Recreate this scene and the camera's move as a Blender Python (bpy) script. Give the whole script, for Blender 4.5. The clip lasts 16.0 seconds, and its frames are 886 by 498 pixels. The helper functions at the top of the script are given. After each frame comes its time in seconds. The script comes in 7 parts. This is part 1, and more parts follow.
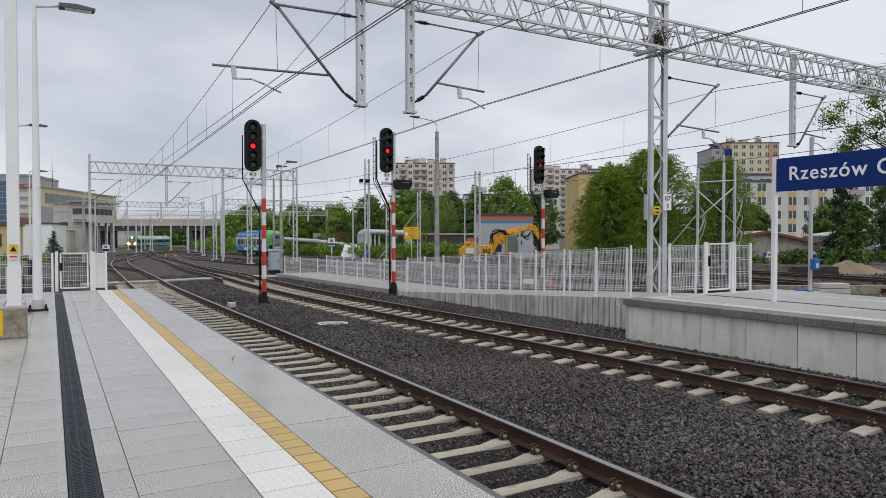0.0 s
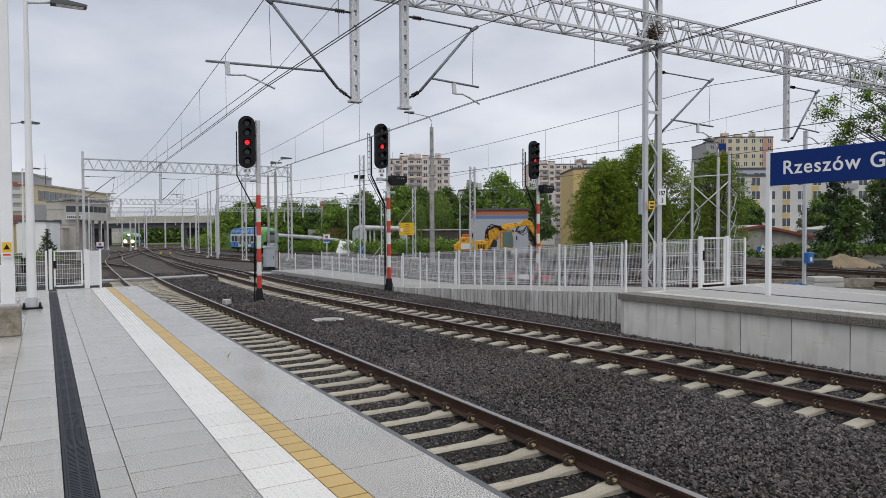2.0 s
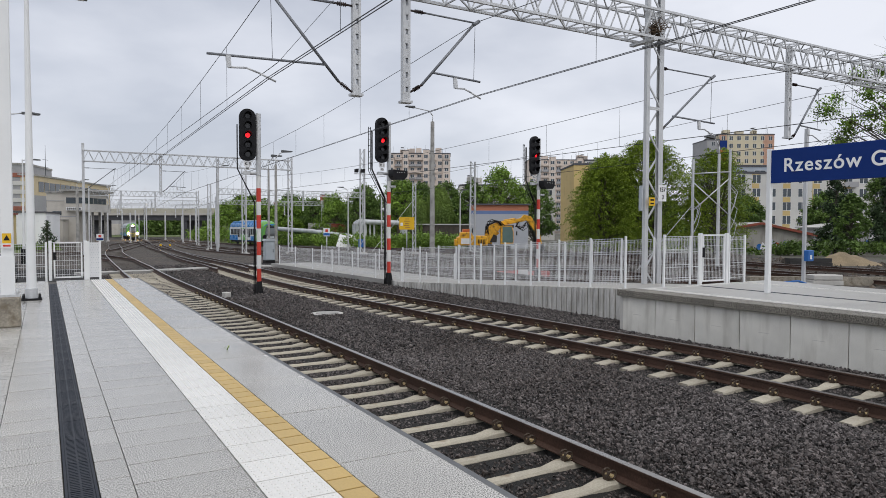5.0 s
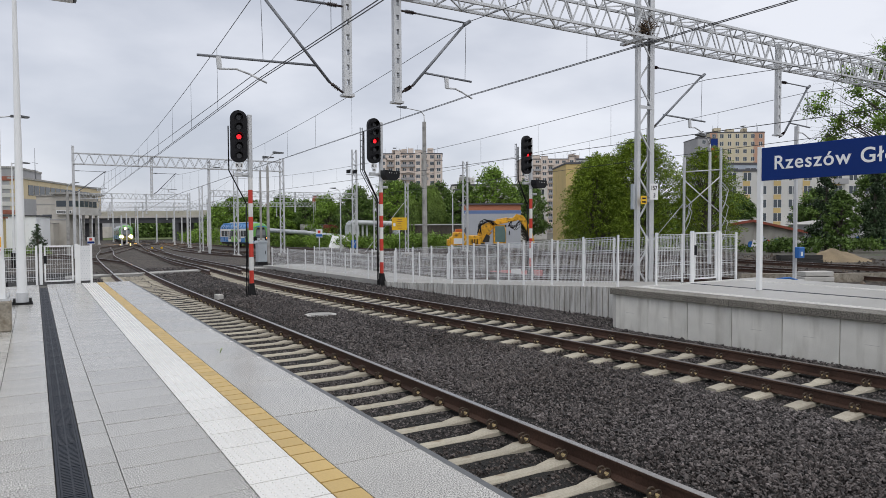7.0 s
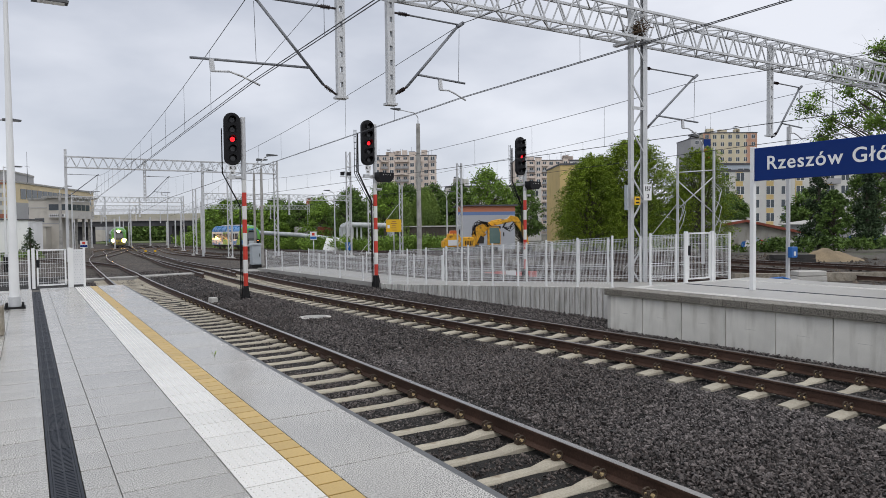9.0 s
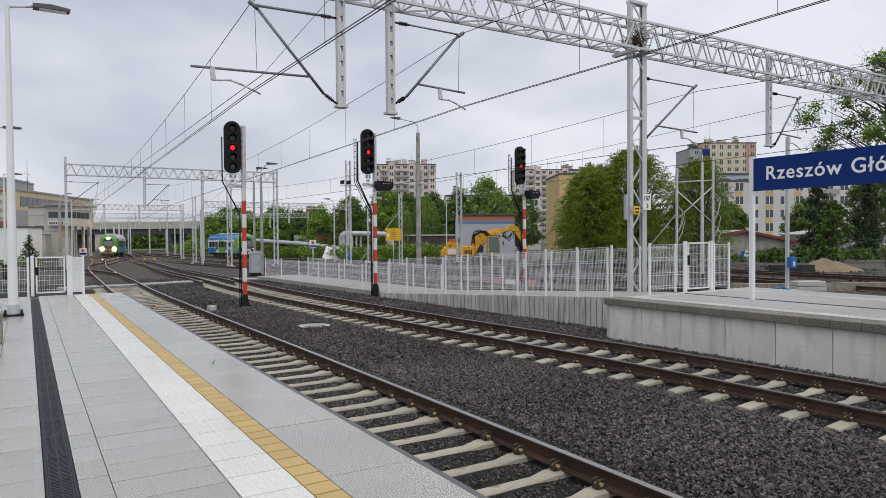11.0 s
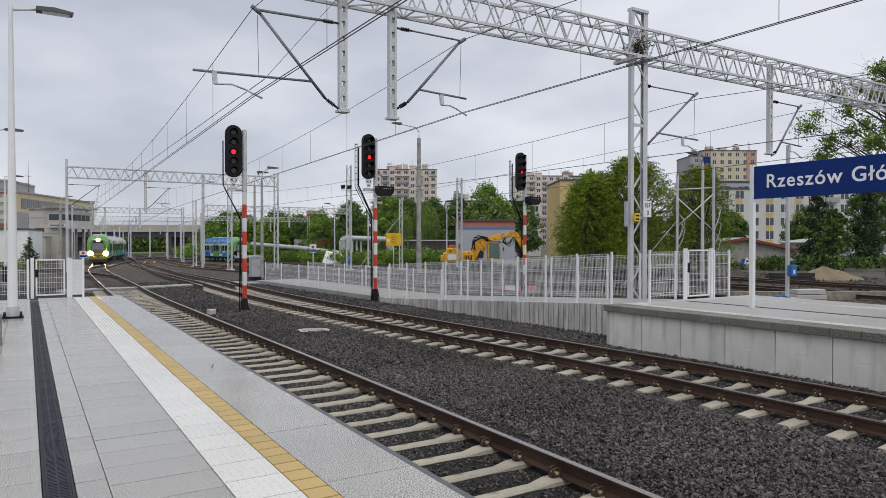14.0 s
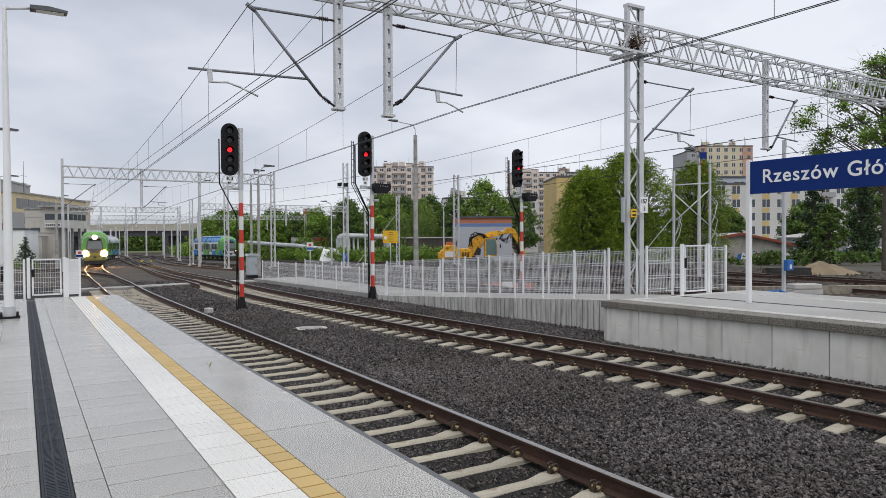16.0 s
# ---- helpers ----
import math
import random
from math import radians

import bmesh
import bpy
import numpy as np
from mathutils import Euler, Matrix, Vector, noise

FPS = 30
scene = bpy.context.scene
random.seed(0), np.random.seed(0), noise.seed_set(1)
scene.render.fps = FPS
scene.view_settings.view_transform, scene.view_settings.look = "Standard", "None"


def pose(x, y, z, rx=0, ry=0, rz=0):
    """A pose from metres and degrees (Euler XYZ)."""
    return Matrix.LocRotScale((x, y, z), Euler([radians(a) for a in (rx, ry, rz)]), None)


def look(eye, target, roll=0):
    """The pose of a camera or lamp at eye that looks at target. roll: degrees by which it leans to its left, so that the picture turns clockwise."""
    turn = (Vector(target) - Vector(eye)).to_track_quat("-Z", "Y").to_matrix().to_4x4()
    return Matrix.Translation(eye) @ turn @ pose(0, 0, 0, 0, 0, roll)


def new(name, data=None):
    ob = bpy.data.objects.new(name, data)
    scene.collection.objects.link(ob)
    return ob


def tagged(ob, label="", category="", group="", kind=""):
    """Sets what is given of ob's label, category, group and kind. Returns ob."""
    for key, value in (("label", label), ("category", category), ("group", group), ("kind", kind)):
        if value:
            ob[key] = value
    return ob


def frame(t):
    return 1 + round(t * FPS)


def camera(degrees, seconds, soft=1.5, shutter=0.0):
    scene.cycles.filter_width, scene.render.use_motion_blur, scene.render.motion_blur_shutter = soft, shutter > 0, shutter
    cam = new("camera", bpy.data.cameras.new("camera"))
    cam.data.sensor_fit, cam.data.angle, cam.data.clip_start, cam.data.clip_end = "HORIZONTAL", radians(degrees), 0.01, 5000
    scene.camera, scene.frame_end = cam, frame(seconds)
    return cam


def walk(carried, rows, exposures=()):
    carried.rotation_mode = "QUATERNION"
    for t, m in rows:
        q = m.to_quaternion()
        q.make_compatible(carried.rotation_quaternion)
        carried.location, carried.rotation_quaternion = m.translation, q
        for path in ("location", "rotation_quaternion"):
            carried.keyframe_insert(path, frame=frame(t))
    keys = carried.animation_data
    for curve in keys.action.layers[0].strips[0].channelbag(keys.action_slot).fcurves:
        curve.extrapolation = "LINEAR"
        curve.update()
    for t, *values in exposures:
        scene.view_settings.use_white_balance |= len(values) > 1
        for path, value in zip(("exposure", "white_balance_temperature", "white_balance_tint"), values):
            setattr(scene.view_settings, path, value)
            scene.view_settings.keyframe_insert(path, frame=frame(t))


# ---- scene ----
cam = camera(66.2, 16.0, soft=0.6)
EYE = Vector((0, 0, 2.2))


def aim(yaw, down, roll):
    y, p = radians(yaw), radians(down)
    return look(EYE, EYE + Vector((math.sin(y) * math.cos(p), math.cos(y) * math.cos(p), -math.sin(p))), roll)


# seconds, heading right of the platform, tilt downwards, roll
TURNS = [
    (0, 30.000, 1.263, -0.000),
    (0.5, 30.075, 1.292, -0.094),
    (1, 30.257, 1.354, -0.146),
    (1.5, 30.374, 1.363, -0.296),
    (2, 30.396, 1.625, -0.294),
    (2.5, 30.337, 1.822, -0.187),
    (3, 30.110, 2.073, 0.030),
    (3.5, 30.132, 2.107, 0.022),
    (4, 30.121, 2.152, 0.195),
    (6.5, 30.901, 2.003, -0.159),
    (7, 31.009, 2.063, -0.298),
    (7.5, 31.160, 2.035, -0.507),
    (8, 31.322, 2.019, -0.670),
    (8.5, 31.428, 2.069, -0.743),
    (9, 31.475, 1.926, -0.598),
    (11.5, 31.567, 1.045, -0.106),
    (12, 31.638, 0.954, 0.360),
    (12.5, 31.672, 0.851, 0.427),
    (13, 31.608, 0.771, 0.465),
    (13.5, 31.543, 0.778, 0.439),
    (14, 31.519, 0.721, 0.052),
    (14.5, 31.558, 0.694, -0.155),
    (15, 31.635, 0.830, -0.336),
    (15.5, 31.664, 0.906, -0.270),
    (16, 31.762, 0.967, -0.322),
]
walk(cam, [(t, aim(y, p, r)) for t, y, p, r in TURNS], [(0, 0.07), (2, 0.09), (2.5, 0.17), (9, 0.17), (11.3, 0.1), (12, 0.06), (15.5, 0.06), (16, 0.18)])

# ---- light ----
world = bpy.data.worlds.new("overcast_sky")
scene.world = world
world.use_nodes = True
wn, wl = world.node_tree.nodes, world.node_tree.links
wn.clear()
w_out, w_add = wn.new("ShaderNodeOutputWorld"), wn.new("ShaderNodeAddShader")
w_sky, w_sky_bg, w_cloud_bg = wn.new("ShaderNodeTexSky"), wn.new("ShaderNodeBackground"), wn.new("ShaderNodeBackground")
w_sky.sky_type, w_sky.sun_disc = "NISHITA", False
w_sky.sun_elevation, w_sky.sun_rotation = radians(52), radians(200)
w_sky_bg.inputs["Strength"].default_value = 0.01
w_co, w_map, w_noise, w_ramp = wn.new("ShaderNodeTexCoord"), wn.new("ShaderNodeMapping"), wn.new("ShaderNodeTexNoise"), wn.new("ShaderNodeValToRGB")
w_map.inputs["Scale"].default_value = (1.9, 1.9, 4.6)
w_map.inputs["Rotation"].default_value = (0.0, 0.22, 0.3)
w_noise.inputs["Scale"].default_value, w_noise.inputs["Detail"].default_value = 1.5, 5.0
w_ramp.color_ramp.elements[0].position, w_ramp.color_ramp.elements[0].color = 0.3, (0.46, 0.486, 0.555, 1)
w_ramp.color_ramp.elements[1].position, w_ramp.color_ramp.elements[1].color = 0.66, (0.712, 0.727, 0.784, 1)
wl.new(w_co.outputs["Generated"], w_map.inputs["Vector"])
wl.new(w_map.outputs["Vector"], w_noise.inputs["Vector"])
w_dot, w_lift = wn.new("ShaderNodeVectorMath"), wn.new("ShaderNodeMath")
w_dot.operation, w_lift.operation = "DOT_PRODUCT", "MULTIPLY_ADD"
w_dot.inputs[1].default_value = (0.85, -0.5, -0.35)
w_lift.inputs[1].default_value = 0.26
wl.new(w_co.outputs["Generated"], w_dot.inputs[0])
wl.new(w_dot.outputs["Value"], w_lift.inputs[0])
wl.new(w_noise.outputs["Fac"], w_lift.inputs[2])
wl.new(w_lift.outputs["Value"], w_ramp.inputs["Fac"])
w_warm = wn.new("ShaderNodeMixRGB")
w_warm.blend_type = "MULTIPLY"
w_warm.inputs["Color2"].default_value = (1.02, 0.985, 0.905, 1)
wl.new(w_ramp.outputs["Color"], w_warm.inputs["Color1"])
wl.new(w_warm.outputs["Color"], w_cloud_bg.inputs["Color"])
w_sep, w_zenith = wn.new("ShaderNodeSeparateXYZ"), wn.new("ShaderNodeMapRange")
w_zenith.inputs["From Min"].default_value, w_zenith.inputs["From Max"].default_value = 0.4, 1.0
w_zenith.inputs["To Min"].default_value, w_zenith.inputs["To Max"].default_value = 1.0, 1.85
wl.new(w_co.outputs["Generated"], w_sep.inputs["Vector"])
wl.new(w_sep.outputs["Z"], w_zenith.inputs["Value"])
wl.new(w_zenith.outputs["Result"], w_cloud_bg.inputs["Strength"])
w_fade = wn.new("ShaderNodeMapRange")
w_fade.inputs["From Min"].default_value, w_fade.inputs["From Max"].default_value = 0.4, 0.75
wl.new(w_sep.outputs["Z"], w_fade.inputs["Value"])
wl.new(w_fade.outputs["Result"], w_warm.inputs["Fac"])
wl.new(w_sky.outputs["Color"], w_sky_bg.inputs["Color"])
wl.new(w_sky_bg.outputs["Background"], w_add.inputs[0])
wl.new(w_cloud_bg.outputs["Background"], w_add.inputs[1])
wl.new(w_add.outputs["Shader"], w_out.inputs["Surface"])

sun = new("sun", bpy.data.lights.new("sun", "SUN"))
sun.data.energy, sun.data.angle, sun.data.color = 0.5, radians(50), (1.0, 0.97, 0.93)
sun.matrix_world = look((-40, -60, 100), (0, 20, 0))


# ---- materials ----
def mat(name, color, rough=0.7, vary=0.15, scale=3.0, fine=60.0, bump=0.1, metal=0.0, tint=None, spots=0.0, spot_color=None,
        emit=None, strength=0.0, random_piece=0.0, coord="Object", rough_vary=0.1, spec=0.5, alpha=None, bump_dist=0.01):
    """A surface with large stains, fine grain, relief and uneven gloss."""
    m = bpy.data.materials.new(name)
    m.use_nodes = True
    n, l = m.node_tree.nodes, m.node_tree.links
    b = n["Principled BSDF"]
    b.inputs["Metallic"].default_value = metal
    b.inputs["Specular IOR Level"].default_value = spec
    co = n.new("ShaderNodeTexCoord")
    big, small = n.new("ShaderNodeTexNoise"), n.new("ShaderNodeTexNoise")
    big.inputs["Scale"].default_value, big.inputs["Detail"].default_value = scale, 6.0
    small.inputs["Scale"].default_value, small.inputs["Detail"].default_value = fine, 3.0
    for t in (big, small):
        l.new(co.outputs[coord], t.inputs["Vector"])
    dark = tuple(c * (1 - vary) for c in color)
    light = tint if tint else tuple(min(1, c * (1 + vary)) for c in color)
    r1 = n.new("ShaderNodeValToRGB")
    r1.color_ramp.elements[0].position, r1.color_ramp.elements[1].position = 0.32, 0.68
    r1.color_ramp.elements[0].color, r1.color_ramp.elements[1].color = (*dark, 1), (*light, 1)
    l.new(big.outputs["Fac"], r1.inputs["Fac"])
    mx = n.new("ShaderNodeMixRGB")
    mx.blend_type = "OVERLAY"
    mx.inputs["Fac"].default_value = min(1.0, vary * 2.0)
    l.new(r1.outputs["Color"], mx.inputs["Color1"])
    l.new(small.outputs["Fac"], mx.inputs["Color2"])
    last = mx.outputs["Color"]
    if spots:
        r2 = n.new("ShaderNodeValToRGB")
        r2.color_ramp.elements[0].position, r2.color_ramp.elements[1].position = 0.62 - spots * 0.25, 0.7
        third = n.new("ShaderNodeTexNoise")
        third.inputs["Scale"].default_value, third.inputs["Detail"].default_value = scale * 2.7, 8.0
        l.new(co.outputs[coord], third.inputs["Vector"])
        l.new(third.outputs["Fac"], r2.inputs["Fac"])
        m2 = n.new("ShaderNodeMixRGB")
        m2.inputs["Color2"].default_value = (*(spot_color or dark), 1)
        l.new(r2.outputs["Color"], m2.inputs["Fac"])
        l.new(last, m2.inputs["Color1"])
        last = m2.outputs["Color"]
    if random_piece:
        info, mr = n.new("ShaderNodeObjectInfo"), n.new("ShaderNodeMapRange")
        mr.inputs["To Min"].default_value, mr.inputs["To Max"].default_value = 1 - random_piece, 1 + random_piece
        hsv = n.new("ShaderNodeHueSaturation")
        l.new(info.outputs["Random"], mr.inputs["Value"])
        l.new(mr.outputs["Result"], hsv.inputs["Value"])
        l.new(last, hsv.inputs["Color"])
        last = hsv.outputs["Color"]
    l.new(last, b.inputs["Base Color"])
    rr = n.new("ShaderNodeMapRange")
    rr.inputs["From Min"].default_value, rr.inputs["From Max"].default_value = 0.3, 0.7
    rr.inputs["To Min"].default_value, rr.inputs["To Max"].default_value = max(0.02, rough - rough_vary), min(1, rough + rough_vary)
    l.new(big.outputs["Fac"], rr.inputs["Value"])
    l.new(rr.outputs["Result"], b.inputs["Roughness"])
    if bump:
        bp = n.new("ShaderNodeBump")
        bp.inputs["Strength"].default_value, bp.inputs["Distance"].default_value = bump, bump_dist
        l.new(small.outputs["Fac"], bp.inputs["Height"])
        l.new(bp.outputs["Normal"], b.inputs["Normal"])
    if emit:
        b.inputs["Emission Color"].default_value, b.inputs["Emission Strength"].default_value = (*emit, 1), strength
    return m


def islands(m, spread):
    """Varies a material from piece to piece of one joined mesh."""
    n, l = m.node_tree.nodes, m.node_tree.links
    b = n["Principled BSDF"]
    src = b.inputs["Base Color"].links[0].from_socket
    g, mr, hsv = n.new("ShaderNodeNewGeometry"), n.new("ShaderNodeMapRange"), n.new("ShaderNodeHueSaturation")
    mr.inputs["To Min"].default_value, mr.inputs["To Max"].default_value = 1 - spread, 1 + spread
    l.new(g.outputs["Random Per Island"], mr.inputs["Value"])
    l.new(mr.outputs["Result"], hsv.inputs["Value"])
    l.new(src, hsv.inputs["Color"])
    l.new(hsv.outputs["Color"], b.inputs["Base Color"])
    return m


# Bed coloured near-black: the shade in the gaps between loose stones is painted in.
BALLAST_GAP_SHADE = mat("ballast_gap_shade", (0.008, 0.007, 0.006), 0.85, 0.4, 0.7, 70, 1.0, bump_dist=0.03)
STONE = islands(mat("ballast_stone", (0.096, 0.078, 0.070), 0.44, 0.35, 0.3, 60, 0.3, tint=(0.114, 0.101, 0.098), spec=0.3), 0.9)
SOIL = mat("yard_soil", (0.11, 0.10, 0.085), 0.9, 0.35, 0.25, 18, 0.6, bump_dist=0.03, spots=0.5, spot_color=(0.06, 0.085, 0.03))
GRASS = mat("grass", (0.09, 0.12, 0.03), 0.9, 0.35, 0.4, 20, 0.6)
def speckled(m, scale, lo, hi):
    """Salt-and-pepper grain of exposed aggregate."""
    n, l = m.node_tree.nodes, m.node_tree.links
    b = n["Principled BSDF"]
    src = b.inputs["Base Color"].links[0].from_socket
    co, t, r, mx = n.new("ShaderNodeTexCoord"), n.new("ShaderNodeTexNoise"), n.new("ShaderNodeValToRGB"), n.new("ShaderNodeMixRGB")
    t.inputs["Scale"].default_value, t.inputs["Detail"].default_value = scale, 4.0
    r.color_ramp.elements[0].position, r.color_ramp.elements[1].position = 0.38, 0.62
    r.color_ramp.elements[0].color, r.color_ramp.elements[1].color = (lo, lo, lo, 1), (hi, hi, hi, 1)
    mx.blend_type, mx.use_clamp = "MULTIPLY", False
    mx.inputs["Fac"].default_value = 1.0
    l.new(co.outputs["Object"], t.inputs["Vector"])
    l.new(t.outputs["Fac"], r.inputs["Fac"])
    l.new(src, mx.inputs["Color1"])
    l.new(r.outputs["Color"], mx.inputs["Color2"])
    l.new(mx.outputs["Color"], b.inputs["Base Color"])
    return m


def streaked(m, across, down, strength):
    """Runs of dirt down a wall."""
    n, l = m.node_tree.nodes, m.node_tree.links
    b = n["Principled BSDF"]
    src = b.inputs["Base Color"].links[0].from_socket
    co, mp, t, r, mx = n.new("ShaderNodeTexCoord"), n.new("ShaderNodeMapping"), n.new("ShaderNodeTexNoise"), n.new("ShaderNodeValToRGB"), n.new("ShaderNodeMixRGB")
    info, off = n.new("ShaderNodeObjectInfo"), n.new("ShaderNodeVectorMath")
    off.operation = "MULTIPLY_ADD"
    off.inputs[1].default_value = (17.0, 23.0, 5.0)
    mp.inputs["Scale"].default_value = (across, across, down)
    t.inputs["Scale"].default_value, t.inputs["Detail"].default_value = 1.0, 6.0
    r.color_ramp.elements[0].position, r.color_ramp.elements[1].position = 0.48, 0.74
    r.color_ramp.elements[0].color, r.color_ramp.elements[1].color = (1, 1, 1, 1), (1 - strength, 1 - strength * 1.04, 1 - strength * 1.12, 1)
    mx.blend_type = "MULTIPLY"
    mx.inputs["Fac"].default_value = 1.0
    l.new(info.outputs["Random"], off.inputs[0])
    l.new(co.outputs["Object"], mp.inputs["Vector"])
    l.new(mp.outputs["Vector"], off.inputs[2])
    l.new(off.outputs["Vector"], t.inputs["Vector"])
    l.new(t.outputs["Fac"], r.inputs["Fac"])
    l.new(src, mx.inputs["Color1"])
    l.new(r.outputs["Color"], mx.inputs["Color2"])
    l.new(mx.outputs["Color"], b.inputs["Base Color"])
    return m


SLAB = speckled(mat("granite_concrete_slab", (0.475, 0.462, 0.43), 0.25, 0.12, 0.5, 160, 0.12, random_piece=0.06, rough_vary=0.18, bump_dist=0.003), 115, 0.26, 1.42)
TACTILE = mat("white_tactile_slab", (0.76, 0.745, 0.71), 0.2, 0.06, 0.8, 90, 0.1, random_piece=0.04, rough_vary=0.14)
YELLOW_SLAB = mat("yellow_slab", (0.51, 0.355, 0.13), 0.45, 0.10, 0.9, 90, 0.1, random_piece=0.08, rough_vary=0.14)
JOINT = mat("joint_mortar", (0.11, 0.105, 0.095), 0.8, 0.2, 3, 80, 0.2)
DRAIN = mat("cast_iron_grate", (0.018, 0.022, 0.031), 0.55, 0.2, 2, 60, 0.2, spec=0.3)
CONCRETE = mat("light_concrete", (0.52, 0.505, 0.475), 0.75, 0.10, 0.8, 40, 0.2, random_piece=0.05, spots=0.1, spot_color=(0.44, 0.43, 0.40))
CONCRETE_OLD = mat("weathered_concrete", (0.38, 0.37, 0.35), 0.85, 0.2, 0.7, 30, 0.3, spots=0.5, spot_color=(0.2, 0.2, 0.19))
CAP = speckled(mat("platform_cap", (0.21, 0.195, 0.165), 0.6, 0.25, 1.3, 60, 0.5, random_piece=0.14), 45, 0.35, 1.25)
RAMP_WALL_BASE = mat("ribbed_ramp_concrete", (0.54, 0.53, 0.505), 0.8, 0.15, 0.9, 30, 0.3, random_piece=0.14)
TIMBER_SLEEPER = mat("dark_timber_sleeper", (0.075, 0.062, 0.05), 0.85, 0.3, 1.5, 40, 0.3)
SLEEPER = mat("concrete_sleeper", (0.385, 0.35, 0.28), 0.75, 0.18, 2.0, 50, 0.25, random_piece=0.12, spots=0.35, spot_color=(0.27, 0.22, 0.16))
RAIL = mat("rusty_rail", (0.062, 0.035, 0.025), 0.65, 0.3, 2.0, 50, 0.2, metal=0.1, spec=0.3)
RAILTOP = mat("worn_rail_head", (0.17, 0.15, 0.14), 0.32, 0.25, 0.5, 25, 0.05, metal=0.8)
RAILSHINE = mat("polished_rail_head", (0.32, 0.305, 0.29), 0.3, 0.15, 0.5, 25, 0.03, metal=0.9)
CLIP = mat("rail_clip", (0.07, 0.05, 0.035), 0.6, 0.3, 5, 60, 0.2, metal=0.3)
GALV = mat("galvanised_steel", (0.58, 0.59, 0.60), 0.5, 0.10, 1.5, 40, 0.05, metal=0.25)
GALV_DARK = mat("dull_steel_tube", (0.22, 0.23, 0.25), 0.45, 0.15, 2, 50, 0.05, metal=0.5)
WHITE_METAL = mat("white_painted_steel", (0.80, 0.81, 0.81), 0.4, 0.05, 1.2, 50, 0.03)
FENCE = mat("white_fence_wire", (0.72, 0.73, 0.74), 0.45, 0.06, 2, 40, 0.0)
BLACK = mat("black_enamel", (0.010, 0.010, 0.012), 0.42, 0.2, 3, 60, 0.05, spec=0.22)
RUBBER = mat("black_plastic", (0.012, 0.012, 0.013), 0.6, 0.2, 3, 60, 0.05, spec=0.25)
RED = mat("signal_red_paint", (0.62, 0.05, 0.03), 0.4, 0.08, 2, 50, 0.03)
WHITE = mat("signal_white_paint", (0.76, 0.76, 0.74), 0.4, 0.06, 2, 50, 0.03)
GREY_PAINT = mat("grey_paint", (0.42, 0.46, 0.49), 0.5, 0.08, 1.5, 50, 0.03)
RED_LIGHT = mat("lit_red_lens", (0.5, 0.01, 0.01), 0.3, 0.0, bump=0, emit=(1.0, 0.012, 0.022), strength=1.15)
LENS = mat("dark_lens", (0.02, 0.02, 0.025), 0.12, 0.1, 3, 60, 0)
WIRE = mat("copper_wire", (0.05, 0.05, 0.055), 0.5, 0.2, 2, 40, 0, metal=0.4)
INSULATOR = mat("dark_insulator", (0.035, 0.022, 0.02), 0.25, 0.2, 4, 50, 0)
SIGN_BLUE = mat("sign_blue", (0.004, 0.03, 0.18), 0.5, 0.05, 1, 50, 0.02, spec=0.2)
SIGN_WHITE = mat("sign_white", (0.8, 0.8, 0.8), 0.45, 0.03, 1, 50, 0.0)
SIGN_LETTER = mat("sign_letter_film", (0.93, 0.93, 0.93), 0.4, 0.02, 1, 50, 0.0)
SIGN_YELLOW = mat("sign_yellow", (0.80, 0.48, 0.01), 0.45, 0.05, 1, 50, 0.0)
BRICK_RED = mat("distant_red_brick", (0.32, 0.12, 0.08), 0.85, 0.2, 0.5, 15, 0.1)
PLATE_BLUE = mat("blue_plastic", (0.02, 0.14, 0.45), 0.45, 0.08, 1, 50, 0.02)


# ---- mesh helpers ----
def finish(bm, name, material, parent=None, label="", smooth=False, bevel=0.0):
    me = bpy.data.meshes.new(name)
    if bevel:
        bmesh.ops.bevel(bm, geom=bm.edges[:], offset=bevel, segments=1, affect="EDGES", clamp_overlap=True)
    bm.normal_update()
    if smooth:
        for f in bm.faces:
            f.smooth = True
    bm.to_mesh(me)
    bm.free()
    for m in material if isinstance(material, (list, tuple)) else (material,):
        me.materials.append(m)
    ob = new(name, me)
    if parent:
        ob.parent = parent
    if label:
        tagged(ob, label)
    return ob


def part(name, bm, material, parent, label="", smooth=False, bevel=0.0):
    return finish(bm, name, material, parent, label, smooth, bevel)


def thing(name, label, category, at=(0, 0, 0), turn=0.0, group="", kind=""):
    e = new(name)
    e.empty_display_size = 0.3
    e.matrix_basis = pose(*at, 0, 0, turn)
    return tagged(e, label, category, group, kind)


def box(bm, x0, x1, y0, y1, z0, z1, mi=0):
    v = [bm.verts.new(p) for p in ((x0, y0, z0), (x1, y0, z0), (x1, y1, z0), (x0, y1, z0), (x0, y0, z1), (x1, y0, z1), (x1, y1, z1), (x0, y1, z1))]
    for q in ((3, 2, 1, 0), (4, 5, 6, 7), (0, 1, 5, 4), (1, 2, 6, 5), (2, 3, 7, 6), (3, 0, 4, 7)):
        bm.faces.new([v[i] for i in q]).material_index = mi
    return bm


def cuboid(x0, x1, y0, y1, z0, z1):
    return box(bmesh.new(), x0, x1, y0, y1, z0, z1)


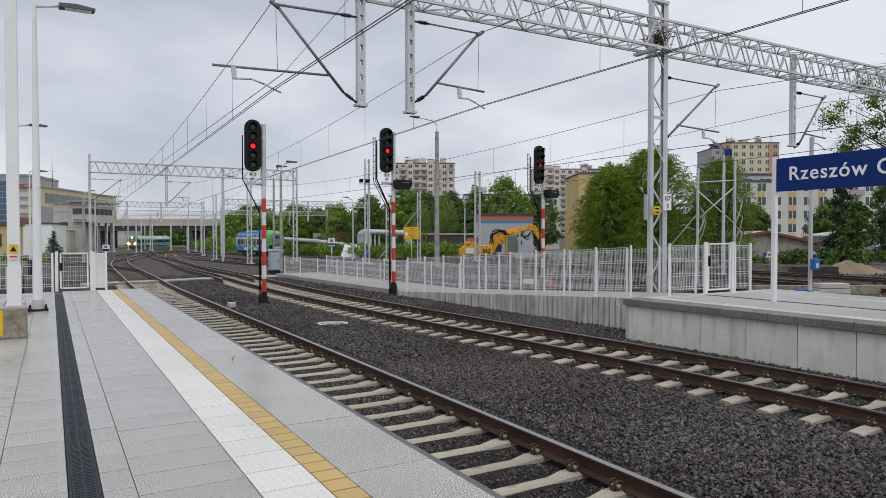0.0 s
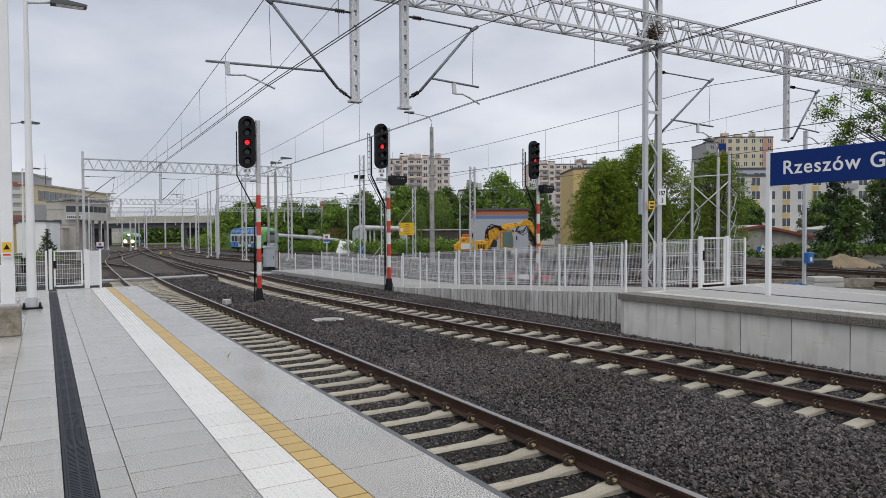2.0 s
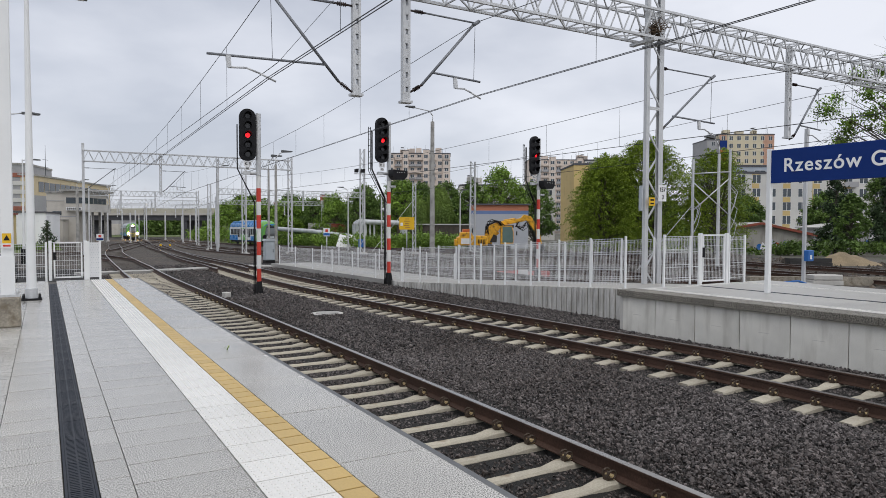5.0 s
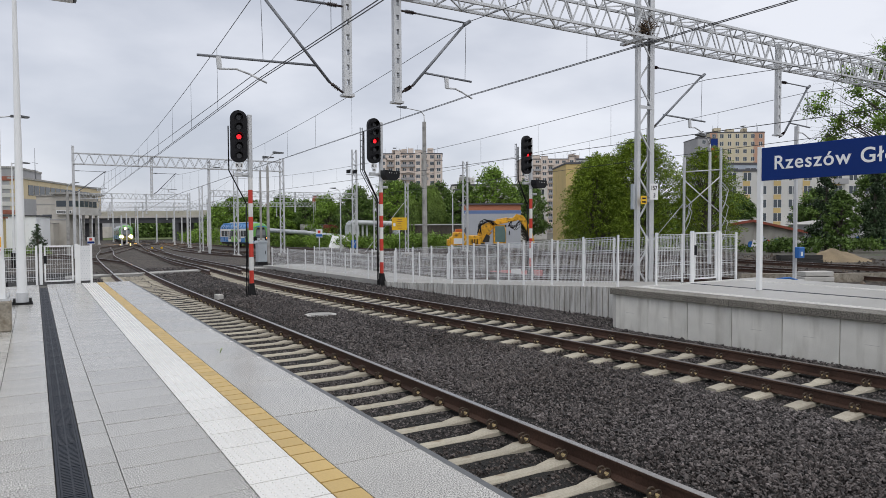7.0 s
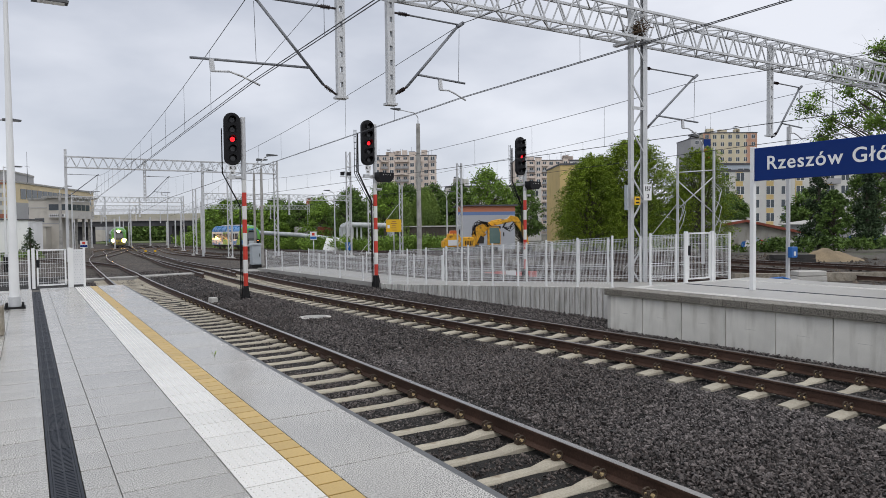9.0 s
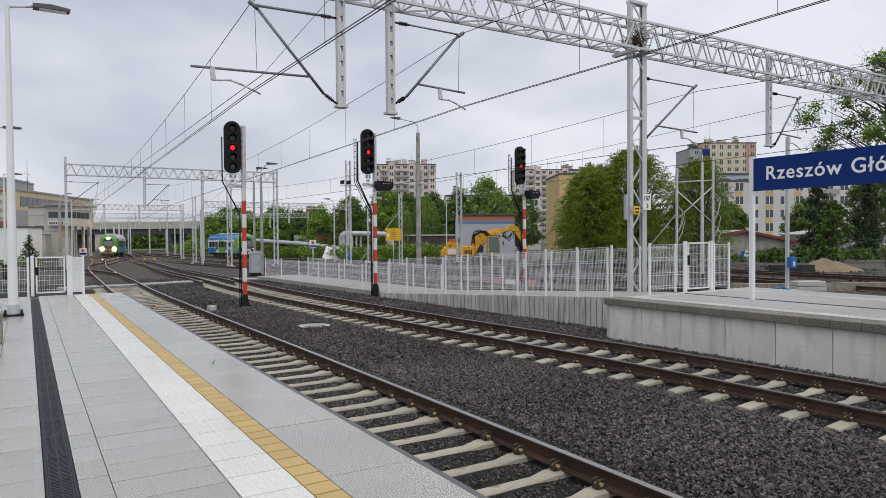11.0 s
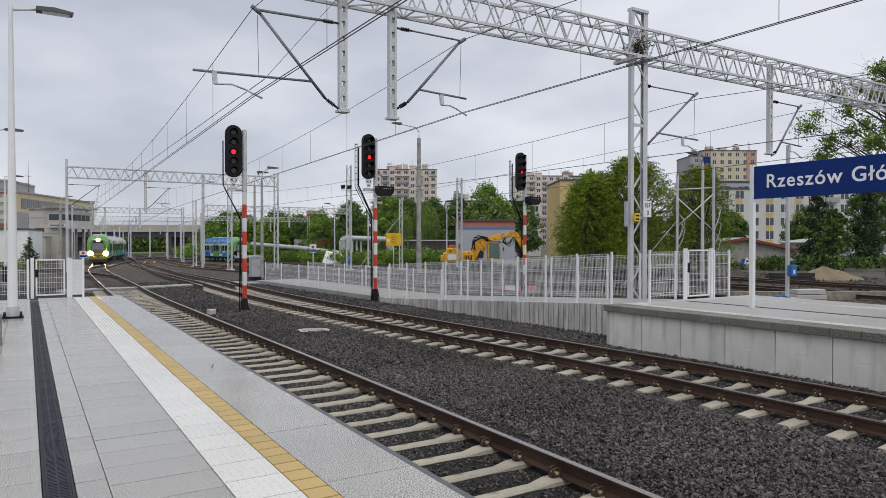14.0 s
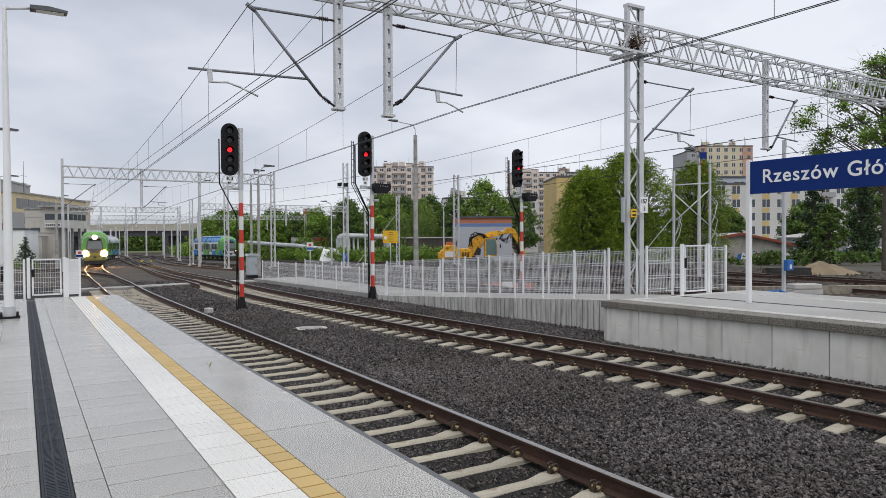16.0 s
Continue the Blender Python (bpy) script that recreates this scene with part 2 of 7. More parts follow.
def rod(bm, a, b, r, sides=8, r2=None, mi=0):
    """A round bar from a to b, r2 thick at its far end."""
    a, b = Vector(a), Vector(b)
    d = (b - a).normalized()
    u = d.orthogonal().normalized()
    w = d.cross(u)
    r2 = r if r2 is None else r2
    rings = []
    ends = [(a, r), (b, r2)]
    long = (b - a).length
    if r > 0.07 and sides > 7 and long > 0.2:
        e = 0.012 / long
        ends[1:1] = [(a.lerp(b, e), r + (r2 - r) * e), (b.lerp(a, e), r2 + (r - r2) * e)]
    for p, q in ends:
        rings.append([bm.verts.new(p + (u * math.cos(k * math.tau / sides) + w * math.sin(k * math.tau / sides)) * q) for k in range(sides)])
    for lo, hi in zip(rings, rings[1:]):
        for k in range(sides):
            f = bm.faces.new((lo[k], lo[(k + 1) % sides], hi[(k + 1) % sides], hi[k]))
            f.smooth, f.material_index = sides > 5, mi
    bm.faces.new(rings[0][::-1]).material_index = mi
    bm.faces.new(rings[-1]).material_index = mi
    return bm


def bar(bm, a, b, w, h=None, mi=0):
    """A square bar from a to b."""
    a, b = Vector(a), Vector(b)
    d = (b - a).normalized()
    up = Vector((0, 0, 1)) if abs(d.z) < 0.95 else Vector((0, 1, 0))
    u = d.cross(up).normalized() * w / 2
    v = u.cross(d).normalized() * (h or w) / 2
    c = [[bm.verts.new(p + s * u + t * v) for s, t in ((-1, -1), (1, -1), (1, 1), (-1, 1))] for p in (a, b)]
    for k in range(4):
        bm.faces.new((c[0][k], c[0][(k + 1) % 4], c[1][(k + 1) % 4], c[1][k])).material_index = mi
    bm.faces.new(c[0][::-1]).material_index = mi
    bm.faces.new(c[1]).material_index = mi
    return bm


def tube(bm, points, r, sides=8):
    for a, b in zip(points, points[1:]):
        rod(bm, a, b, r, sides)
    return bm


def outline(pts, depth, axis="y"):
    """A flat outline in x, z pushed out along y (or in y, z along x, or in x, y along z)."""
    bm = bmesh.new()
    def place(p, d):
        return {"y": (p[0], d, p[1]), "x": (d, p[0], p[1]), "z": (p[0], p[1], d)}[axis]
    lo, hi = [bm.verts.new(place(p, depth[0])) for p in pts], [bm.verts.new(place(p, depth[1])) for p in pts]
    bm.faces.new(lo), bm.faces.new(hi[::-1])
    for k in range(len(pts)):
        j = (k + 1) % len(pts)
        bm.faces.new((lo[k], hi[k], hi[j], lo[j]))
    bmesh.ops.recalc_face_normals(bm, faces=bm.faces[:])
    return bm


def smoothstep(a, b, x):
    t = min(1, max(0, (x - a) / (b - a)))
    return t * t * (3 - 2 * t)


def ground_z(x, y):
    """Height of the yard: it falls past the platforms, and a little more to the east."""
    return -0.0165 * max(0.0, min(y, 100) - 38) - 0.008 * max(0.0, min(y, 330) - 100) - 0.25 * smoothstep(17, 26, x) * smoothstep(50, 90, y)


def chain(pts, step):
    """Even points along a smooth line through pts."""
    P = [Vector((*p, 0)) for p in pts]
    P = [2 * P[0] - P[1]] + P + [2 * P[-1] - P[-2]]
    fine = []
    for i in range(1, len(P) - 2):
        for k in range(24):
            t = k / 24
            a, b, c, d = P[i - 1:i + 3]
            fine.append(0.5 * (2 * b + (c - a) * t + (2 * a - 5 * b + 4 * c - d) * t * t + (3 * b - a - 3 * c + d) * t ** 3))
    fine.append(P[-2])
    out, left = [fine[0]], step
    for a, b in zip(fine, fine[1:]):
        seg = (b - a).length
        while seg >= left and seg > 1e-6:
            a = a + (b - a) * (left / seg)
            seg = (b - a).length
            out.append(a.copy())
            left = step
        left -= seg
    return [(p.x, p.y) for p in out]


# ---- ground ----
def build_ground():
    xs = [-900, -300, -120, -60, -30, -15, -8, -4, 0, 2, 4, 8, 12, 15, 17, 19, 21, 23, 26, 32, 40, 60, 100, 200, 500, 1200]
    ys = [-300, -60, -20, -8, 0, 8, 16, 24, 32, 40, 48, 56, 64, 72, 80, 90, 100, 120, 140, 160, 180, 200, 230, 260, 300, 330, 500, 900, 2000]
    bm = bmesh.new()
    grid = [[bm.verts.new((x, y, ground_z(x, y) - 0.34)) for y in ys] for x in xs]
    for i in range(len(xs) - 1):
        for j in range(len(ys) - 1):
            bm.faces.new((grid[i][j], grid[i + 1][j], grid[i + 1][j + 1], grid[i][j + 1]))
    tagged(finish(bm, "ground", SOIL, smooth=True), "brown yard soil with patches of weeds", "ground", kind="structure")


build_ground()

TRACK_1 = [(3.86, -14), (3.86, 0), (3.83, 12), (3.75, 22), (3.78, 32), (4.3, 46), (5.6, 70), (7.9, 97), (8.7, 108), (9.7, 121), (12.0, 132), (14.5, 144), (17.0, 161), (18.5, 176), (19.5, 190), (21.7, 224), (23.6, 252), (29.0, 270), (42, 288), (62, 306), (90, 325)]
TRACK_2 = [(9.75, -14), (9.62, 4.8), (9.35, 10.3), (8.98, 15), (8.6, 21.5), (8.45, 26), (8.45, 32), (8.75, 40), (9.6, 55), (11.3, 78), (13.3, 105), (16.3, 140), (19.7, 178), (24, 230)]
TRACK_3 = [(8.0, 34), (8.6, 47), (9.9, 62), (11.5, 78), (13.2, 93), (14.6, 108), (17.5, 135), (21.0, 170), (25, 210)]


def strip(line, left, right, z, name, material, lift=0.0):
    """A ribbon along a line, with its height above the yard."""
    bm = bmesh.new()
    rows = []
    for k, (x, y) in enumerate(line):
        a, b = line[max(0, k - 1)], line[min(len(line) - 1, k + 1)]
        d = Vector((b[0] - a[0], b[1] - a[1])).normalized()
        n = Vector((d.y, -d.x))
        rows.append([bm.verts.new((x + n.x * s, y + n.y * s, ground_z(x, y) + h)) for s, h in z])
    for a, b in zip(rows, rows[1:]):
        for k in range(len(z) - 1):
            bm.faces.new((a[k], a[k + 1], b[k + 1], b[k])).smooth = True
    bmesh.ops.recalc_face_normals(bm, faces=bm.faces[:])
    return finish(bm, name, material)


RAIL_SECTION = [(-0.075, -0.17), (-0.075, -0.158), (-0.012, -0.135), (-0.009, -0.04), (-0.036, -0.03), (-0.036, -0.006), (-0.03, 0.0), (0.03, 0.0), (0.036, -0.006), (0.036, -0.03), (0.009, -0.04), (0.012, -0.135), (0.075, -0.158), (0.075, -0.17)]


def rail(line, side, parent, head):
    bm = bmesh.new()
    rows = []
    for k, (x, y) in enumerate(line):
        a, b = line[max(0, k - 1)], line[min(len(line) - 1, k + 1)]
        d = Vector((b[0] - a[0], b[1] - a[1])).normalized()
        n = Vector((d.y, -d.x))
        rows.append([bm.verts.new((x + n.x * (side + s), y + n.y * (side + s), ground_z(x, y) + h)) for s, h in RAIL_SECTION])
    for a, b in zip(rows, rows[1:]):
        for k in range(len(RAIL_SECTION) - 1):
            f = bm.faces.new((a[k], a[k + 1], b[k + 1], b[k]))
            f.material_index = 1 if k in (5, 6, 7) else 0
    for r in (rows[0], rows[-1]):
        bm.faces.new(r)
    bmesh.ops.recalc_face_normals(bm, faces=bm.faces[:])
    return part("rail", bm, (RAIL, head), parent)


def sleeper_mesh():
    """A concrete sleeper: low in the middle, sloped shoulders to the rail seats."""
    prof = [(-1.27, -0.185), (-0.98, -0.165), (-0.55, -0.170), (-0.36, -0.2), (0.36, -0.2), (0.55, -0.170), (0.98, -0.165), (1.27, -0.185)]
    bm = bmesh.new()
    rows = []
    for x, z in prof:
        w = 0.095 if abs(x) > 0.5 else 0.075
        rows.append([bm.verts.new(p) for p in ((x, -w - 0.022, -0.36), (x, -w, z - 0.02), (x, -w + 0.025, z), (x, w - 0.025, z), (x, w, z - 0.02), (x, w + 0.022, -0.36))])
    for a, b in zip(rows, rows[1:]):
        for k in range(5):
            bm.faces.new((a[k], b[k], b[k + 1], a[k + 1]))
    bm.faces.new(rows[0]), bm.faces.new(rows[-1][::-1])
    bmesh.ops.recalc_face_normals(bm, faces=bm.faces[:])
    me = bpy.data.meshes.new("sleeper")
    bm.to_mesh(me), bm.free()
    me.materials.append(SLEEPER)
    return me


def clip_mesh():
    """A sprung rail clip with its shoulder."""
    bm = bmesh.new()
    for y in (-0.036, 0.036):
        tube(bm, [(0.112 + 0.042 * math.cos(q * math.tau / 9), y + 0.012 * math.sin(q * math.tau / 18), -0.108 + 0.04 * math.sin(q * math.tau / 9)) for q in range(10)], 0.0115, 5)
        rod(bm, (0.075, y, -0.125), (0.05, y * 0.6, -0.145), 0.011, 5)
    box(bm, 0.085, 0.155, -0.03, 0.03, -0.17, -0.128)
    rod(bm, (0.12, 0, -0.17), (0.12, 0, -0.085), 0.014, 6)
    box(bm, 0.072, 0.118, -0.045, -0.005, -0.158, -0.118, 1)
    box(bm, 0.072, 0.118, 0.005, 0.045, -0.158, -0.118, 1)
    me = bpy.data.meshes.new("rail_clip")
    bm.to_mesh(me), bm.free()
    me.materials.append(CLIP), me.materials.append(PAD)
    return me


PAD = mat("pale_insulator_pad", (0.55, 0.42, 0.22), 0.6, 0.2, 4, 50, 0.1)
SLEEPER_MESH, CLIP_MESH = sleeper_mesh(), clip_mesh()


def build_track(name, pts, label, near_to, head, clips_to):
    t = thing(name, label, "railway track", kind="structure")
    line = chain(pts, 1.0)
    for s in (-0.7535, 0.7535):
        rail(line, s, t, head)
    far = bmesh.new()
    for k, (x, y) in enumerate(chain(pts, 0.6)):
        seq = chain_dir[name][k]
        if y < near_to:
            o = new("sleeper", SLEEPER_MESH)
            o.parent = t
            o.matrix_basis = Matrix.Translation((x, y, ground_z(x, y))) @ Matrix.Rotation(seq, 4, "Z") @ pose(0, 0, random.uniform(-.006, .006), 0, 0, random.uniform(-.7, .7))
            if 2 < y < clips_to:
                for s in (-0.7535, 0.7535):
                    for q in (0, 180):
                        c = new("rail_clip", CLIP_MESH)
                        c.parent = t
                        c.matrix_basis = Matrix.Translation((x, y, ground_z(x, y))) @ Matrix.Rotation(seq, 4, "Z") @ pose(s, 0, 0, 0, 0, q)
        elif y < 90:
            m = Matrix.Translation((x, y, ground_z(x, y))) @ Matrix.Rotation(seq, 4, "Z")
            before = len(far.verts)
            box(far, -1.27, 1.27, -0.1, 0.1, -0.3, -0.222)
            far.verts.ensure_lookup_table()
            for v in far.verts[before:]:
                v.co = m @ v.co
    if far.verts:
        tagged(finish(far, "far_sleepers", TIMBER_SLEEPER, t), kind="stuff")
    return t


def directions(pts):
    line = chain(pts, 0.6)
    out = []
    for k in range(len(line)):
        a, b = line[max(0, k - 1)], line[min(len(line) - 1, k + 1)]
        out.append(math.atan2(b[1] - a[1], b[0] - a[0]) - math.pi / 2)
    return out


chain_dir = {"track_1": directions(TRACK_1), "track_2": directions(TRACK_2), "track_3": directions(TRACK_3)}
build_track("track_1", TRACK_1, "railway track on concrete sleepers beside the platform", 37, RAILSHINE, 24)
build_track("track_2", TRACK_2, "rusty railway track on concrete sleepers", 45, RAILTOP, 24)


def line_x(pts, y):
    return float(np.interp(y, [p[1] for p in pts], [p[0] for p in pts]))


def bed_z(x, y):
    """Height of the stones: low between the rails, heaped between the tracks."""
    a, b = x - line_x(TRACK_1, y), x - line_x(TRACK_2, y)
    low = smoothstep(1.05, 0.8, a) if a > 0 else 1.0
    low = max(low, 1 - smoothstep(1.3, 1.7, abs(b)))
    return -0.165 - 0.062 * low


FAR_BALLAST = speckled(mat("worn_brown_ballast", (0.062, 0.052, 0.044), 0.9, 0.45, 0.35, 14, 1.0, bump_dist=0.06), 6.0, 0.35, 1.75)


def build_ballast():
    bm = bmesh.new()
    ys = [-14, -6, 0] + [2 + 1.5 * k for k in range(12)] + [19.6, 20.4, 21.2, 22, 23, 24, 25, 26, 27, 28.5, 30, 32, 34, 36, 38, 40, 42, 44] + [46, 50, 55, 60, 67, 75, 90, 110, 130, 160, 200, 250, 300]
    rows = []
    for y in ys:
        w = 0 if y < 20 else min(1, (y - 20) / 60)
        x0 = 2.0 - 11.0 * smoothstep(20.5, 27, y)
        x1 = 12.6 + w * 3.6 + max(0, y - 60) * 0.14
        xs = [x0 + (x1 - x0) * k / 110 for k in range(111)]
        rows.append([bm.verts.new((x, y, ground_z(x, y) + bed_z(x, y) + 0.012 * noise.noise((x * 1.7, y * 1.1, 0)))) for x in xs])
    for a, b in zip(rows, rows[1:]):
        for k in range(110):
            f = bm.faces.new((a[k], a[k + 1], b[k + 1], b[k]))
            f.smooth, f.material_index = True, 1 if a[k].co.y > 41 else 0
    tagged(finish(bm, "ballast_bed", (BALLAST_GAP_SHADE, FAR_BALLAST)), "crushed stone ballast bed, near part blackened as shade between stones", "ballast", kind="structure")


build_ballast()

# ---- platform beside the camera ----
P1_EDGE, P1_END, P1_TOP = 2.14, 19.5, 0.76


def slab_mesh(name, x0, x1, length, material, gap=0.0045, top=0.0, thick=0.06):
    bm = cuboid(x0 + gap * 0.5, x1 - gap * 0.5, gap, length - gap, -thick, top)
    bmesh.ops.bevel(bm, geom=[e for e in bm.edges if all(v.co.z > top - 1e-4 for v in e.verts)], offset=0.002, segments=1, affect="EDGES")
    me = bpy.data.meshes.new(name)
    bm.to_mesh(me), bm.free()
    me.materials.append(material)
    return me


def tactile_mesh():
    bm = cuboid(0.0045, 0.3455, 0.006, 0.344, -0.06, 0.0)
    for i in range(7):
        for j in range(7):
            x, y = 0.035 + i * 0.047, 0.035 + j * 0.047
            rod(bm, (x, y, -0.001), (x, y, 0.0035), 0.013, 6, 0.007)
    me = bpy.data.meshes.new("tactile_slab")
    bm.to_mesh(me), bm.free()
    me.materials.append(TACTILE)
    return me


def build_platform_1():
    p = thing("platform_1", "wet grey granite-concrete platform with tactile strip", "platform", kind="structure")
    part("foundation", cuboid(-9, P1_EDGE - 0.12, -12, P1_END, -0.4, P1_TOP - 0.03), JOINT, p)
    part("edge_beam", cuboid(P1_EDGE - 0.12, P1_EDGE - 0.03, -12, P1_END, -0.4, P1_TOP - 0.07), CONCRETE, p)
    part("edge_strip", cuboid(P1_EDGE - 0.045, P1_EDGE, -12, P1_END, P1_TOP - 0.06, P1_TOP - 0.003), GREY_DARK, p, "dark grey edge trim")
    part("paving", cuboid(-9, P1_EDGE - 0.05, -12, -1.0, P1_TOP - 0.08, P1_TOP - 0.002), SLAB, p)
    part("paving", cuboid(-9, -4.5, -1.0, P1_END, P1_TOP - 0.08, P1_TOP - 0.002), SLAB, p)
    rows = [("slab", 1.51, 2.095, 1.2, SLAB), ("slab", 0.405, 0.99, 0.35, SLAB), ("slab", 0.235, 0.405, 0.35, SLAB), ("slab", -0.29, 0.07, 0.35, SLAB)]
    for k, (nm, x0, x1, ln, m) in enumerate(rows):
        me = slab_mesh(nm, x0, x1, ln, m)
        y = -1.0 + (0.15 * k) % ln - (ln if k else 0)
        while y < P1_END - 0.02:
            if y + ln > P1_END:
                me = slab_mesh(nm, x0, x1, P1_END - y, m)
            o = new(nm, me)
            o.parent = p
            o.location = (0, y, P1_TOP + random.uniform(-0.001, 0.001))
            y += ln
    rest = bmesh.new()
    for i in range(6):
        x = -0.29 - 0.7 * i
        y = -1.35 + 0.12 * i % 0.35
        while y + 0.35 < P1_END:
            box(rest, x - 0.698, x - 0.002, y + 0.0045, y + 0.3455, P1_TOP - 0.06, P1_TOP)
            y += 0.35
    tagged(part("field_slabs", rest, SLAB_REST, p), kind="stuff")
    me = tactile_mesh()
    for k in range(59):
        o = new("tactile_slab", me)
        o.parent, o.location = p, (0.99, P1_END - 0.35 * (k + 1), P1_TOP)
    me = slab_mesh("yellow_slab", 1.34, 1.51, 0.175, YELLOW_SLAB, gap=0.008)
    for k in range(117):
        o = new("yellow_slab", me)
        o.parent, o.location = p, (0, P1_END - 0.175 * (k + 1), P1_TOP)


SLAB_REST = islands(speckled(mat("granite_concrete_slab_rest", (0.475, 0.462, 0.43), 0.25, 0.12, 0.5, 160, 0.12, rough_vary=0.18, bump_dist=0.003), 115, 0.26, 1.42), 0.06)
GREY_DARK = mat("dark_trim", (0.10, 0.105, 0.11), 0.5, 0.15, 2, 60, 0.1)
build_platform_1()


def build_drain():
    d = thing("drain_channel", "black cast-iron slotted drainage channel set in platform", "drain", (0, 0, P1_TOP))
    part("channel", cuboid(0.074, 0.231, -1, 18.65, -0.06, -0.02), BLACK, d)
    part("frame", box(cuboid(0.074, 0.088, -1, 18.65, -0.05, 0.001), 0.217, 0.231, -1, 18.65, -0.05, 0.001), DRAIN, d)
    bm = bmesh.new()
    box(bm, 0.09, 0.1, 0, 0.498, -0.03, 0), box(bm, 0.205, 0.215, 0, 0.498, -0.03, 0), box(bm, 0.148, 0.158, 0, 0.498, -0.03, -0.001)
    for k in range(18):
        y = 0.005 + k * 0.0275
        box(bm, 0.1, 0.148, y, y + 0.019, -0.03, -0.002), box(bm, 0.158, 0.205, y + 0.007, y + 0.026, -0.03, -0.002)
    me = bpy.data.meshes.new("grate")
    bm.to_mesh(me), bm.free()
    me.materials.append(DRAIN)
    for k in range(39):
        o = new("grate", me)
        o.parent, o.location = d, (0, -0.9 + k * 0.5, 0)


build_drain()

# ---- second platform ----
P2_Y = 11.11


def p2_edge(y):
    return 11.29 - 0.042 * (y - 5) if y < 20 else 10.6


def build_platform_2():
    p = thing("platform_2", "light concrete platform with white tactile lines", "platform", kind="structure")
    bm = outline([(p2_edge(-14) + 0.2, -14), (17.0, -14), (16.6, P2_Y - 0.1), (p2_edge(P2_Y) + 0.2, P2_Y - 0.1)], (-0.5, P1_TOP - 0.09), "z")
    part("core", bm, CONCRETE, p)
    bm = outline([(p2_edge(-14) + 0.55, -14), (16.8, -14), (16.4, P2_Y), (p2_edge(P2_Y) + 0.55, P2_Y)], (P1_TOP - 0.1, P1_TOP), "z")
    part("paving", bm, PAVING2, p, "pale grey paving")
    ang = math.atan2(p2_edge(10) - p2_edge(0), 10)
    panel = bpy.data.meshes.new("wall_panel")
    b = cuboid(0, 0.1, 0.007, 0.978, -0.5, P1_TOP - 0.14)
    bmesh.ops.bevel(b, geom=b.edges[:], offset=0.006, segments=1, affect="EDGES")
    box(b, -0.002, 0.01, 0.38, 0.60, 0.24, 0.246, 1)
    b.to_mesh(panel), b.free()
    panel.materials.append(WALL_PANEL), panel.materials.append(CONCRETE)
    cap = bpy.data.meshes.new("cap_stone")
    b = cuboid(0, 0.55, 0.002, 0.4905, P1_TOP - 0.135, P1_TOP + 0.004)
    bmesh.ops.bevel(b, geom=b.edges[:], offset=0.008, segments=1, affect="EDGES")
    b.to_mesh(cap), b.free()
    cap.materials.append(CAP)
    for nm, me, dx, pitch in (("wall_panel", panel, 0.1, 0.985), ("cap_stone", cap, 0.0, 0.4925)):
        for k in range(int(21.7 / pitch)):
            y = P2_Y - pitch * (k + 1)
            o = new(nm, me)
            o.parent = p
            o.matrix_basis = Matrix.Translation((p2_edge(y) + dx, y, 0)) @ Matrix.Rotation(-ang, 4, "Z")
    part("end_wall", cuboid(p2_edge(P2_Y) + 0.1, 16.5, P2_Y - 0.1, P2_Y - 0.01, -0.5, P1_TOP - 0.1), CONCRETE, p)
    for off in (0.62, 4.1):
        bm = bmesh.new()
        for k in range(45):
            y = P2_Y - 0.35 - 0.3 * k
            x = p2_edge(y) + off
            box(bm, x, x + 0.17, y - 0.29, y, P1_TOP, P1_TOP + 0.006)
            for j in range(4):
                rod(bm, (x + 0.03 + j * 0.045, y - 0.27, P1_TOP + 0.006), (x + 0.03 + j * 0.045, y - 0.02, P1_TOP + 0.006), 0.01, 4)
        part("tactile_strip", bm, TACTILE, p, "white ribbed tactile strip")
    bm = bmesh.new()
    for k in range(13):
        x = 11.7 + 0.3 * k
        box(bm, x, x + 0.29, P2_Y - 0.3, P2_Y - 0.12, P1_TOP + 0.001, P1_TOP + 0.007)
    part("tactile_strip", bm, TACTILE, p, "white ribbed tactile strip")
    bm = bmesh.new()
    for k in range(40):
        y = P2_Y - 0.5 * k
        bar(bm, (p2_edge(y) + 2.4, y, P1_TOP), (p2_edge(y) + 2.4, y - 0.49, P1_TOP), 0.12, 0.012)
    part("drain", bm, DRAIN, p, "narrow dark drain")


WALL_PANEL = streaked(mat("pale_panel_concrete", (0.68, 0.665, 0.615), 0.75, 0.12, 1.6, 60, 0.12, random_piece=0.05), 5.0, 0.8, 0.3)
PAVING2 = mat("pale_paving", (0.37, 0.36, 0.34), 0.4, 0.1, 0.7, 120, 0.1, rough_vary=0.15)
build_platform_2()


def ramp_x(y):
    return 10.8 + (36 - y) * (1.6 / 24)


def ramp_z(y):
    return 0.02 if y > 23 else 0.02 + (23 - y) * 0.056


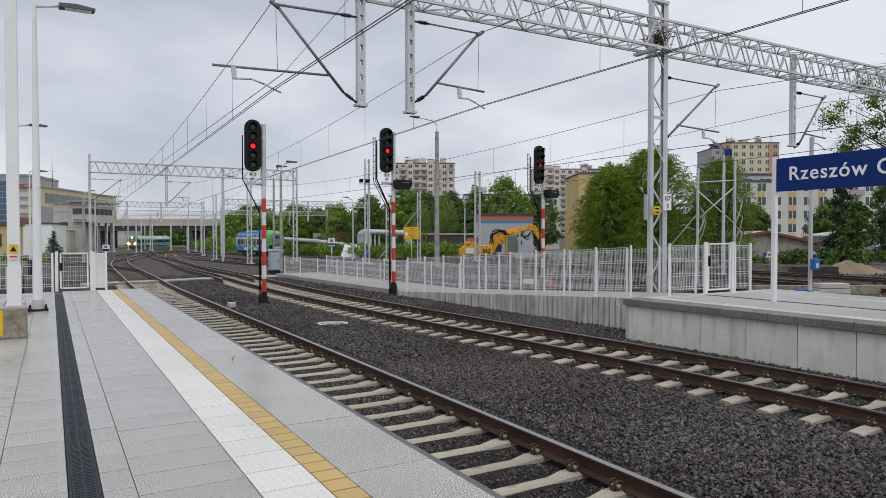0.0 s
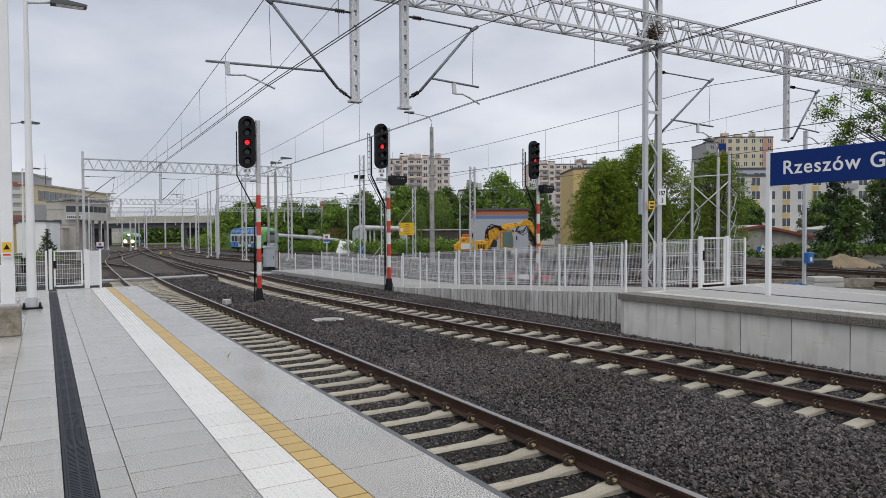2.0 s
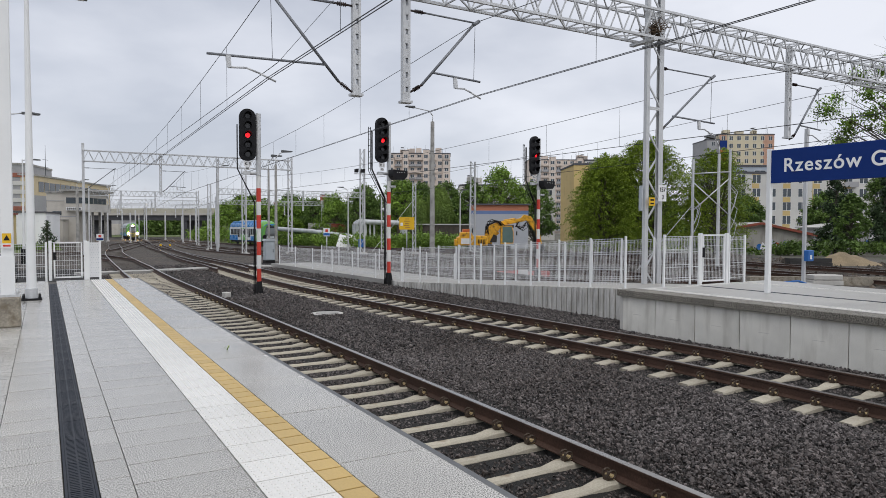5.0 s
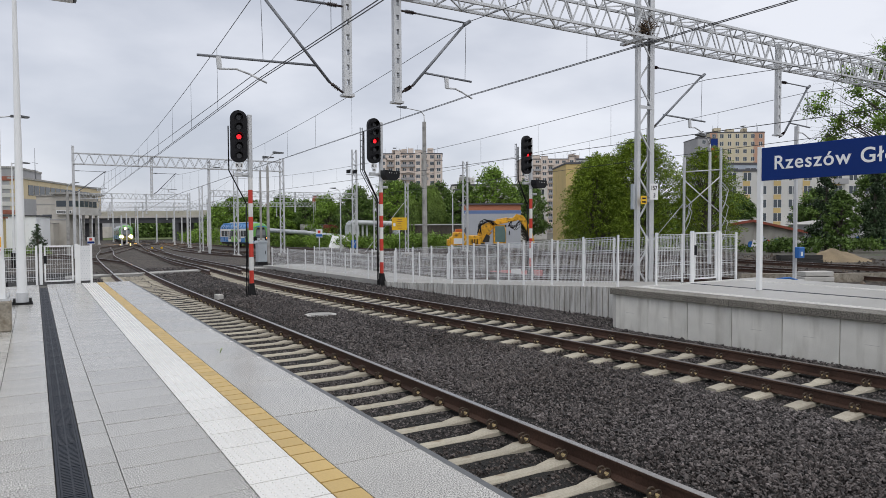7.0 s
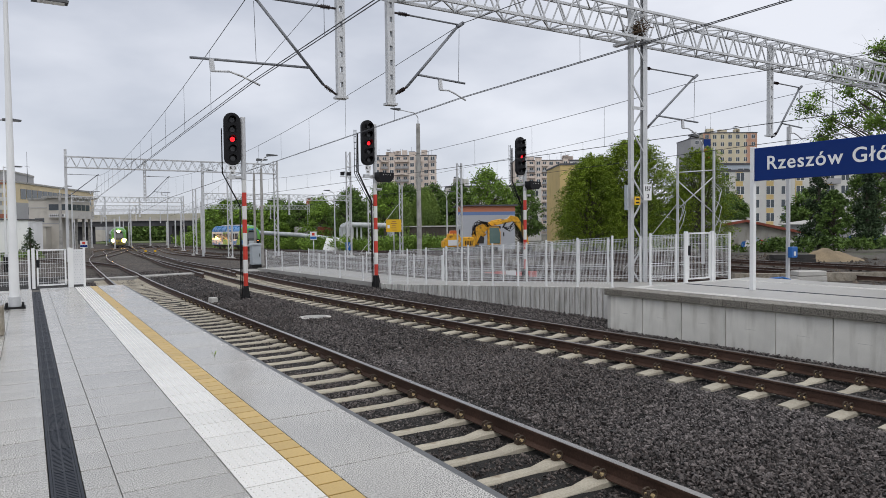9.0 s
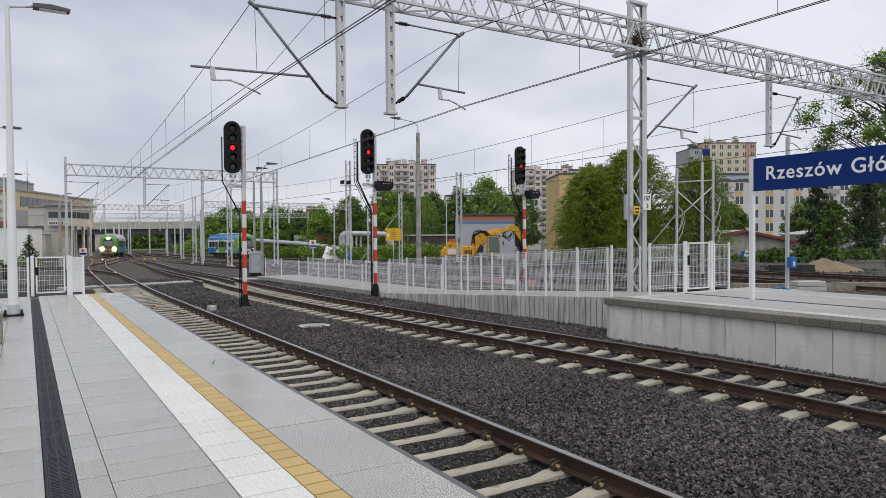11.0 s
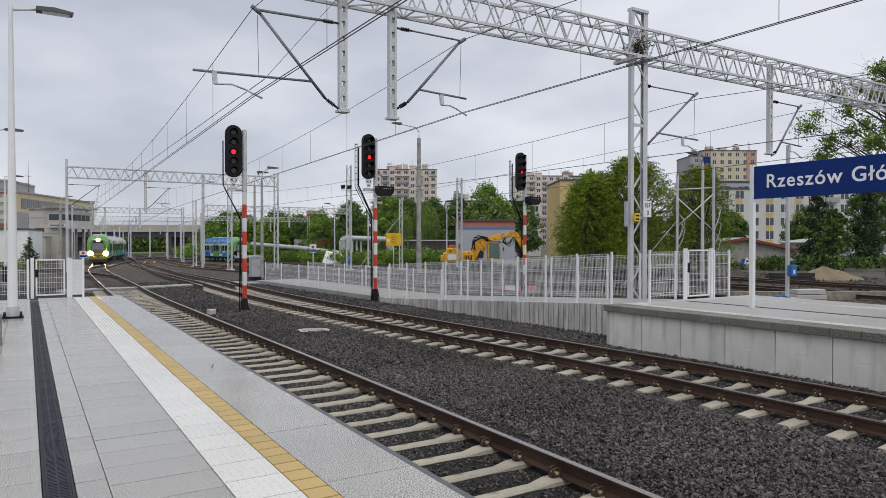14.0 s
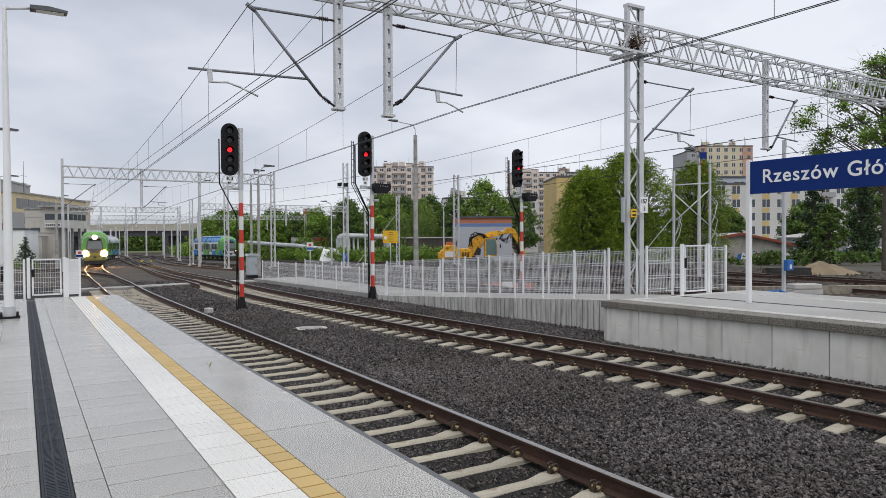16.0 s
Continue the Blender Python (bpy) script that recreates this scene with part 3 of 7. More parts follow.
def build_ramp():
    r = thing("ramp", "concrete access ramp with panelled retaining wall", "ramp", kind="structure")
    bm = bmesh.new()
    ys = [37, 34, 30, 26, 23, 20, 17, 14, 12, P2_Y]
    rows = []
    for y in ys:
        z, x = min(P1_TOP, ramp_z(y)), ramp_x(y)
        rows.append([bm.verts.new(c) for c in ((x, y, z - 0.5), (x, y, z), (x + 2.6, y, z), (x + 2.6, y, z - 0.5))])
    for a, b in zip(rows, rows[1:]):
        for k in range(3):
            bm.faces.new((a[k], a[k + 1], b[k + 1], b[k]))
    bm.faces.new(rows[0]), bm.faces.new(rows[-1])
    bmesh.ops.recalc_face_normals(bm, faces=bm.faces[:])
    part("walkway", bm, PAVING3, r, "grey paved walkway")
    y = 23.4
    while y > P2_Y + 0.05:
        z, x = ramp_z(y), ramp_x(y)
        b = cuboid(x - 0.11, x - 0.005, y - 0.158, y, -0.45, z + 0.012)
        bmesh.ops.bevel(b, geom=[e for e in b.edges if abs(e.verts[0].co.z - e.verts[1].co.z) > 0.1], offset=0.012, segments=1, affect="EDGES")
        part("wall_panel", b, RAMP_WALL, r)
        y -= 0.19


RAMP_WALL = streaked(RAMP_WALL_BASE, 9.0, 1.2, 0.5)
PAVING3 = mat("grey_paving", (0.33, 0.32, 0.30), 0.55, 0.15, 0.8, 60, 0.2, rough_vary=0.15)
build_ramp()


# ---- fences ----
def panel_mesh(width, height):
    """A welded mesh panel: paired verticals and folded horizontals."""
    bm = bmesh.new()
    n = int(width / 0.05)
    for k in range(n + 1):
        x = width * k / n
        bar(bm, (x, 0, 0), (x, 0, height), 0.0045)
    for z in (0.05, height * 0.33, height * 0.66, height - 0.07):
        bar(bm, (0, -0.012, z), (width, -0.012, z), 0.0085)
        bar(bm, (0, -0.012, z + 0.06), (width, -0.012, z + 0.06), 0.0085)
    me = bpy.data.meshes.new("mesh_panel")
    bm.to_mesh(me), bm.free()
    me.materials.append(FENCE)
    return me


PANELS = {}


def fence(name, pts, label, height, spacing=2.0):
    """Posts and mesh panels along points with heights."""
    f = thing(name, label, "fence")
    for (x0, y0, z0), (x1, y1, z1) in zip(pts, pts[1:]):
        run = math.hypot(x1 - x0, y1 - y0)
        n = max(1, round(run / spacing))
        w = run / n
        key = (round(w, 2), height)
        if key not in PANELS:
            PANELS[key] = panel_mesh(w - 0.05, height - 0.12)
        for k in range(n):
            t = k / n
            p = Vector((x0 + (x1 - x0) * t, y0 + (y1 - y0) * t, z0 + (z1 - z0) * t))
            slope = math.atan2((z1 - z0) / n, w)
            o = new("mesh_panel", PANELS[key])
            o.parent = f
            o.matrix_basis = Matrix.Translation((p.x, p.y, p.z + 0.08)) @ Matrix.Rotation(math.atan2(y1 - y0, x1 - x0), 4, "Z") @ Matrix.Rotation(-slope, 4, "Y") @ pose(0.025, 0, 0)
            post(f, p, height)
    post(f, Vector(pts[-1]), height)
    return f


def post(f, p, height, w=0.048):
    b = cuboid(-w / 2, w / 2, -w / 2, w / 2, -0.02, height)
    bmesh.ops.bevel(b, geom=b.edges[:], offset=0.005, segments=1, affect="EDGES")
    o = part("post", b, WHITE_METAL, f)
    o.matrix_basis = Matrix.Translation(p)
    return o


def gate(name, at, turn, width, height, label):
    g = thing(name, label, "gate", at, turn)
    for x in (0, width):
        part("post", cuboid(x - 0.035, x + 0.035, -0.035, 0.035, 0, height + 0.05), WHITE_METAL, g)
    bm = bmesh.new()
    for a, b in (((0.09, 0, 0.08), (width - 0.09, 0, 0.08)), ((0.09, 0, height), (width - 0.09, 0, height)), ((0.09, 0, 0.06), (0.09, 0, height + 0.02)), ((width - 0.09, 0, 0.06), (width - 0.09, 0, height + 0.02))):
        bar(bm, a, b, 0.036)
    part("gate_frame", bm, WHITE_METAL, g)
    bm = bmesh.new()
    n = int((width - 0.2) / 0.05)
    for k in range(n + 1):
        x = 0.1 + (width - 0.2) * k / n
        bar(bm, (x, 0, 0.1), (x, 0, height - 0.02), 0.0045)
    for k in range(7):
        z = 0.15 + (height - 0.25) * k / 6
        bar(bm, (0.1, 0, z), (width - 0.1, 0, z), 0.006)
    part("mesh_infill", bm, FENCE, g)
    part("lock", cuboid(0.06, 0.13, -0.04, 0.04, height * 0.55, height * 0.75), BLACK, g, "black lock case with handle")
    return g


fence("fence", [(-6.2, P1_END + 0.03, P1_TOP), (0.03, P1_END + 0.03, P1_TOP)], "white welded mesh fence across the platform end", 0.97)
gate("gate", (0.12, P1_END + 0.03, P1_TOP), 0, 0.78, 0.95, "white mesh gate with black lock at platform end")
ps = thing("perforated_fence", "narrow white perforated sheet panel beside the gate", "fence", (0.96, P1_END + 0.03, P1_TOP))
part("sheet", cuboid(0.0, 0.27, -0.01, 0.01, 0.06, 0.95), FENCE, ps)
for px in (0.0, 0.27):
    part("post", cuboid(px - 0.025, px + 0.025, -0.025, 0.025, 0, 0.98), WHITE_METAL, ps)
dots = bmesh.new()
for i in range(4):
    for j in range(13):
        rod(dots, (0.05 + i * 0.055 + 0.02 * (j % 2), -0.011, 0.11 + j * 0.065), (0.05 + i * 0.055 + 0.02 * (j % 2), -0.0135, 0.11 + j * 0.065), 0.009, 6)
tagged(part("perforations", dots, GREY_PAINT, ps), kind="stuff")
for off, where in ((0.12, "edge"), (2.5, "back")):
    fence("fence", [(ramp_x(y) + off, y, ramp_z(y)) for y in (36, 29.4, 23.2)], "low white welded mesh fence along the level ramp " + where, 1.02, 2.0)
    fence("fence", [(ramp_x(y) + off, y, ramp_z(y)) for y in (23.1, 17.0, 12.3)], "taller white welded mesh fence along the ramp " + where, 1.3, 1.2)
fence("fence", [(12.5, P2_Y - 0.03, P1_TOP), (13.72, P2_Y - 0.03, P1_TOP)], "white welded mesh fence on the platform end", 1.22, 1.25)
gate("gate", (13.76, P2_Y - 0.03, P1_TOP), 0, 0.98, 1.2, "white mesh gate on the second platform end")
fence("fence", [(14.84, P2_Y - 0.03, P1_TOP), (15.45, P2_Y - 0.03, P1_TOP)], "short white mesh fence panel beside the gate", 1.2)


# ---- lettering ----
def lettering(words, size, parent, m, material, name="lettering", spacing=1.0, bold=0.014):
    cu = bpy.data.curves.new(name, "FONT")
    cu.body, cu.size, cu.extrude, cu.offset, cu.space_character = words, size, 0.003, size * bold, spacing
    tmp = bpy.data.objects.new(name, cu)
    me = bpy.data.meshes.new_from_object(tmp)
    bpy.data.objects.remove(tmp)
    me.materials.append(material)
    o = new(name, me)
    o.parent, o.matrix_basis = parent, m
    return o


FACE_W = Matrix.Rotation(radians(-90), 4, "Z") @ Matrix.Rotation(radians(90), 4, "X")
FACE_S = Matrix.Rotation(radians(90), 4, "X")


def build_name_sign():
    s = thing("station_sign", "dark blue station name sign with white lettering on post", "sign", (13.26, 8.9, P1_TOP))
    b = cuboid(-0.03, 0.03, -5.0, 0.0, 2.33, 3.02)
    part("board", b, SIGN_BLUE, s, bevel=0.006)
    for y in (0.045, -4.6):
        b = cuboid(-0.05, 0.05, y - 0.045, y + 0.045, 0, 3.05)
        part("post", b, WHITE_METAL, s, bevel=0.006)
    for words, y in (("Rzeszów", -0.275), ("Główny", -2.005)):
        lettering(words, 0.395, s, Matrix.Translation((-0.034, y, 2.555)) @ FACE_W, SIGN_LETTER, spacing=1.13, bold=0.013)


build_name_sign()


# ---- signals ----
def build_signal(at, turn, height, name_plate, indicator, label, face=0.0):
    s = thing("railway_signal", label, "signal", at, turn, group="light signals on red and white posts")
    bm = bmesh.new()
    rod(bm, (0, 0, -0.15), (0, 0, 0.42), 0.15, 10, 0.09)
    for k in range(4):
        a = k * math.pi / 2 + 0.78
        bar(bm, (0.17 * math.cos(a), 0.17 * math.sin(a), -0.1), (0.07 * math.cos(a), 0.07 * math.sin(a), 0.42), 0.05, 0.03)
    part("foot", bm, RUBBER, s, "black painted foot")
    for k in range(8):
        part("band", rod(bmesh.new(), (0, 0, 0.4 + 0.45 * k), (0, 0, 0.4 + 0.45 * (k + 1)), 0.076, 12), WHITE if k % 2 else RED, s, ("white" if k % 2 else "red") + " painted band")
    part("upper_pole", rod(bmesh.new(), (0, 0, 3.98), (0, 0, height), 0.085, 12), GALV, s)
    z1 = height + 0.12
    z0 = z1 - 1.72
    cx = -0.36
    pts = []
    for k in range(13):
        a = math.pi * k / 12
        pts.append((cx + 0.27 * math.cos(a), z1 - 0.27 + 0.27 * math.sin(a)))
    for k in range(13):
        a = math.pi + math.pi * k / 12
        pts.append((cx + 0.27 * math.cos(a), z0 + 0.22 + 0.22 * math.sin(a)))
    head = part("signal_head", outline(pts, (-0.16, -0.02)), BLACK, s, "black backboard with five lamps", bevel=0.01)
    for k in range(5):
        z = z1 - 0.25 - k * 0.315
        lens = rod(bmesh.new(), (cx, -0.15, z), (cx, -0.172, z), 0.08, 20)
        part("lens", lens, RED_LIGHT if k == 2 else LENS, head, "glowing red lens" if k == 2 else "unlit dark lens")
        bm = bmesh.new()
        for j in range(14):
            a0, a1 = math.radians(-25 + 230 * j / 14), math.radians(-25 + 230 * (j + 1) / 14)
            q = []
            for r in (0.118, 0.124):
                for a in (a0, a1):
                    q.append((cx + r * math.cos(a), z + r * math.sin(a)))
            deep0, deep1 = [-0.16 - 0.27 * (0.35 + 0.65 * max(0, math.sin(a))) for a in (a0, a1)]
            v = [bm.verts.new(c) for c in ((q[0][0], -0.15, q[0][1]), (q[1][0], -0.15, q[1][1]), (q[1][0], deep1, q[1][1]), (q[0][0], deep0, q[0][1]), (q[2][0], -0.15, q[2][1]), (q[3][0], -0.15, q[3][1]), (q[3][0], deep1, q[3][1]), (q[2][0], deep0, q[2][1]))]
            for f in ((0, 1, 2, 3), (7, 6, 5, 4), (3, 2, 6, 7)):
                bm.faces.new([v[i] for i in f])
        bmesh.ops.remove_doubles(bm, verts=bm.verts[:], dist=0.0005)
        part("hood", bm, BLACK, head)
    for z in (z0 + 0.25, z1 - 0.4):
        part("bracket", bar(bmesh.new(), (0, 0.0, z), (cx, -0.03, z), 0.07), GALV, s)
    part("junction_box", box(rod(bmesh.new(), (-0.42, 0, z0 - 0.4), (0, 0, z0 - 0.4), 0.06, 10), -0.5, -0.28, -0.08, 0.06, z0 - 0.46, z0 - 0.34), GALV, s, "grey junction box and arm")
    plate = part("number_plate", cuboid(cx - 0.13, cx + 0.12, -0.13, -0.11, z0 - 0.17, z0 - 0.01), SIGN_WHITE, s, "white plate with black code")
    lettering(name_plate, 0.14, plate, Matrix.Translation((cx - 0.1, -0.133, z0 - 0.14)) @ FACE_S, BLACK)
    plate = part("number_plate", cuboid(cx - 0.08, cx + 0.08, -0.13, -0.11, z0 - 0.31, z0 - 0.185), SIGN_WHITE, s, "small white plate")
    lettering("m", 0.14, plate, Matrix.Translation((cx - 0.066, -0.133, z0 - 0.285)) @ FACE_S, BLACK)
    # cable conduits and the service cage on the far side
    bm = bmesh.new()
    for d in (0.0, 0.05):
        tube(bm, [(-0.67, 0.1 + d, z1 - 0.5), (-0.67, 0.1 + d, z0 - 0.25), (-0.13, 0.05 + d, z0 - 1.35), (-0.11 - d, 0.05, 0.5), (-0.11 - d, 0.05, -0.1)], 0.018, 6)
    part("conduit", bm, RUBBER, s, "black cable conduits bent to the post")
    if indicator:
        bm = outline([(-0.08, z0 - 0.5), (0.06, z0 - 0.64), (0.46, z0 - 0.62), (0.58, z0 - 0.46), (0.58, z0 - 0.28), (-0.08, z0 - 0.26)], (-0.45, -0.1))
        b2 = part("route_indicator", bm, BLACK, s, "black route indicator box")
        for k in range(4):
            part("lens", rod(bmesh.new(), (0.12 + k * 0.1, -0.44, z0 - 0.36), (0.12 + k * 0.1, -0.458, z0 - 0.36), 0.014, 8), SIGN_WHITE, b2)
        bm = bmesh.new()
        tube(bm, [(0.0, -0.02, z0 - 0.9), (0.18, -0.2, z0 - 0.9)], 0.05, 8)
        part("bracket", bm, GALV, s)
        bm = bmesh.new()
        for x in (-0.69, -0.78):
            rod(bm, (x, 0.2, z1 - 0.35), (x, 0.2, z0 - 0.3), 0.014, 6), rod(bm, (x, 0.2, z0 - 0.3), (x + 0.7, 0.1, z0 - 1.6), 0.014, 6)
        for k in range(9):
            z = z1 - 0.4 - k * 0.22
            rod(bm, (-0.69, 0.2, z), (-0.78, 0.2, z), 0.012, 5)
        part("ladder", bm, RUBBER, s, "dark service ladder")
    return s


build_signal((6.24, 22.9, -0.16), -8, 6.05, "K 3", False, "five-lamp railway signal showing red on red-white post between tracks")
build_signal((11.55, 23.85, -0.1), 4, 6.25, "K 1", True, "five-lamp railway signal showing red, with route indicator, beside the ramp")
build_signal((19.4, 24.5, -0.2), 6, 6.25, "K 2", True, "five-lamp railway signal showing red, with route indicator, behind the fence")


# ---- overhead line ----
def truss(bm, x0, x1, y, z0, z1, deep, step, chord=0.07, web=0.035):
    n = round((x1 - x0) / step)
    s = (x1 - x0) / n
    for yy in (y - deep / 2, y + deep / 2):
        for z in (z0, z1):
            bar(bm, (x0, yy, z), (x1, yy, z), chord)
        for k in range(n):
            a, b = x0 + s * k, x0 + s * (k + 1)
            bar(bm, (a, yy, z0), ((a + b) / 2, yy, z1), web)
            bar(bm, ((a + b) / 2, yy, z1), (b, yy, z0), web)
    for z in (z0, z1):
        for k in range(n):
            a, b = x0 + s * k, x0 + s * (k + 1)
            e = 1 if k % 2 else -1
            bar(bm, (a, y - e * deep / 2, z), (b, y + e * deep / 2, z), web)
            bar(bm, (a, y - deep / 2, z), (a, y + deep / 2, z), web)
    return bm


def lattice_mast(parent, x, y, zb, zt, w, leg=0.11, name="mast"):
    bm = bmesh.new()
    for s in (-1, 1):
        xx = x + s * (w / 2)
        bar(bm, (xx, y - 0.05, zb), (xx, y - 0.05, zt), leg if s > 0 else leg * 0.7, 0.015)
        bar(bm, (xx, y + 0.05, zb), (xx, y + 0.05, zt), leg if s > 0 else leg * 0.7, 0.015)
        bar(bm, (xx + s * leg * 0.34, y, zb), (xx + s * leg * 0.34, y, zt), 0.012, 0.11)
    n = int((zt - zb) / 0.62)
    st = (zt - zb) / n
    for k in range(n):
        a, b = (x - w / 2, x + w / 2) if k % 2 else (x + w / 2, x - w / 2)
        bar(bm, (a, y + (0.05 if k % 2 else -0.05), zb + st * k), (b, y + (0.05 if k % 2 else -0.05), zb + st * (k + 1)), 0.03, 0.045)
        if k % 4 == 0:
            bar(bm, (x - w / 2, y - 0.06, zb + st * k), (x + w / 2, y - 0.06, zb + st * k), 0.012, 0.09)
    o = part(name, bm, GALV, parent, "lattice steel mast")
    part("base_plate", box(cuboid(x - w / 2 - 0.2, x + w / 2 + 0.2, y - 0.3, y + 0.3, zb - 0.5, zb + 0.08), x - w / 2 - 0.12, x + w / 2 + 0.12, y - 0.2, y + 0.2, zb + 0.08, zb + 0.11), CONCRETE, parent, "concrete footing")
    return o


def drop_post(parent, x, y, zb, zt, w=0.125):
    bm = bmesh.new()
    for s in (-1, 1):
        bar(bm, (x + s * w / 2, y, zb), (x + s * w / 2, y, zt), 0.055, 0.13)
    z = zb + 0.12
    while z < zt:
        box(bm, x - w / 2, x + w / 2, y - 0.056, y - 0.046, z - 0.1, z + 0.1)
        box(bm, x - w / 2, x + w / 2, y + 0.046, y + 0.056, z - 0.1, z + 0.1)
        z += 0.32
    box(bm, x - 0.13, x + 0.13, y - 0.11, y + 0.11, zb - 0.02, zb + 0.03)
    return part("drop_post", bm, GALV, parent, "battened drop post")


def cantilever(x, y, zc, reach, d, label, top=1.75):
    """A bracket arm on a post at x: strut, stay, steady tube and registration arm; d is the side to which it reaches."""
    c = thing("catenary_cantilever", label, "cantilever", (x, y, zc), group="overhead line cantilevers")
    bm = bmesh.new()
    rod(bm, (d * 0.4, 0, 0.13), (d * (reach - 0.1), 0, top), 0.032, 8)
    rod(bm, (d * (reach + 0.02), 0, top + 0.06), (d * (reach - 0.16), 0, top - 0.06), 0.045, 8)
    part("strut", bm, GALV_DARK, c)
    part("stay", rod(bmesh.new(), (d * 0.5, 0, top + 0.02), (d * (reach - 0.1), 0, top), 0.02 if d > 0 else 0.028, 6), GALV_DARK, c)
    part("steady_tube", rod(bmesh.new(), (d * 0.72, 0, 0.45), (d * (reach + (1.15 if d < 0 else 0.05)), 0, 0.38), 0.026, 8), GALV_DARK, c)
    bm = bmesh.new()
    xr = d * (reach + 0.75) if d < 0 else d * (reach - 0.65)
    bar(bm, (xr, 0, 0.4), (xr + 0.02, 0, 0.16), 0.09, 0.05)
    tube(bm, [(xr, 0, 0.16), (xr + 0.35, 0, 0.19), (xr + 0.6, 0, 0.12), (xr + 0.95, 0, -0.02)] if d < 0 else [(xr, 0, 0.16), (xr + 0.25, 0, 0.17), (xr + 0.45, 0, 0.1), (xr + 0.72, 0, -0.02)], 0.02, 6)
    part("registration_arm", bm, GALV, c)
    for z in (0.0, top + 0.02):
        bm = bmesh.new()
        x0, x1, zz = (d * 0.1, d * 0.4, 0.13) if z < 1 else (d * 0.1, d * 0.5, z)
        z2 = -0.06 if z < 1 else z
        rod(bm, (x0, 0, z2), (x1, 0, zz), 0.025, 8)
        for k in range(5):
            t = 0.35 + k * 0.11
            p = Vector((x0, 0, z2)).lerp(Vector((x1, 0, zz)), t)
            q = Vector((x0, 0, z2)).lerp(Vector((x1, 0, zz)), t + 0.05)
            rod(bm, p, q, 0.05, 10, 0.03)
        part("insulator", bm, INSULATOR, c, "dark ribbed insulator")
    bm = bmesh.new()
    rod(bm, (d * (reach - 0.1), 0, top - 0.1), (d * (reach - 0.13), 0, 0.4), 0.006, 4)
    part("hanger", bm, WIRE, c)
    return c


G1_Y = 13.7
CZ = 5.1


def build_gantry_1():
    g = thing("catenary_gantry", "galvanised lattice gantry carrying overhead line over the platforms", "gantry")
    part("beam", truss(bmesh.new(), 1.6, 40, G1_Y, 7.38, 8.15, 0.62, 0.74, 0.065, 0.032), GALV, g, "square lattice beam")
    lattice_mast(g, 14.82, G1_Y - 0.1, 0.25, 8.72, 0.52, 0.17)
    lattice_mast(g, 40.0, G1_Y, -0.5, 8.6, 0.42, 0.14)
    for x in (14.5, 15.0):
        part("beam_seat", cuboid(x - 0.08, x + 0.08, G1_Y - 0.45, G1_Y + 0.45, 7.26, 7.34), GALV, g)
    part("mast_cap", cuboid(14.5, 15.16, G1_Y - 0.2, G1_Y, 8.66, 8.74), GALV, g)
    for x, zb in ((5.85, 4.98), (7.05, 4.94), (21.2, 5.1)):
        drop_post(g, x, G1_Y, zb, 8.1)
    km = part("kilometre_plate", cuboid(14.84, 15.15, G1_Y - 0.32, G1_Y - 0.3, 2.87, 3.32), SIGN_WHITE, g, "white kilometre plate with black figures")
    lettering("157", 0.17, km, Matrix.Translation((14.855, G1_Y - 0.325, 3.14)) @ FACE_S, BLACK)
    lettering("3", 0.17, km, Matrix.Translation((14.96, G1_Y - 0.325, 2.93)) @ FACE_S, BLACK)
    yp = part("mast_number_plate", cuboid(14.5, 14.72, G1_Y - 0.3, G1_Y - 0.28, 2.74, 2.97), SIGN_YELLOW, g, "yellow mast plate with small black figures")
    for k in range(2):
        part("figure_bar", cuboid(14.54, 14.68, G1_Y - 0.305, G1_Y - 0.3, 2.78 + 0.1 * k, 2.825 + 0.1 * k), BLACK, yp)
    part("cable_box", cuboid(14.36, 14.42, G1_Y - 0.14, G1_Y - 0.04, 2.6, 3.3), GREY_PAINT, g, "grey cable box")


build_gantry_1()
cantilever(5.85, G1_Y, CZ, 1.95, -1, "galvanised cantilever arm holding wires over the platform track")
cantilever(7.05, G1_Y, CZ + 0.13, 1.95, 1, "galvanised cantilever arm holding wires over the rusty track")
cantilever(15.0, G1_Y, CZ - 0.2, 2.5, 1, "cantilever arm fixed to the lattice mast")
cantilever(21.2, G1_Y, CZ, 1.8, 1, "cantilever arm beyond the second platform")


def nest():
    bm = bmesh.new()
    rnd = random.Random(4)
    for k in range(160):
        c = Vector((14.75 + rnd.gauss(0, 0.12), G1_Y - 0.1 + rnd.gauss(0, 0.14), 7.62 + rnd.gauss(0, 0.1)))
        d = Vector((rnd.uniform(-1, 1), rnd.uniform(-1, 1), rnd.uniform(-0.5, 0.5))).normalized() * rnd.uniform(0.1, 0.22)
        bar(bm, c - d, c + d, 0.012)
    tagged(finish(bm, "bird_nest", mat("dry_twigs", (0.10, 0.065, 0.04), 0.9, 0.3, 5, 40, 0.1)), "brown twig bird nest wedged in the gantry mast head", "nest")


nest()


def build_gantry(y, x0, x1, z0, z1, posts, label, mast_w=0.35, step=0.8, deep=0.5, right_lattice=True):
    g = thing("catenary_gantry", label, "gantry")
    part("beam", truss(bmesh.new(), x0, x1, y, z0, z1, deep, step, 0.075, 0.04), GALV, g)
    for x in (x0, x1):
        zb = ground_z(x, y) - 0.3
        if x == x1 and right_lattice:
            lattice_mast(g, x, y, zb + 0.2, z1 + 0.35, mast_w, 0.14)
        else:
            b = bmesh.new()
            bar(b, (x, y, zb), (x, y, z1 + 0.6), 0.2, 0.2)
            part("mast", b, GALV, g)
    for x, zb in posts:
        drop_post(g, x, y, zb, z1, 0.16)
    return g


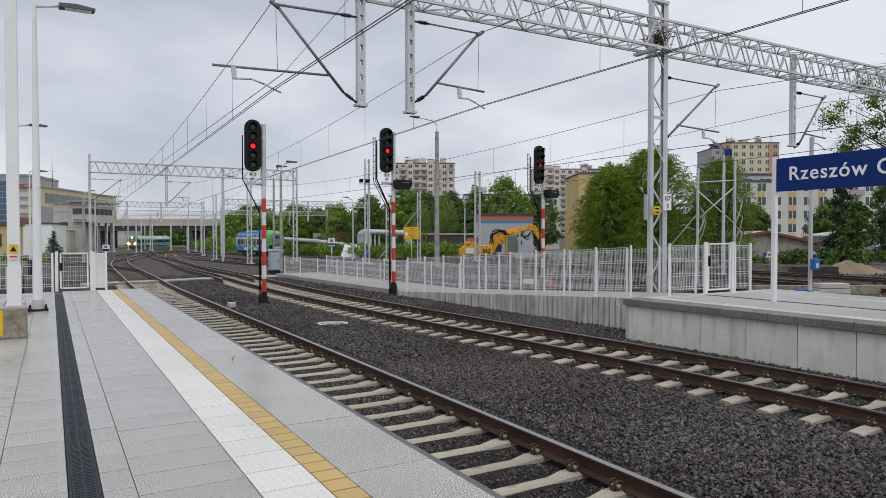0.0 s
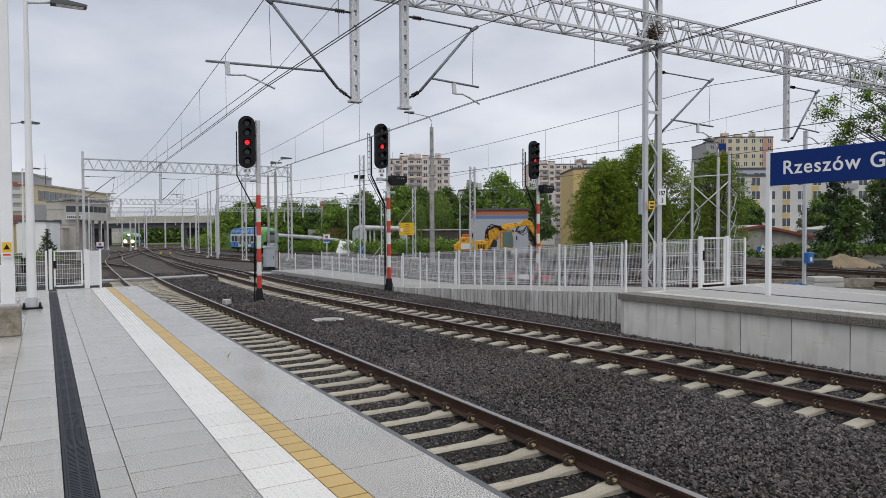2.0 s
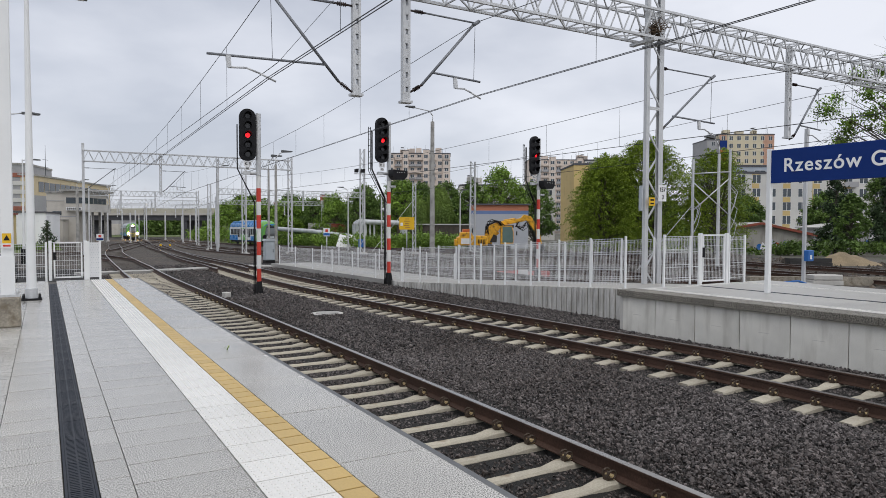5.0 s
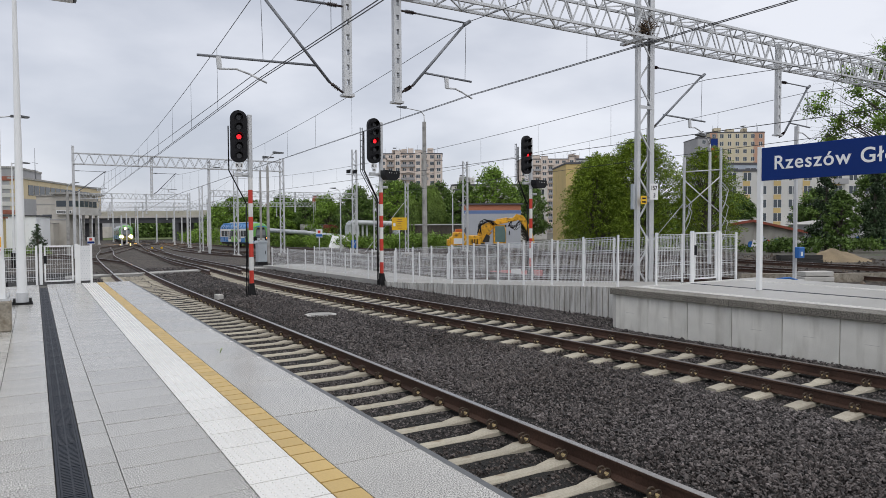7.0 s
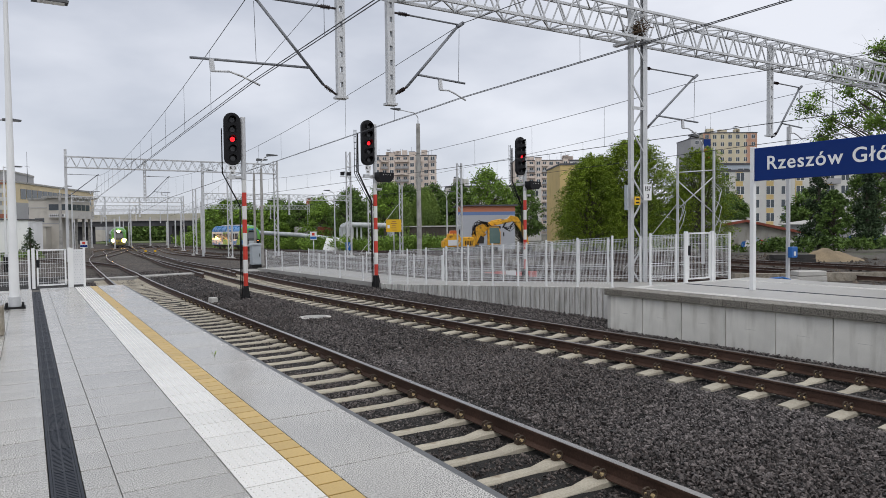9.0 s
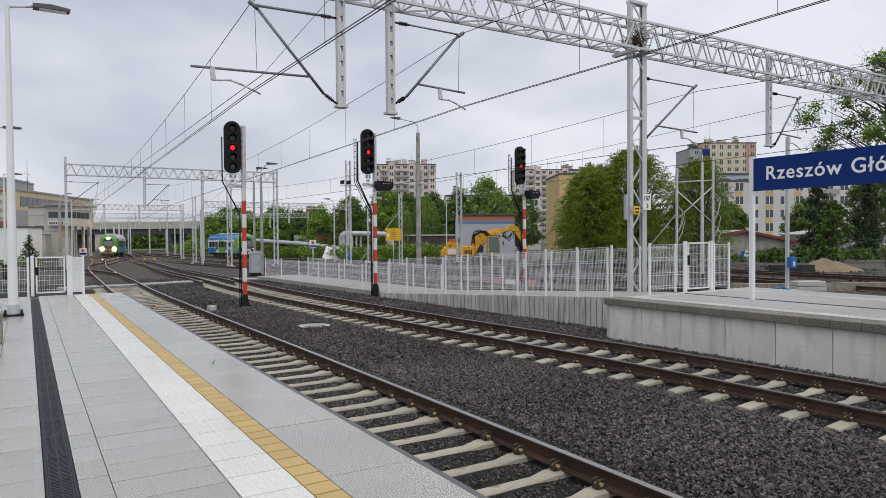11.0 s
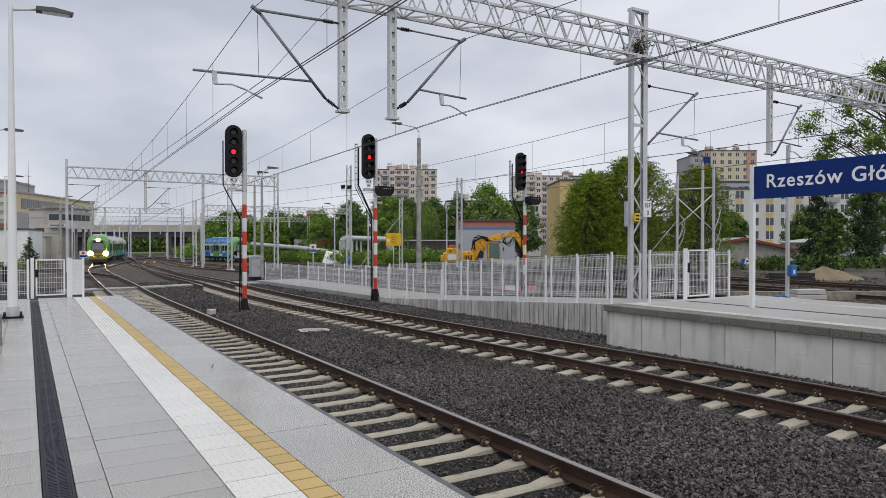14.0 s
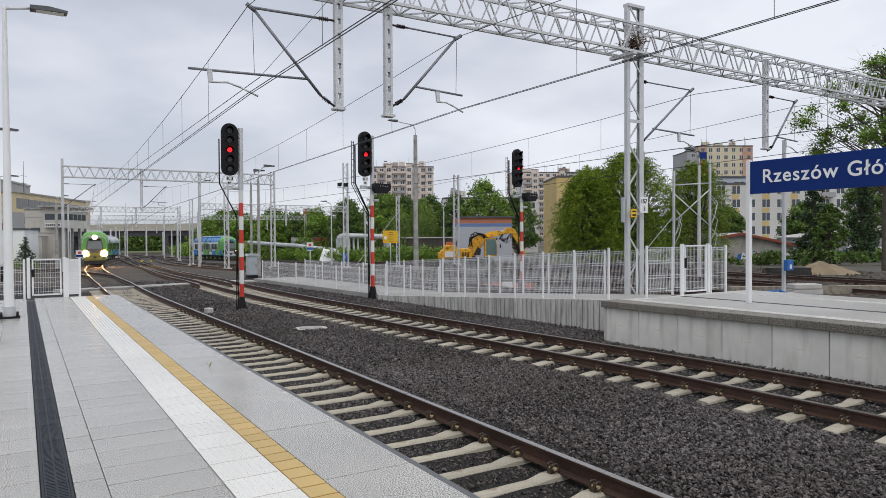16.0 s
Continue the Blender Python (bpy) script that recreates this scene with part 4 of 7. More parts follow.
build_gantry(63.5, 2.85, 20.3, 7.32, 8.2, ((8.8, 4.7), (13.6, 5.2)), "galvanised lattice gantry over the station throat")
cantilever(2.85, 63.5, 5.0, 2.4, 1, "cantilever arm on gantry over the platform track")
cantilever(8.8, 63.5, 5.0, 2.0, 1, "cantilever arm on a gantry drop post")
build_gantry(118, 6.0, 22.0, 6.5, 7.3, ((10.5, 4.2), (15.5, 4.2)), "galvanised lattice gantry further down the line")
build_gantry(150, 8.0, 32.0, 6.2, 7.0, ((13, 4.0), (19, 4.0), (25, 4.0)), "distant galvanised lattice gantry")
build_gantry(178, 10.0, 36.0, 5.9, 6.7, ((15, 3.7), (21, 3.7), (28, 3.7)), "distant galvanised lattice gantry before the bridge")
build_gantry(100, 21.5, 44.0, 6.4, 7.2, ((27, 4.2), (34, 4.2)), "galvanised lattice gantry over the sidings")
build_gantry(135, 28.5, 50.0, 6.0, 6.8, ((34, 4.0), (42, 4.0)), "distant galvanised lattice gantry over the sidings")


def strand(pts, r, sides=4):
    """One continuous wire through points that run mainly along y."""
    bm = bmesh.new()
    rings = [[bm.verts.new((p.x + r * math.cos(k * math.tau / sides), p.y, p.z + r * math.sin(k * math.tau / sides))) for k in range(sides)] for p in pts]
    for lo, hi in zip(rings, rings[1:]):
        for k in range(sides):
            bm.faces.new((lo[k], lo[(k + 1) % sides], hi[(k + 1) % sides], hi[k]))
    bm.faces.new(rings[0]), bm.faces.new(rings[-1])
    bmesh.ops.recalc_face_normals(bm, faces=bm.faces[:])
    return bm


def wires(pts, zc, messenger, label, sag=0.75, twin=True, gap=3.7):
    """Contact wires and messenger with droppers from support to support."""
    w = thing("overhead_wire", label, "wire")
    mess, drops = [], bmesh.new()
    for (x0, y0, dz0), (x1, y1, dz1) in zip(pts, pts[1:]):
        a, b = Vector((x0, y0, zc + dz0)), Vector((x1, y1, zc + dz1))
        for s in ((-0.03, 0.03) if twin else (0,)):
            part("contact_wire", rod(bmesh.new(), a + Vector((s, 0, 0)), b + Vector((s, 0, 0)), 0.008, 4), WIRE, w)
        n = max(4, int((b - a).length / gap))
        for k in range(n + 1):
            t = k / n
            p = a.lerp(b, t)
            top = p + Vector((0, 0, messenger - sag * 4 * t * (1 - t)))
            if k or not mess:
                mess.append(top)
            if 0 < k < n:
                rod(drops, p, top, 0.0055, 3)
    part("messenger_wire", strand(mess, 0.009), WIRE, w)
    tagged(part("droppers", drops, WIRE, w, "thin vertical droppers"), kind="stuff")


wires([(3.9, -38, 0), (3.9, G1_Y, 0), (5.2, 63.5, -0.15), (8.6, 118, -0.8), (14.2, 150, -1.1), (18.6, 178, -1.3)], CZ, 1.75, "twin contact wire and messenger over the platform track")
wires([(9.6, -38, 0.18), (9.0, G1_Y, 0.18), (10.8, 63.5, -0.15), (14.6, 118, -0.8), (17.4, 150, -1.1), (21, 178, -1.3)], CZ, 1.75, "twin contact wire and messenger over the rusty track")
wires([(19, -38, -0.1), (17.6, G1_Y, -0.15), (15.6, 63.5, -0.2), (20, 118, -0.8)], CZ, 1.6, "contact wire and messenger beside the second platform")
wires([(24, -38, 0), (23.0, G1_Y, 0), (26, 100, -0.9), (36, 178, -1.4)], CZ, 1.6, "contact wire and messenger over the sidings")

w = thing("overhead_wire", "single registration wire tied up to the gantry beam", "wire")
part("anchor_wire", rod(bmesh.new(), (4.4, 63.5, 5.1), (4.14, G1_Y, 5.47), 0.008, 4), WIRE, w)
part("tie_wire", rod(bmesh.new(), (4.14, G1_Y, 5.47), (5.73, G1_Y, 7.4), 0.007, 4), WIRE, w)

# ---- sidings ----
chain_dir["track_4"] = directions([(18.6, -14), (18.2, 10), (17.2, 30), (16.0, 50), (15.4, 70), (16.6, 95), (20.0, 125), (25, 165), (31, 210)])
build_track("track_3", TRACK_3, "railway track merging with the rusty track", 0, RAILTOP, 0)
build_track("track_4", [(18.6, -14), (18.2, 10), (17.2, 30), (16.0, 50), (15.4, 70), (16.6, 95), (20.0, 125), (25, 165), (31, 210)], "railway track on the far side of the second platform", 0, RAILTOP, 0)
SIDING_5 = [(24.5, -14), (23.6, 12), (22.4, 35), (21.2, 58), (20.3, 75), (21.5, 105), (22.8, 140), (25.5, 190)]
SIDING_6 = [(29.8, -14), (29.8, 12), (31.5, 40), (33.4, 65), (34.2, 90), (32.6, 108), (30.05, 130), (28, 150), (26.5, 180), (26, 215)]
SIDING_7 = [(35, -14), (35.4, 12), (37, 40), (38.6, 65), (38.8, 90)]
for nm, pts in (("track_5", SIDING_5), ("track_6", SIDING_6), ("track_7", SIDING_7)):
    chain_dir[nm] = directions(pts)
    build_track(nm, pts, "old rusty siding track in dark ballast", 0, RAILTOP, 0)
SWITCH = [(4.6, 50), (3.6, 62), (2.0, 76), (-1, 96), (-6, 120)]
chain_dir["track_8"] = directions(SWITCH)
build_track("track_8", SWITCH, "railway track branching off behind the platform", 0, RAILTOP, 0)
CROSS = [(7.0, 84), (9.6, 100), (13.5, 122), (17.5, 140), (24, 165)]
chain_dir["track_9"] = directions(CROSS)
build_track("track_9", CROSS, "crossover track between the running lines", 0, RAILTOP, 0)

YARD = speckled(mat("dark_yard_ballast", (0.054, 0.046, 0.039), 0.85, 0.35, 0.5, 35, 0.8, bump_dist=0.03), 5.0, 0.4, 1.6)


def build_yard():
    bm = bmesh.new()
    ys = [-14, 10, 25, 36, 42, 50, 60, 75, 90, 110, 135, 165, 200, 240]
    rows = []
    for y in ys:
        x0 = 13.4 if y < 40 else 12.5 + (y - 40) * 0.06
        rows.append([bm.verts.new((x0 + k * (48 - x0) / 10, y, ground_z(x0 + k * (48 - x0) / 10, y) - 0.235 + 0.02 * noise.noise((k, y * 0.1, 3)))) for k in range(11)])
    for a, b in zip(rows, rows[1:]):
        for k in range(10):
            bm.faces.new((a[k], a[k + 1], b[k + 1], b[k]))
    tagged(finish(bm, "yard_ballast", YARD), "dark brown ballast of the sidings", "ballast", kind="structure")


build_yard()


def slab_path(name, pts, width, label, material=None):
    bm = bmesh.new()
    rows = []
    for k, (x, y) in enumerate(pts):
        a, b = pts[max(0, k - 1)], pts[min(len(pts) - 1, k + 1)]
        d = Vector((b[0] - a[0], b[1] - a[1])).normalized()
        n = Vector((-d.y, d.x)) * width / 2
        z = ground_z(x, y)
        rows.append([bm.verts.new((x + s * n.x, y + s * n.y, z + h)) for s, h in ((-1, -0.25), (-1, -0.1), (1, -0.1), (1, -0.25))])
    for a, b in zip(rows, rows[1:]):
        for k in range(3):
            bm.faces.new((a[k], a[k + 1], b[k + 1], b[k]))
    bm.faces.new(rows[0]), bm.faces.new(rows[-1])
    bmesh.ops.recalc_face_normals(bm, faces=bm.faces[:])
    return tagged(finish(bm, name, material or CONCRETE), label, "path", kind="structure")


slab_path("service_path", [(1.3, 35.6), (2.95, 36.0)], 1.1, "worn concrete service crossing slab beside the track", CONCRETE_OLD)
slab_path("service_path", [(3.1, 36.05), (4.42, 36.2)], 1.1, "worn concrete crossing slab between the rails", CONCRETE_OLD)
slab_path("service_path", [(4.6, 36.25), (7.75, 37.2)], 1.1, "worn concrete crossing slab between the tracks", CONCRETE_OLD)
slab_path("service_path", [(9.45, 38.0), (10.7, 37.0), (12.2, 36.4)], 1.3, "worn concrete crossing slab leading to the ramp", CONCRETE_OLD)

# ---- small things on the ballast ----
def build_manhole():
    m = thing("manhole_cover", "round pale concrete manhole cover set in ballast", "manhole", (6.43, 17.0, -0.2))
    part("ring", rod(bmesh.new(), (0, 0, -0.1), (0, 0, 0.045), 0.42, 28), CONCRETE, m)
    part("lid", rod(bmesh.new(), (0, 0, 0.045), (0, 0, 0.06), 0.3, 24), CONCRETE_OLD, m)


build_manhole()
mk = cuboid(-0.1, 0.1, -0.14, 0.14, -0.12, 0.12)
o = tagged(finish(mk, "track_marker", CONCRETE, bevel=0.02), "small white concrete marker block beside the rail", "marker")
o.matrix_basis = pose(5.02, 22.3, -0.12, 0, 0, 12)


def shunt_box(x, y):
    s = thing("point_lamp", "small yellow point indicator box by the rails", "point indicator", (x, y, ground_z(x, y) - 0.25))
    part("case", cuboid(-0.14, 0.14, -0.12, 0.12, 0.1, 0.38), SIGN_YELLOW, s, bevel=0.02)
    part("leg", cuboid(-0.1, 0.1, -0.1, 0.1, 0, 0.12), RUBBER, s)


for x, y in ((15.4, 112.0), (16.6, 111.0)):
    shunt_box(x, y)


def build_cabinet():
    c = thing("relay_cabinet", "grey steel relay cabinet beside the crossing", "cabinet", (11.95, 41.6, -0.15))
    part("plinth", cuboid(-0.3, 0.3, -0.3, 0.3, -0.2, 0.12), RUBBER, c)
    part("body", cuboid(-0.28, 0.28, -0.27, 0.27, 0.12, 1.3), GREY_PAINT, c, bevel=0.015)
    part("roof", outline([(-0.34, 1.3), (0.34, 1.3), (0.27, 1.42), (-0.27, 1.42)], (-0.33, 0.33)), GREY_PAINT, c)
    part("door", cuboid(-0.25, 0.25, -0.285, -0.27, 0.18, 1.24), GREY_PAINT, c)
    part("handle", cuboid(0.16, 0.19, -0.31, -0.285, 0.6, 0.8), BLACK, c)


build_cabinet()


# ---- masts and lamps ----
PLINTH = mat("stained_plinth", (0.30, 0.27, 0.22), 0.85, 0.25, 2.5, 40, 0.3, spots=0.5, spot_color=(0.17, 0.14, 0.10))


def platform_mast():
    m = thing("steel_mast", "white square steel mast on a concrete plinth", "mast", (-0.447, 11.2, P1_TOP))
    part("plinth", cuboid(-0.2, 0.15, -0.19, 0.19, 0, 0.42), PLINTH, m, "stained concrete plinth", bevel=0.02)
    part("yellow_edge", cuboid(-0.19, -0.13, -0.199, -0.191, 0.05, 0.4), SIGN_YELLOW, m, "yellow hazard edge")
    part("flange", cuboid(-0.16, 0.14, -0.15, 0.15, 0.42, 0.45), GALV, m)
    for x in (-0.125, 0.115):
        for y in (-0.125, 0.125):
            part("bolt", rod(bmesh.new(), (x, y, 0.45), (x, y, 0.52), 0.018, 6), GALV, m)
    bm = bmesh.new()
    bar(bm, (0, 0, 0.45), (0, 0, 8.2), 0.15, 0.15)
    part("shaft", bm, WHITE_METAL, m, bevel=0.01)
    part("sleeve", cuboid(-0.086, 0.086, -0.086, 0.086, 0.45, 0.98), WHITE_METAL, m)
    s = part("warning_sign", cuboid(-0.055, 0.055, -0.105, -0.098, 1.09, 1.3), SIGN_WHITE, m, "yellow and white high-voltage warning sign")
    part("yellow_field", cuboid(-0.052, 0.052, -0.1065, -0.1055, 1.16, 1.297), SIGN_YELLOW, s)
    tri = outline([(-0.038, 1.2), (0.038, 1.2), (0, 1.275)], (-0.11, -0.107))
    part("triangle", tri, BLACK, s)
    part("figure_bar", cuboid(-0.045, 0.045, -0.109, -0.106, 1.115, 1.14), RED, s)


platform_mast()


def platform_lamp(x, y, zb, label, arms=(1,), drop=0.0):
    m = thing("platform_lamp", label, "lamp", (x, y, zb), group="platform lamps")
    part("flange", cuboid(-0.17, 0.17, -0.17, 0.17, -drop, 0.035), RUBBER, m, "black base flange")
    for a in (-0.13, 0.13):
        for b in (-0.13, 0.13):
            part("bolt", rod(bmesh.new(), (a, b, 0.02), (a, b, 0.1), 0.022, 6), RUBBER, m)
    part("sleeve", rod(bmesh.new(), (0, 0, 0.02), (0, 0, 0.22), 0.102, 18), GALV, m)
    part("pole", rod(bmesh.new(), (0, 0, 0.1), (0, 0, 5.75), 0.086, 18, 0.036), WHITE_METAL, m)
    for s in arms:
        part("arm", rod(bmesh.new(), (0, 0, 5.68), (s * 0.45, 0, 5.76), 0.025, 8), GALV, m)
        pts = [(s * 0.4, 5.72), (s * 1.0, 5.73), (s * 1.02, 5.77), (s * 0.7, 5.81), (s * 0.4, 5.79)]
        h = part("lamp_head", outline(pts, (-0.12, 0.12)), GREY_DARK, m, "flat dark grey lamp head")
        part("diffuser", cuboid(min(s * 0.5, s * 0.95), max(s * 0.5, s * 0.95), -0.09, 0.09, 5.712, 5.722), SIGN_WHITE, h)


platform_lamp(-0.22, 14.86, P1_TOP, "white tapered platform lamp with flat head", (1,))
platform_lamp(-1.07, 30.4, 0.6, "white platform lamp with flat head beyond the fence", (1,), 1.0)
platform_lamp(-1.13, 51.0, 0.5, "white platform lamp with flat head beyond the fence", (1,), 1.0)


def yard_lamp(x, y, top, label, side=-1, thick=0.16, material=None, reach=1.6):
    zb = ground_z(x, y) - 0.3
    m = thing("yard_lamp", label, "lamp", (x, y, zb), group="yard lamps")
    part("pole", rod(bmesh.new(), (0, 0, 0), (0, 0, top - zb - 0.8), thick, 12, thick * 0.7), material or CONCRETE_OLD, m)
    part("arm", tube(bmesh.new(), [(0, 0, top - zb - 0.85), (0, 0, top - zb - 0.35), (side * 0.25, 0, top - zb - 0.05), (side * reach, 0, top - zb + 0.1)], 0.035, 8), GALV, m)
    pts = [(side * (reach - 0.1), top - zb + 0.04), (side * (reach + 0.6), top - zb + 0.1), (side * (reach + 0.6), top - zb + 0.16), (side * (reach - 0.1), top - zb + 0.2)]
    part("lamp_head", outline(pts, (-0.14, 0.14)), GREY_DARK, m)


yard_lamp(24.6, 43.5, 10.5, "grey concrete lamp post in the yard", -1, 0.2)
yard_lamp(13.3, 44.6, 6.9, "grey concrete lamp post with short arm", 1, 0.11, reach=0.5)
yard_lamp(12.9, 44.9, 6.6, "slim grey post beside the lamp", 1, 0.09, reach=0.3)
yard_lamp(16.0, 75.0, 8.3, "slim galvanised lamp post between the tracks", 1, 0.13, GALV, reach=0.6)
yard_lamp(34.3, 26.4, 7.2, "grey lamp post behind the second platform", -1, 0.11, GALV, reach=0.6)
yard_lamp(31.0, 75.0, 6.4, "slim galvanised lamp post by the pipe", -1, 0.09, GALV, reach=0.7)
yard_lamp(3.2, 85.4, 6.9, "grey lamp post by the signal box", 1, 0.2, reach=0.6)
yard_lamp(38.5, 62.0, 5.8, "slim galvanised post near the shed", 1, 0.08, GALV, reach=0.3)


def lone_mast(x, y, top, w, label, lattice=True, stay=None):
    zb = ground_z(x, y) - 0.3
    m = thing("catenary_mast", label, "mast", group="masts in the yard")
    if lattice:
        lattice_mast(m, x, y, zb + 0.2, top, w, w * 0.32)
    else:
        part("shaft", bar(bmesh.new(), (x, y, zb), (x, y, top), w, w), GALV, m)
        part("footing", cuboid(x - 0.3, x + 0.3, y - 0.3, y + 0.3, zb - 0.2, zb + 0.3), CONCRETE, m)
    if stay:
        part("stay", rod(bmesh.new(), (x, y, top - 1.5), (x + stay[0], y + stay[1], zb + stay[2]), 0.02, 5), GALV, m)
    return m


hm = lone_mast(24.2, 55.3, 8.8, 0.4, "galvanised lattice mast with small floodlights")
for s in (-1, 1):
    part("floodlight", outline([(24.2 + s * 0.3 - 0.5, 6.7), (24.2 + s * 0.3 - 0.2, 6.7), (24.2 + s * 0.3 - 0.15, 7.05), (24.2 + s * 0.3 - 0.5, 7.0)], (55.0, 55.2)), BLACK, hm)
part("crossarm", bar(bmesh.new(), (23.4, 55.2, 6.6), (25.6, 55.2, 6.6), 0.06), GALV, hm)
lone_mast(29.1, 54.8, 6.0, 0.28, "galvanised mast with a long stay", True, (-4.0, 0.5, 0.3))
lone_mast(34.8, 53.8, 8.1, 0.5, "galvanised lattice mast beside the shed")
lone_mast(32.3, 68.0, 5.4, 0.5, "galvanised lattice mast in front of the hedge")
lone_mast(16.6, 82.0, 6.8, 0.35, "galvanised lattice mast between sidings")
lone_mast(15.4, 61.3, 7.2, 0.35, "galvanised lattice mast by the sidings")
lone_mast(25.2, 15.5, 5.9, 0.11, "square steel post with blue box beyond the second platform", False)
lone_mast(27.6, 150, 5.5, 0.3, "distant slim steel mast", False)
for k, (x, y) in enumerate(((14, 140), (17, 160), (21, 175), (23, 196), (12, 165), (25, 150), (30, 170), (27, 188), (18, 200), (33, 200), (37, 185), (31, 215), (22, 220), (26, 235), (15, 230))):
    lone_mast(x, y, 4.2 + (k % 3) * 0.8, 0.26, "distant slim steel mast by the bridge", False)


def blue_box():
    b = thing("control_box", "blue electrical box fixed to a steel post", "electrical box", (25.1, 15.3, 0.85))
    part("case", cuboid(-0.22, 0.16, -0.16, 0.02, 0, 0.42), PLATE_BLUE, b, bevel=0.02)
    part("label_plate", cuboid(-0.1, 0.03, -0.166, -0.161, 0.08, 0.24), SIGN_WHITE, b)


blue_box()


def h_frame():
    h = thing("tensioning_frame", "galvanised twin-post frame with crossed stays", "mast frame", (0, 0, 0))
    a, b = (27.2, 22.4), (28.75, 21.5)
    for (x, y), top in ((a, 5.4), (b, 5.9)):
        part("post", bar(bmesh.new(), (x, y, -0.4), (x, y, top), 0.09, 0.09), GALV, h)
    for za, zb in ((4.7, 4.8), (4.3, 2.7), (2.9, 4.5)):
        part("brace", rod(bmesh.new(), (*a, za), (*b, zb), 0.03, 6), GALV, h)
    part("guy", rod(bmesh.new(), (27.2, 22.4, 3.2), (25.2, 24, 0), 0.015, 5), GALV, h)
    rnd = random.Random(6)
    for k in range(7):
        x, y = (a if k % 2 else b)
        z = rnd.uniform(2.6, 4.6)
        q = rnd.uniform(0.2, 0.45)
        part("cable", tube(bmesh.new(), [(x, y - 0.06, z), (x + q, y - 0.15, z - 0.35), (x + q * 0.6, y - 0.12, z - 0.9), (x + 0.04, y - 0.06, z - 1.3)], 0.014, 5), GALV, h, "loose grey cable loop")


h_frame()


# ---- signs ----
def sign_on_post(x, y, z0, z1, w, material, label, bars=0, head=None):
    zb = ground_z(x, y) - 0.3
    s = thing("yard_sign", label, "sign", (x, y, zb), -28)
    part("post", rod(bmesh.new(), (0, 0.05, 0), (0, 0.05, z1 - zb), 0.04, 8), GALV, s)
    p = part("panel", cuboid(-w / 2, w / 2, -0.02, 0.0, z0 - zb, z1 - zb), material, s, bevel=0.004)
    for k in range(bars):
        z = z0 - zb + (z1 - z0) * (0.15 + 0.7 * k / max(1, bars - 1))
        part("text_bar", cuboid(-w * (0.12 + 0.06 * (k % 2)), w * (0.2 - 0.04 * (k % 3)), -0.026, -0.022, z - 0.022, z + 0.022), BRICK_RED, p)
    if bars:
        part("emblem", cuboid(-w * 0.42, -w * 0.26, -0.026, -0.022, z0 - zb + (z1 - z0) * 0.3, z0 - zb + (z1 - z0) * 0.55), SIGN_WHITE, p)
    if head:
        part("band", cuboid(-w / 2 + 0.01, w / 2 - 0.01, -0.026, -0.022, z0 - zb + 0.06, z0 - zb + (z1 - z0) * 0.4), head, p)
        part("mark", cuboid(-w * 0.2, w * 0.2, -0.027, -0.022, z0 - zb + (z1 - z0) * 0.52, z0 - zb + (z1 - z0) * 0.85), RED, p)
    return s


sign_on_post(23.9, 46.2, 1.8, 2.75, 1.15, SIGN_YELLOW, "yellow warning board with black lines of text", 5)
sign_on_post(17.9, 47.4, 1.3, 1.9, 0.48, SIGN_WHITE, "small white, blue and red sign on a post", 0, PLATE_BLUE)
sign_on_post(4.05, 64.0, 0.7, 1.3, 0.6, SIGN_WHITE, "small white sign with dark blue shape and red mark", 0, SIGN_BLUE)

# ---- foliage ----
def leafmat(name, c, spread=0.45):
    m = islands(mat(name, c, 0.6, 0.3, 0.25, 8, 0.0, tint=(c[0] * 1.4, c[1] * 1.3, c[2] * 1.2), spec=0.2), spread)
    return m


LEAF = leafmat("linden_leaves", (0.18, 0.265, 0.03), 0.42)
LEAF_DARK = leafmat("dark_leaves", (0.105, 0.178, 0.044))
LEAF_MID = leafmat("mid_leaves", (0.15, 0.255, 0.042))
LEAF_WILLOW = leafmat("willow_leaves", (0.17, 0.26, 0.065))
NEEDLE = leafmat("spruce_needles", (0.045, 0.078, 0.036))
BARK = mat("bark", (0.09, 0.075, 0.06), 0.9, 0.3, 3, 25, 0.5)


def leaves(centres, radii, count, size, rng, flat=0.0, droop=0.0):
    """Many small two-sided leaf blades on and in the clumps."""
    c = np.array(centres)
    r = np.array(radii)
    pick = rng.choice(len(c), count, p=r ** 2 / (r ** 2).sum())
    d = rng.normal(size=(count, 3))
    d /= np.linalg.norm(d, axis=1)[:, None]
    rad = r[pick] * np.minimum(np.abs(rng.normal(0.6, 0.34, count)), 1.05 + 0.1 * rng.uniform(0, 1, count))
    p = c[pick] + d * rad[:, None] * np.array([1, 1, 0.8])
    far = rng.uniform(0, 1, count) < 0.22
    out = p - c.mean(0)
    out /= np.linalg.norm(out, axis=1)[:, None] + 1e-9
    out[:, 2] += 0.6
    p += np.where(far, np.minimum(rng.exponential(0.2, count), 0.35) * r[pick], 0)[:, None] * out
    p[:, 2] -= droop * rng.uniform(0, 1, count) ** 2
    u = rng.normal(size=(count, 3)) + d * 0.2
    u[:, 2] *= 1 - flat
    u /= np.linalg.norm(u, axis=1)[:, None]
    w = np.cross(u, d + rng.normal(size=(count, 3)) * 0.5)
    w /= np.linalg.norm(w, axis=1)[:, None] + 1e-9
    s = size * rng.uniform(0.6, 1.4, count)[:, None]
    v = np.stack([p - u * s, p + w * s * 0.55, p + u * s, p - w * s * 0.55], 1).reshape(-1, 3)
    return v


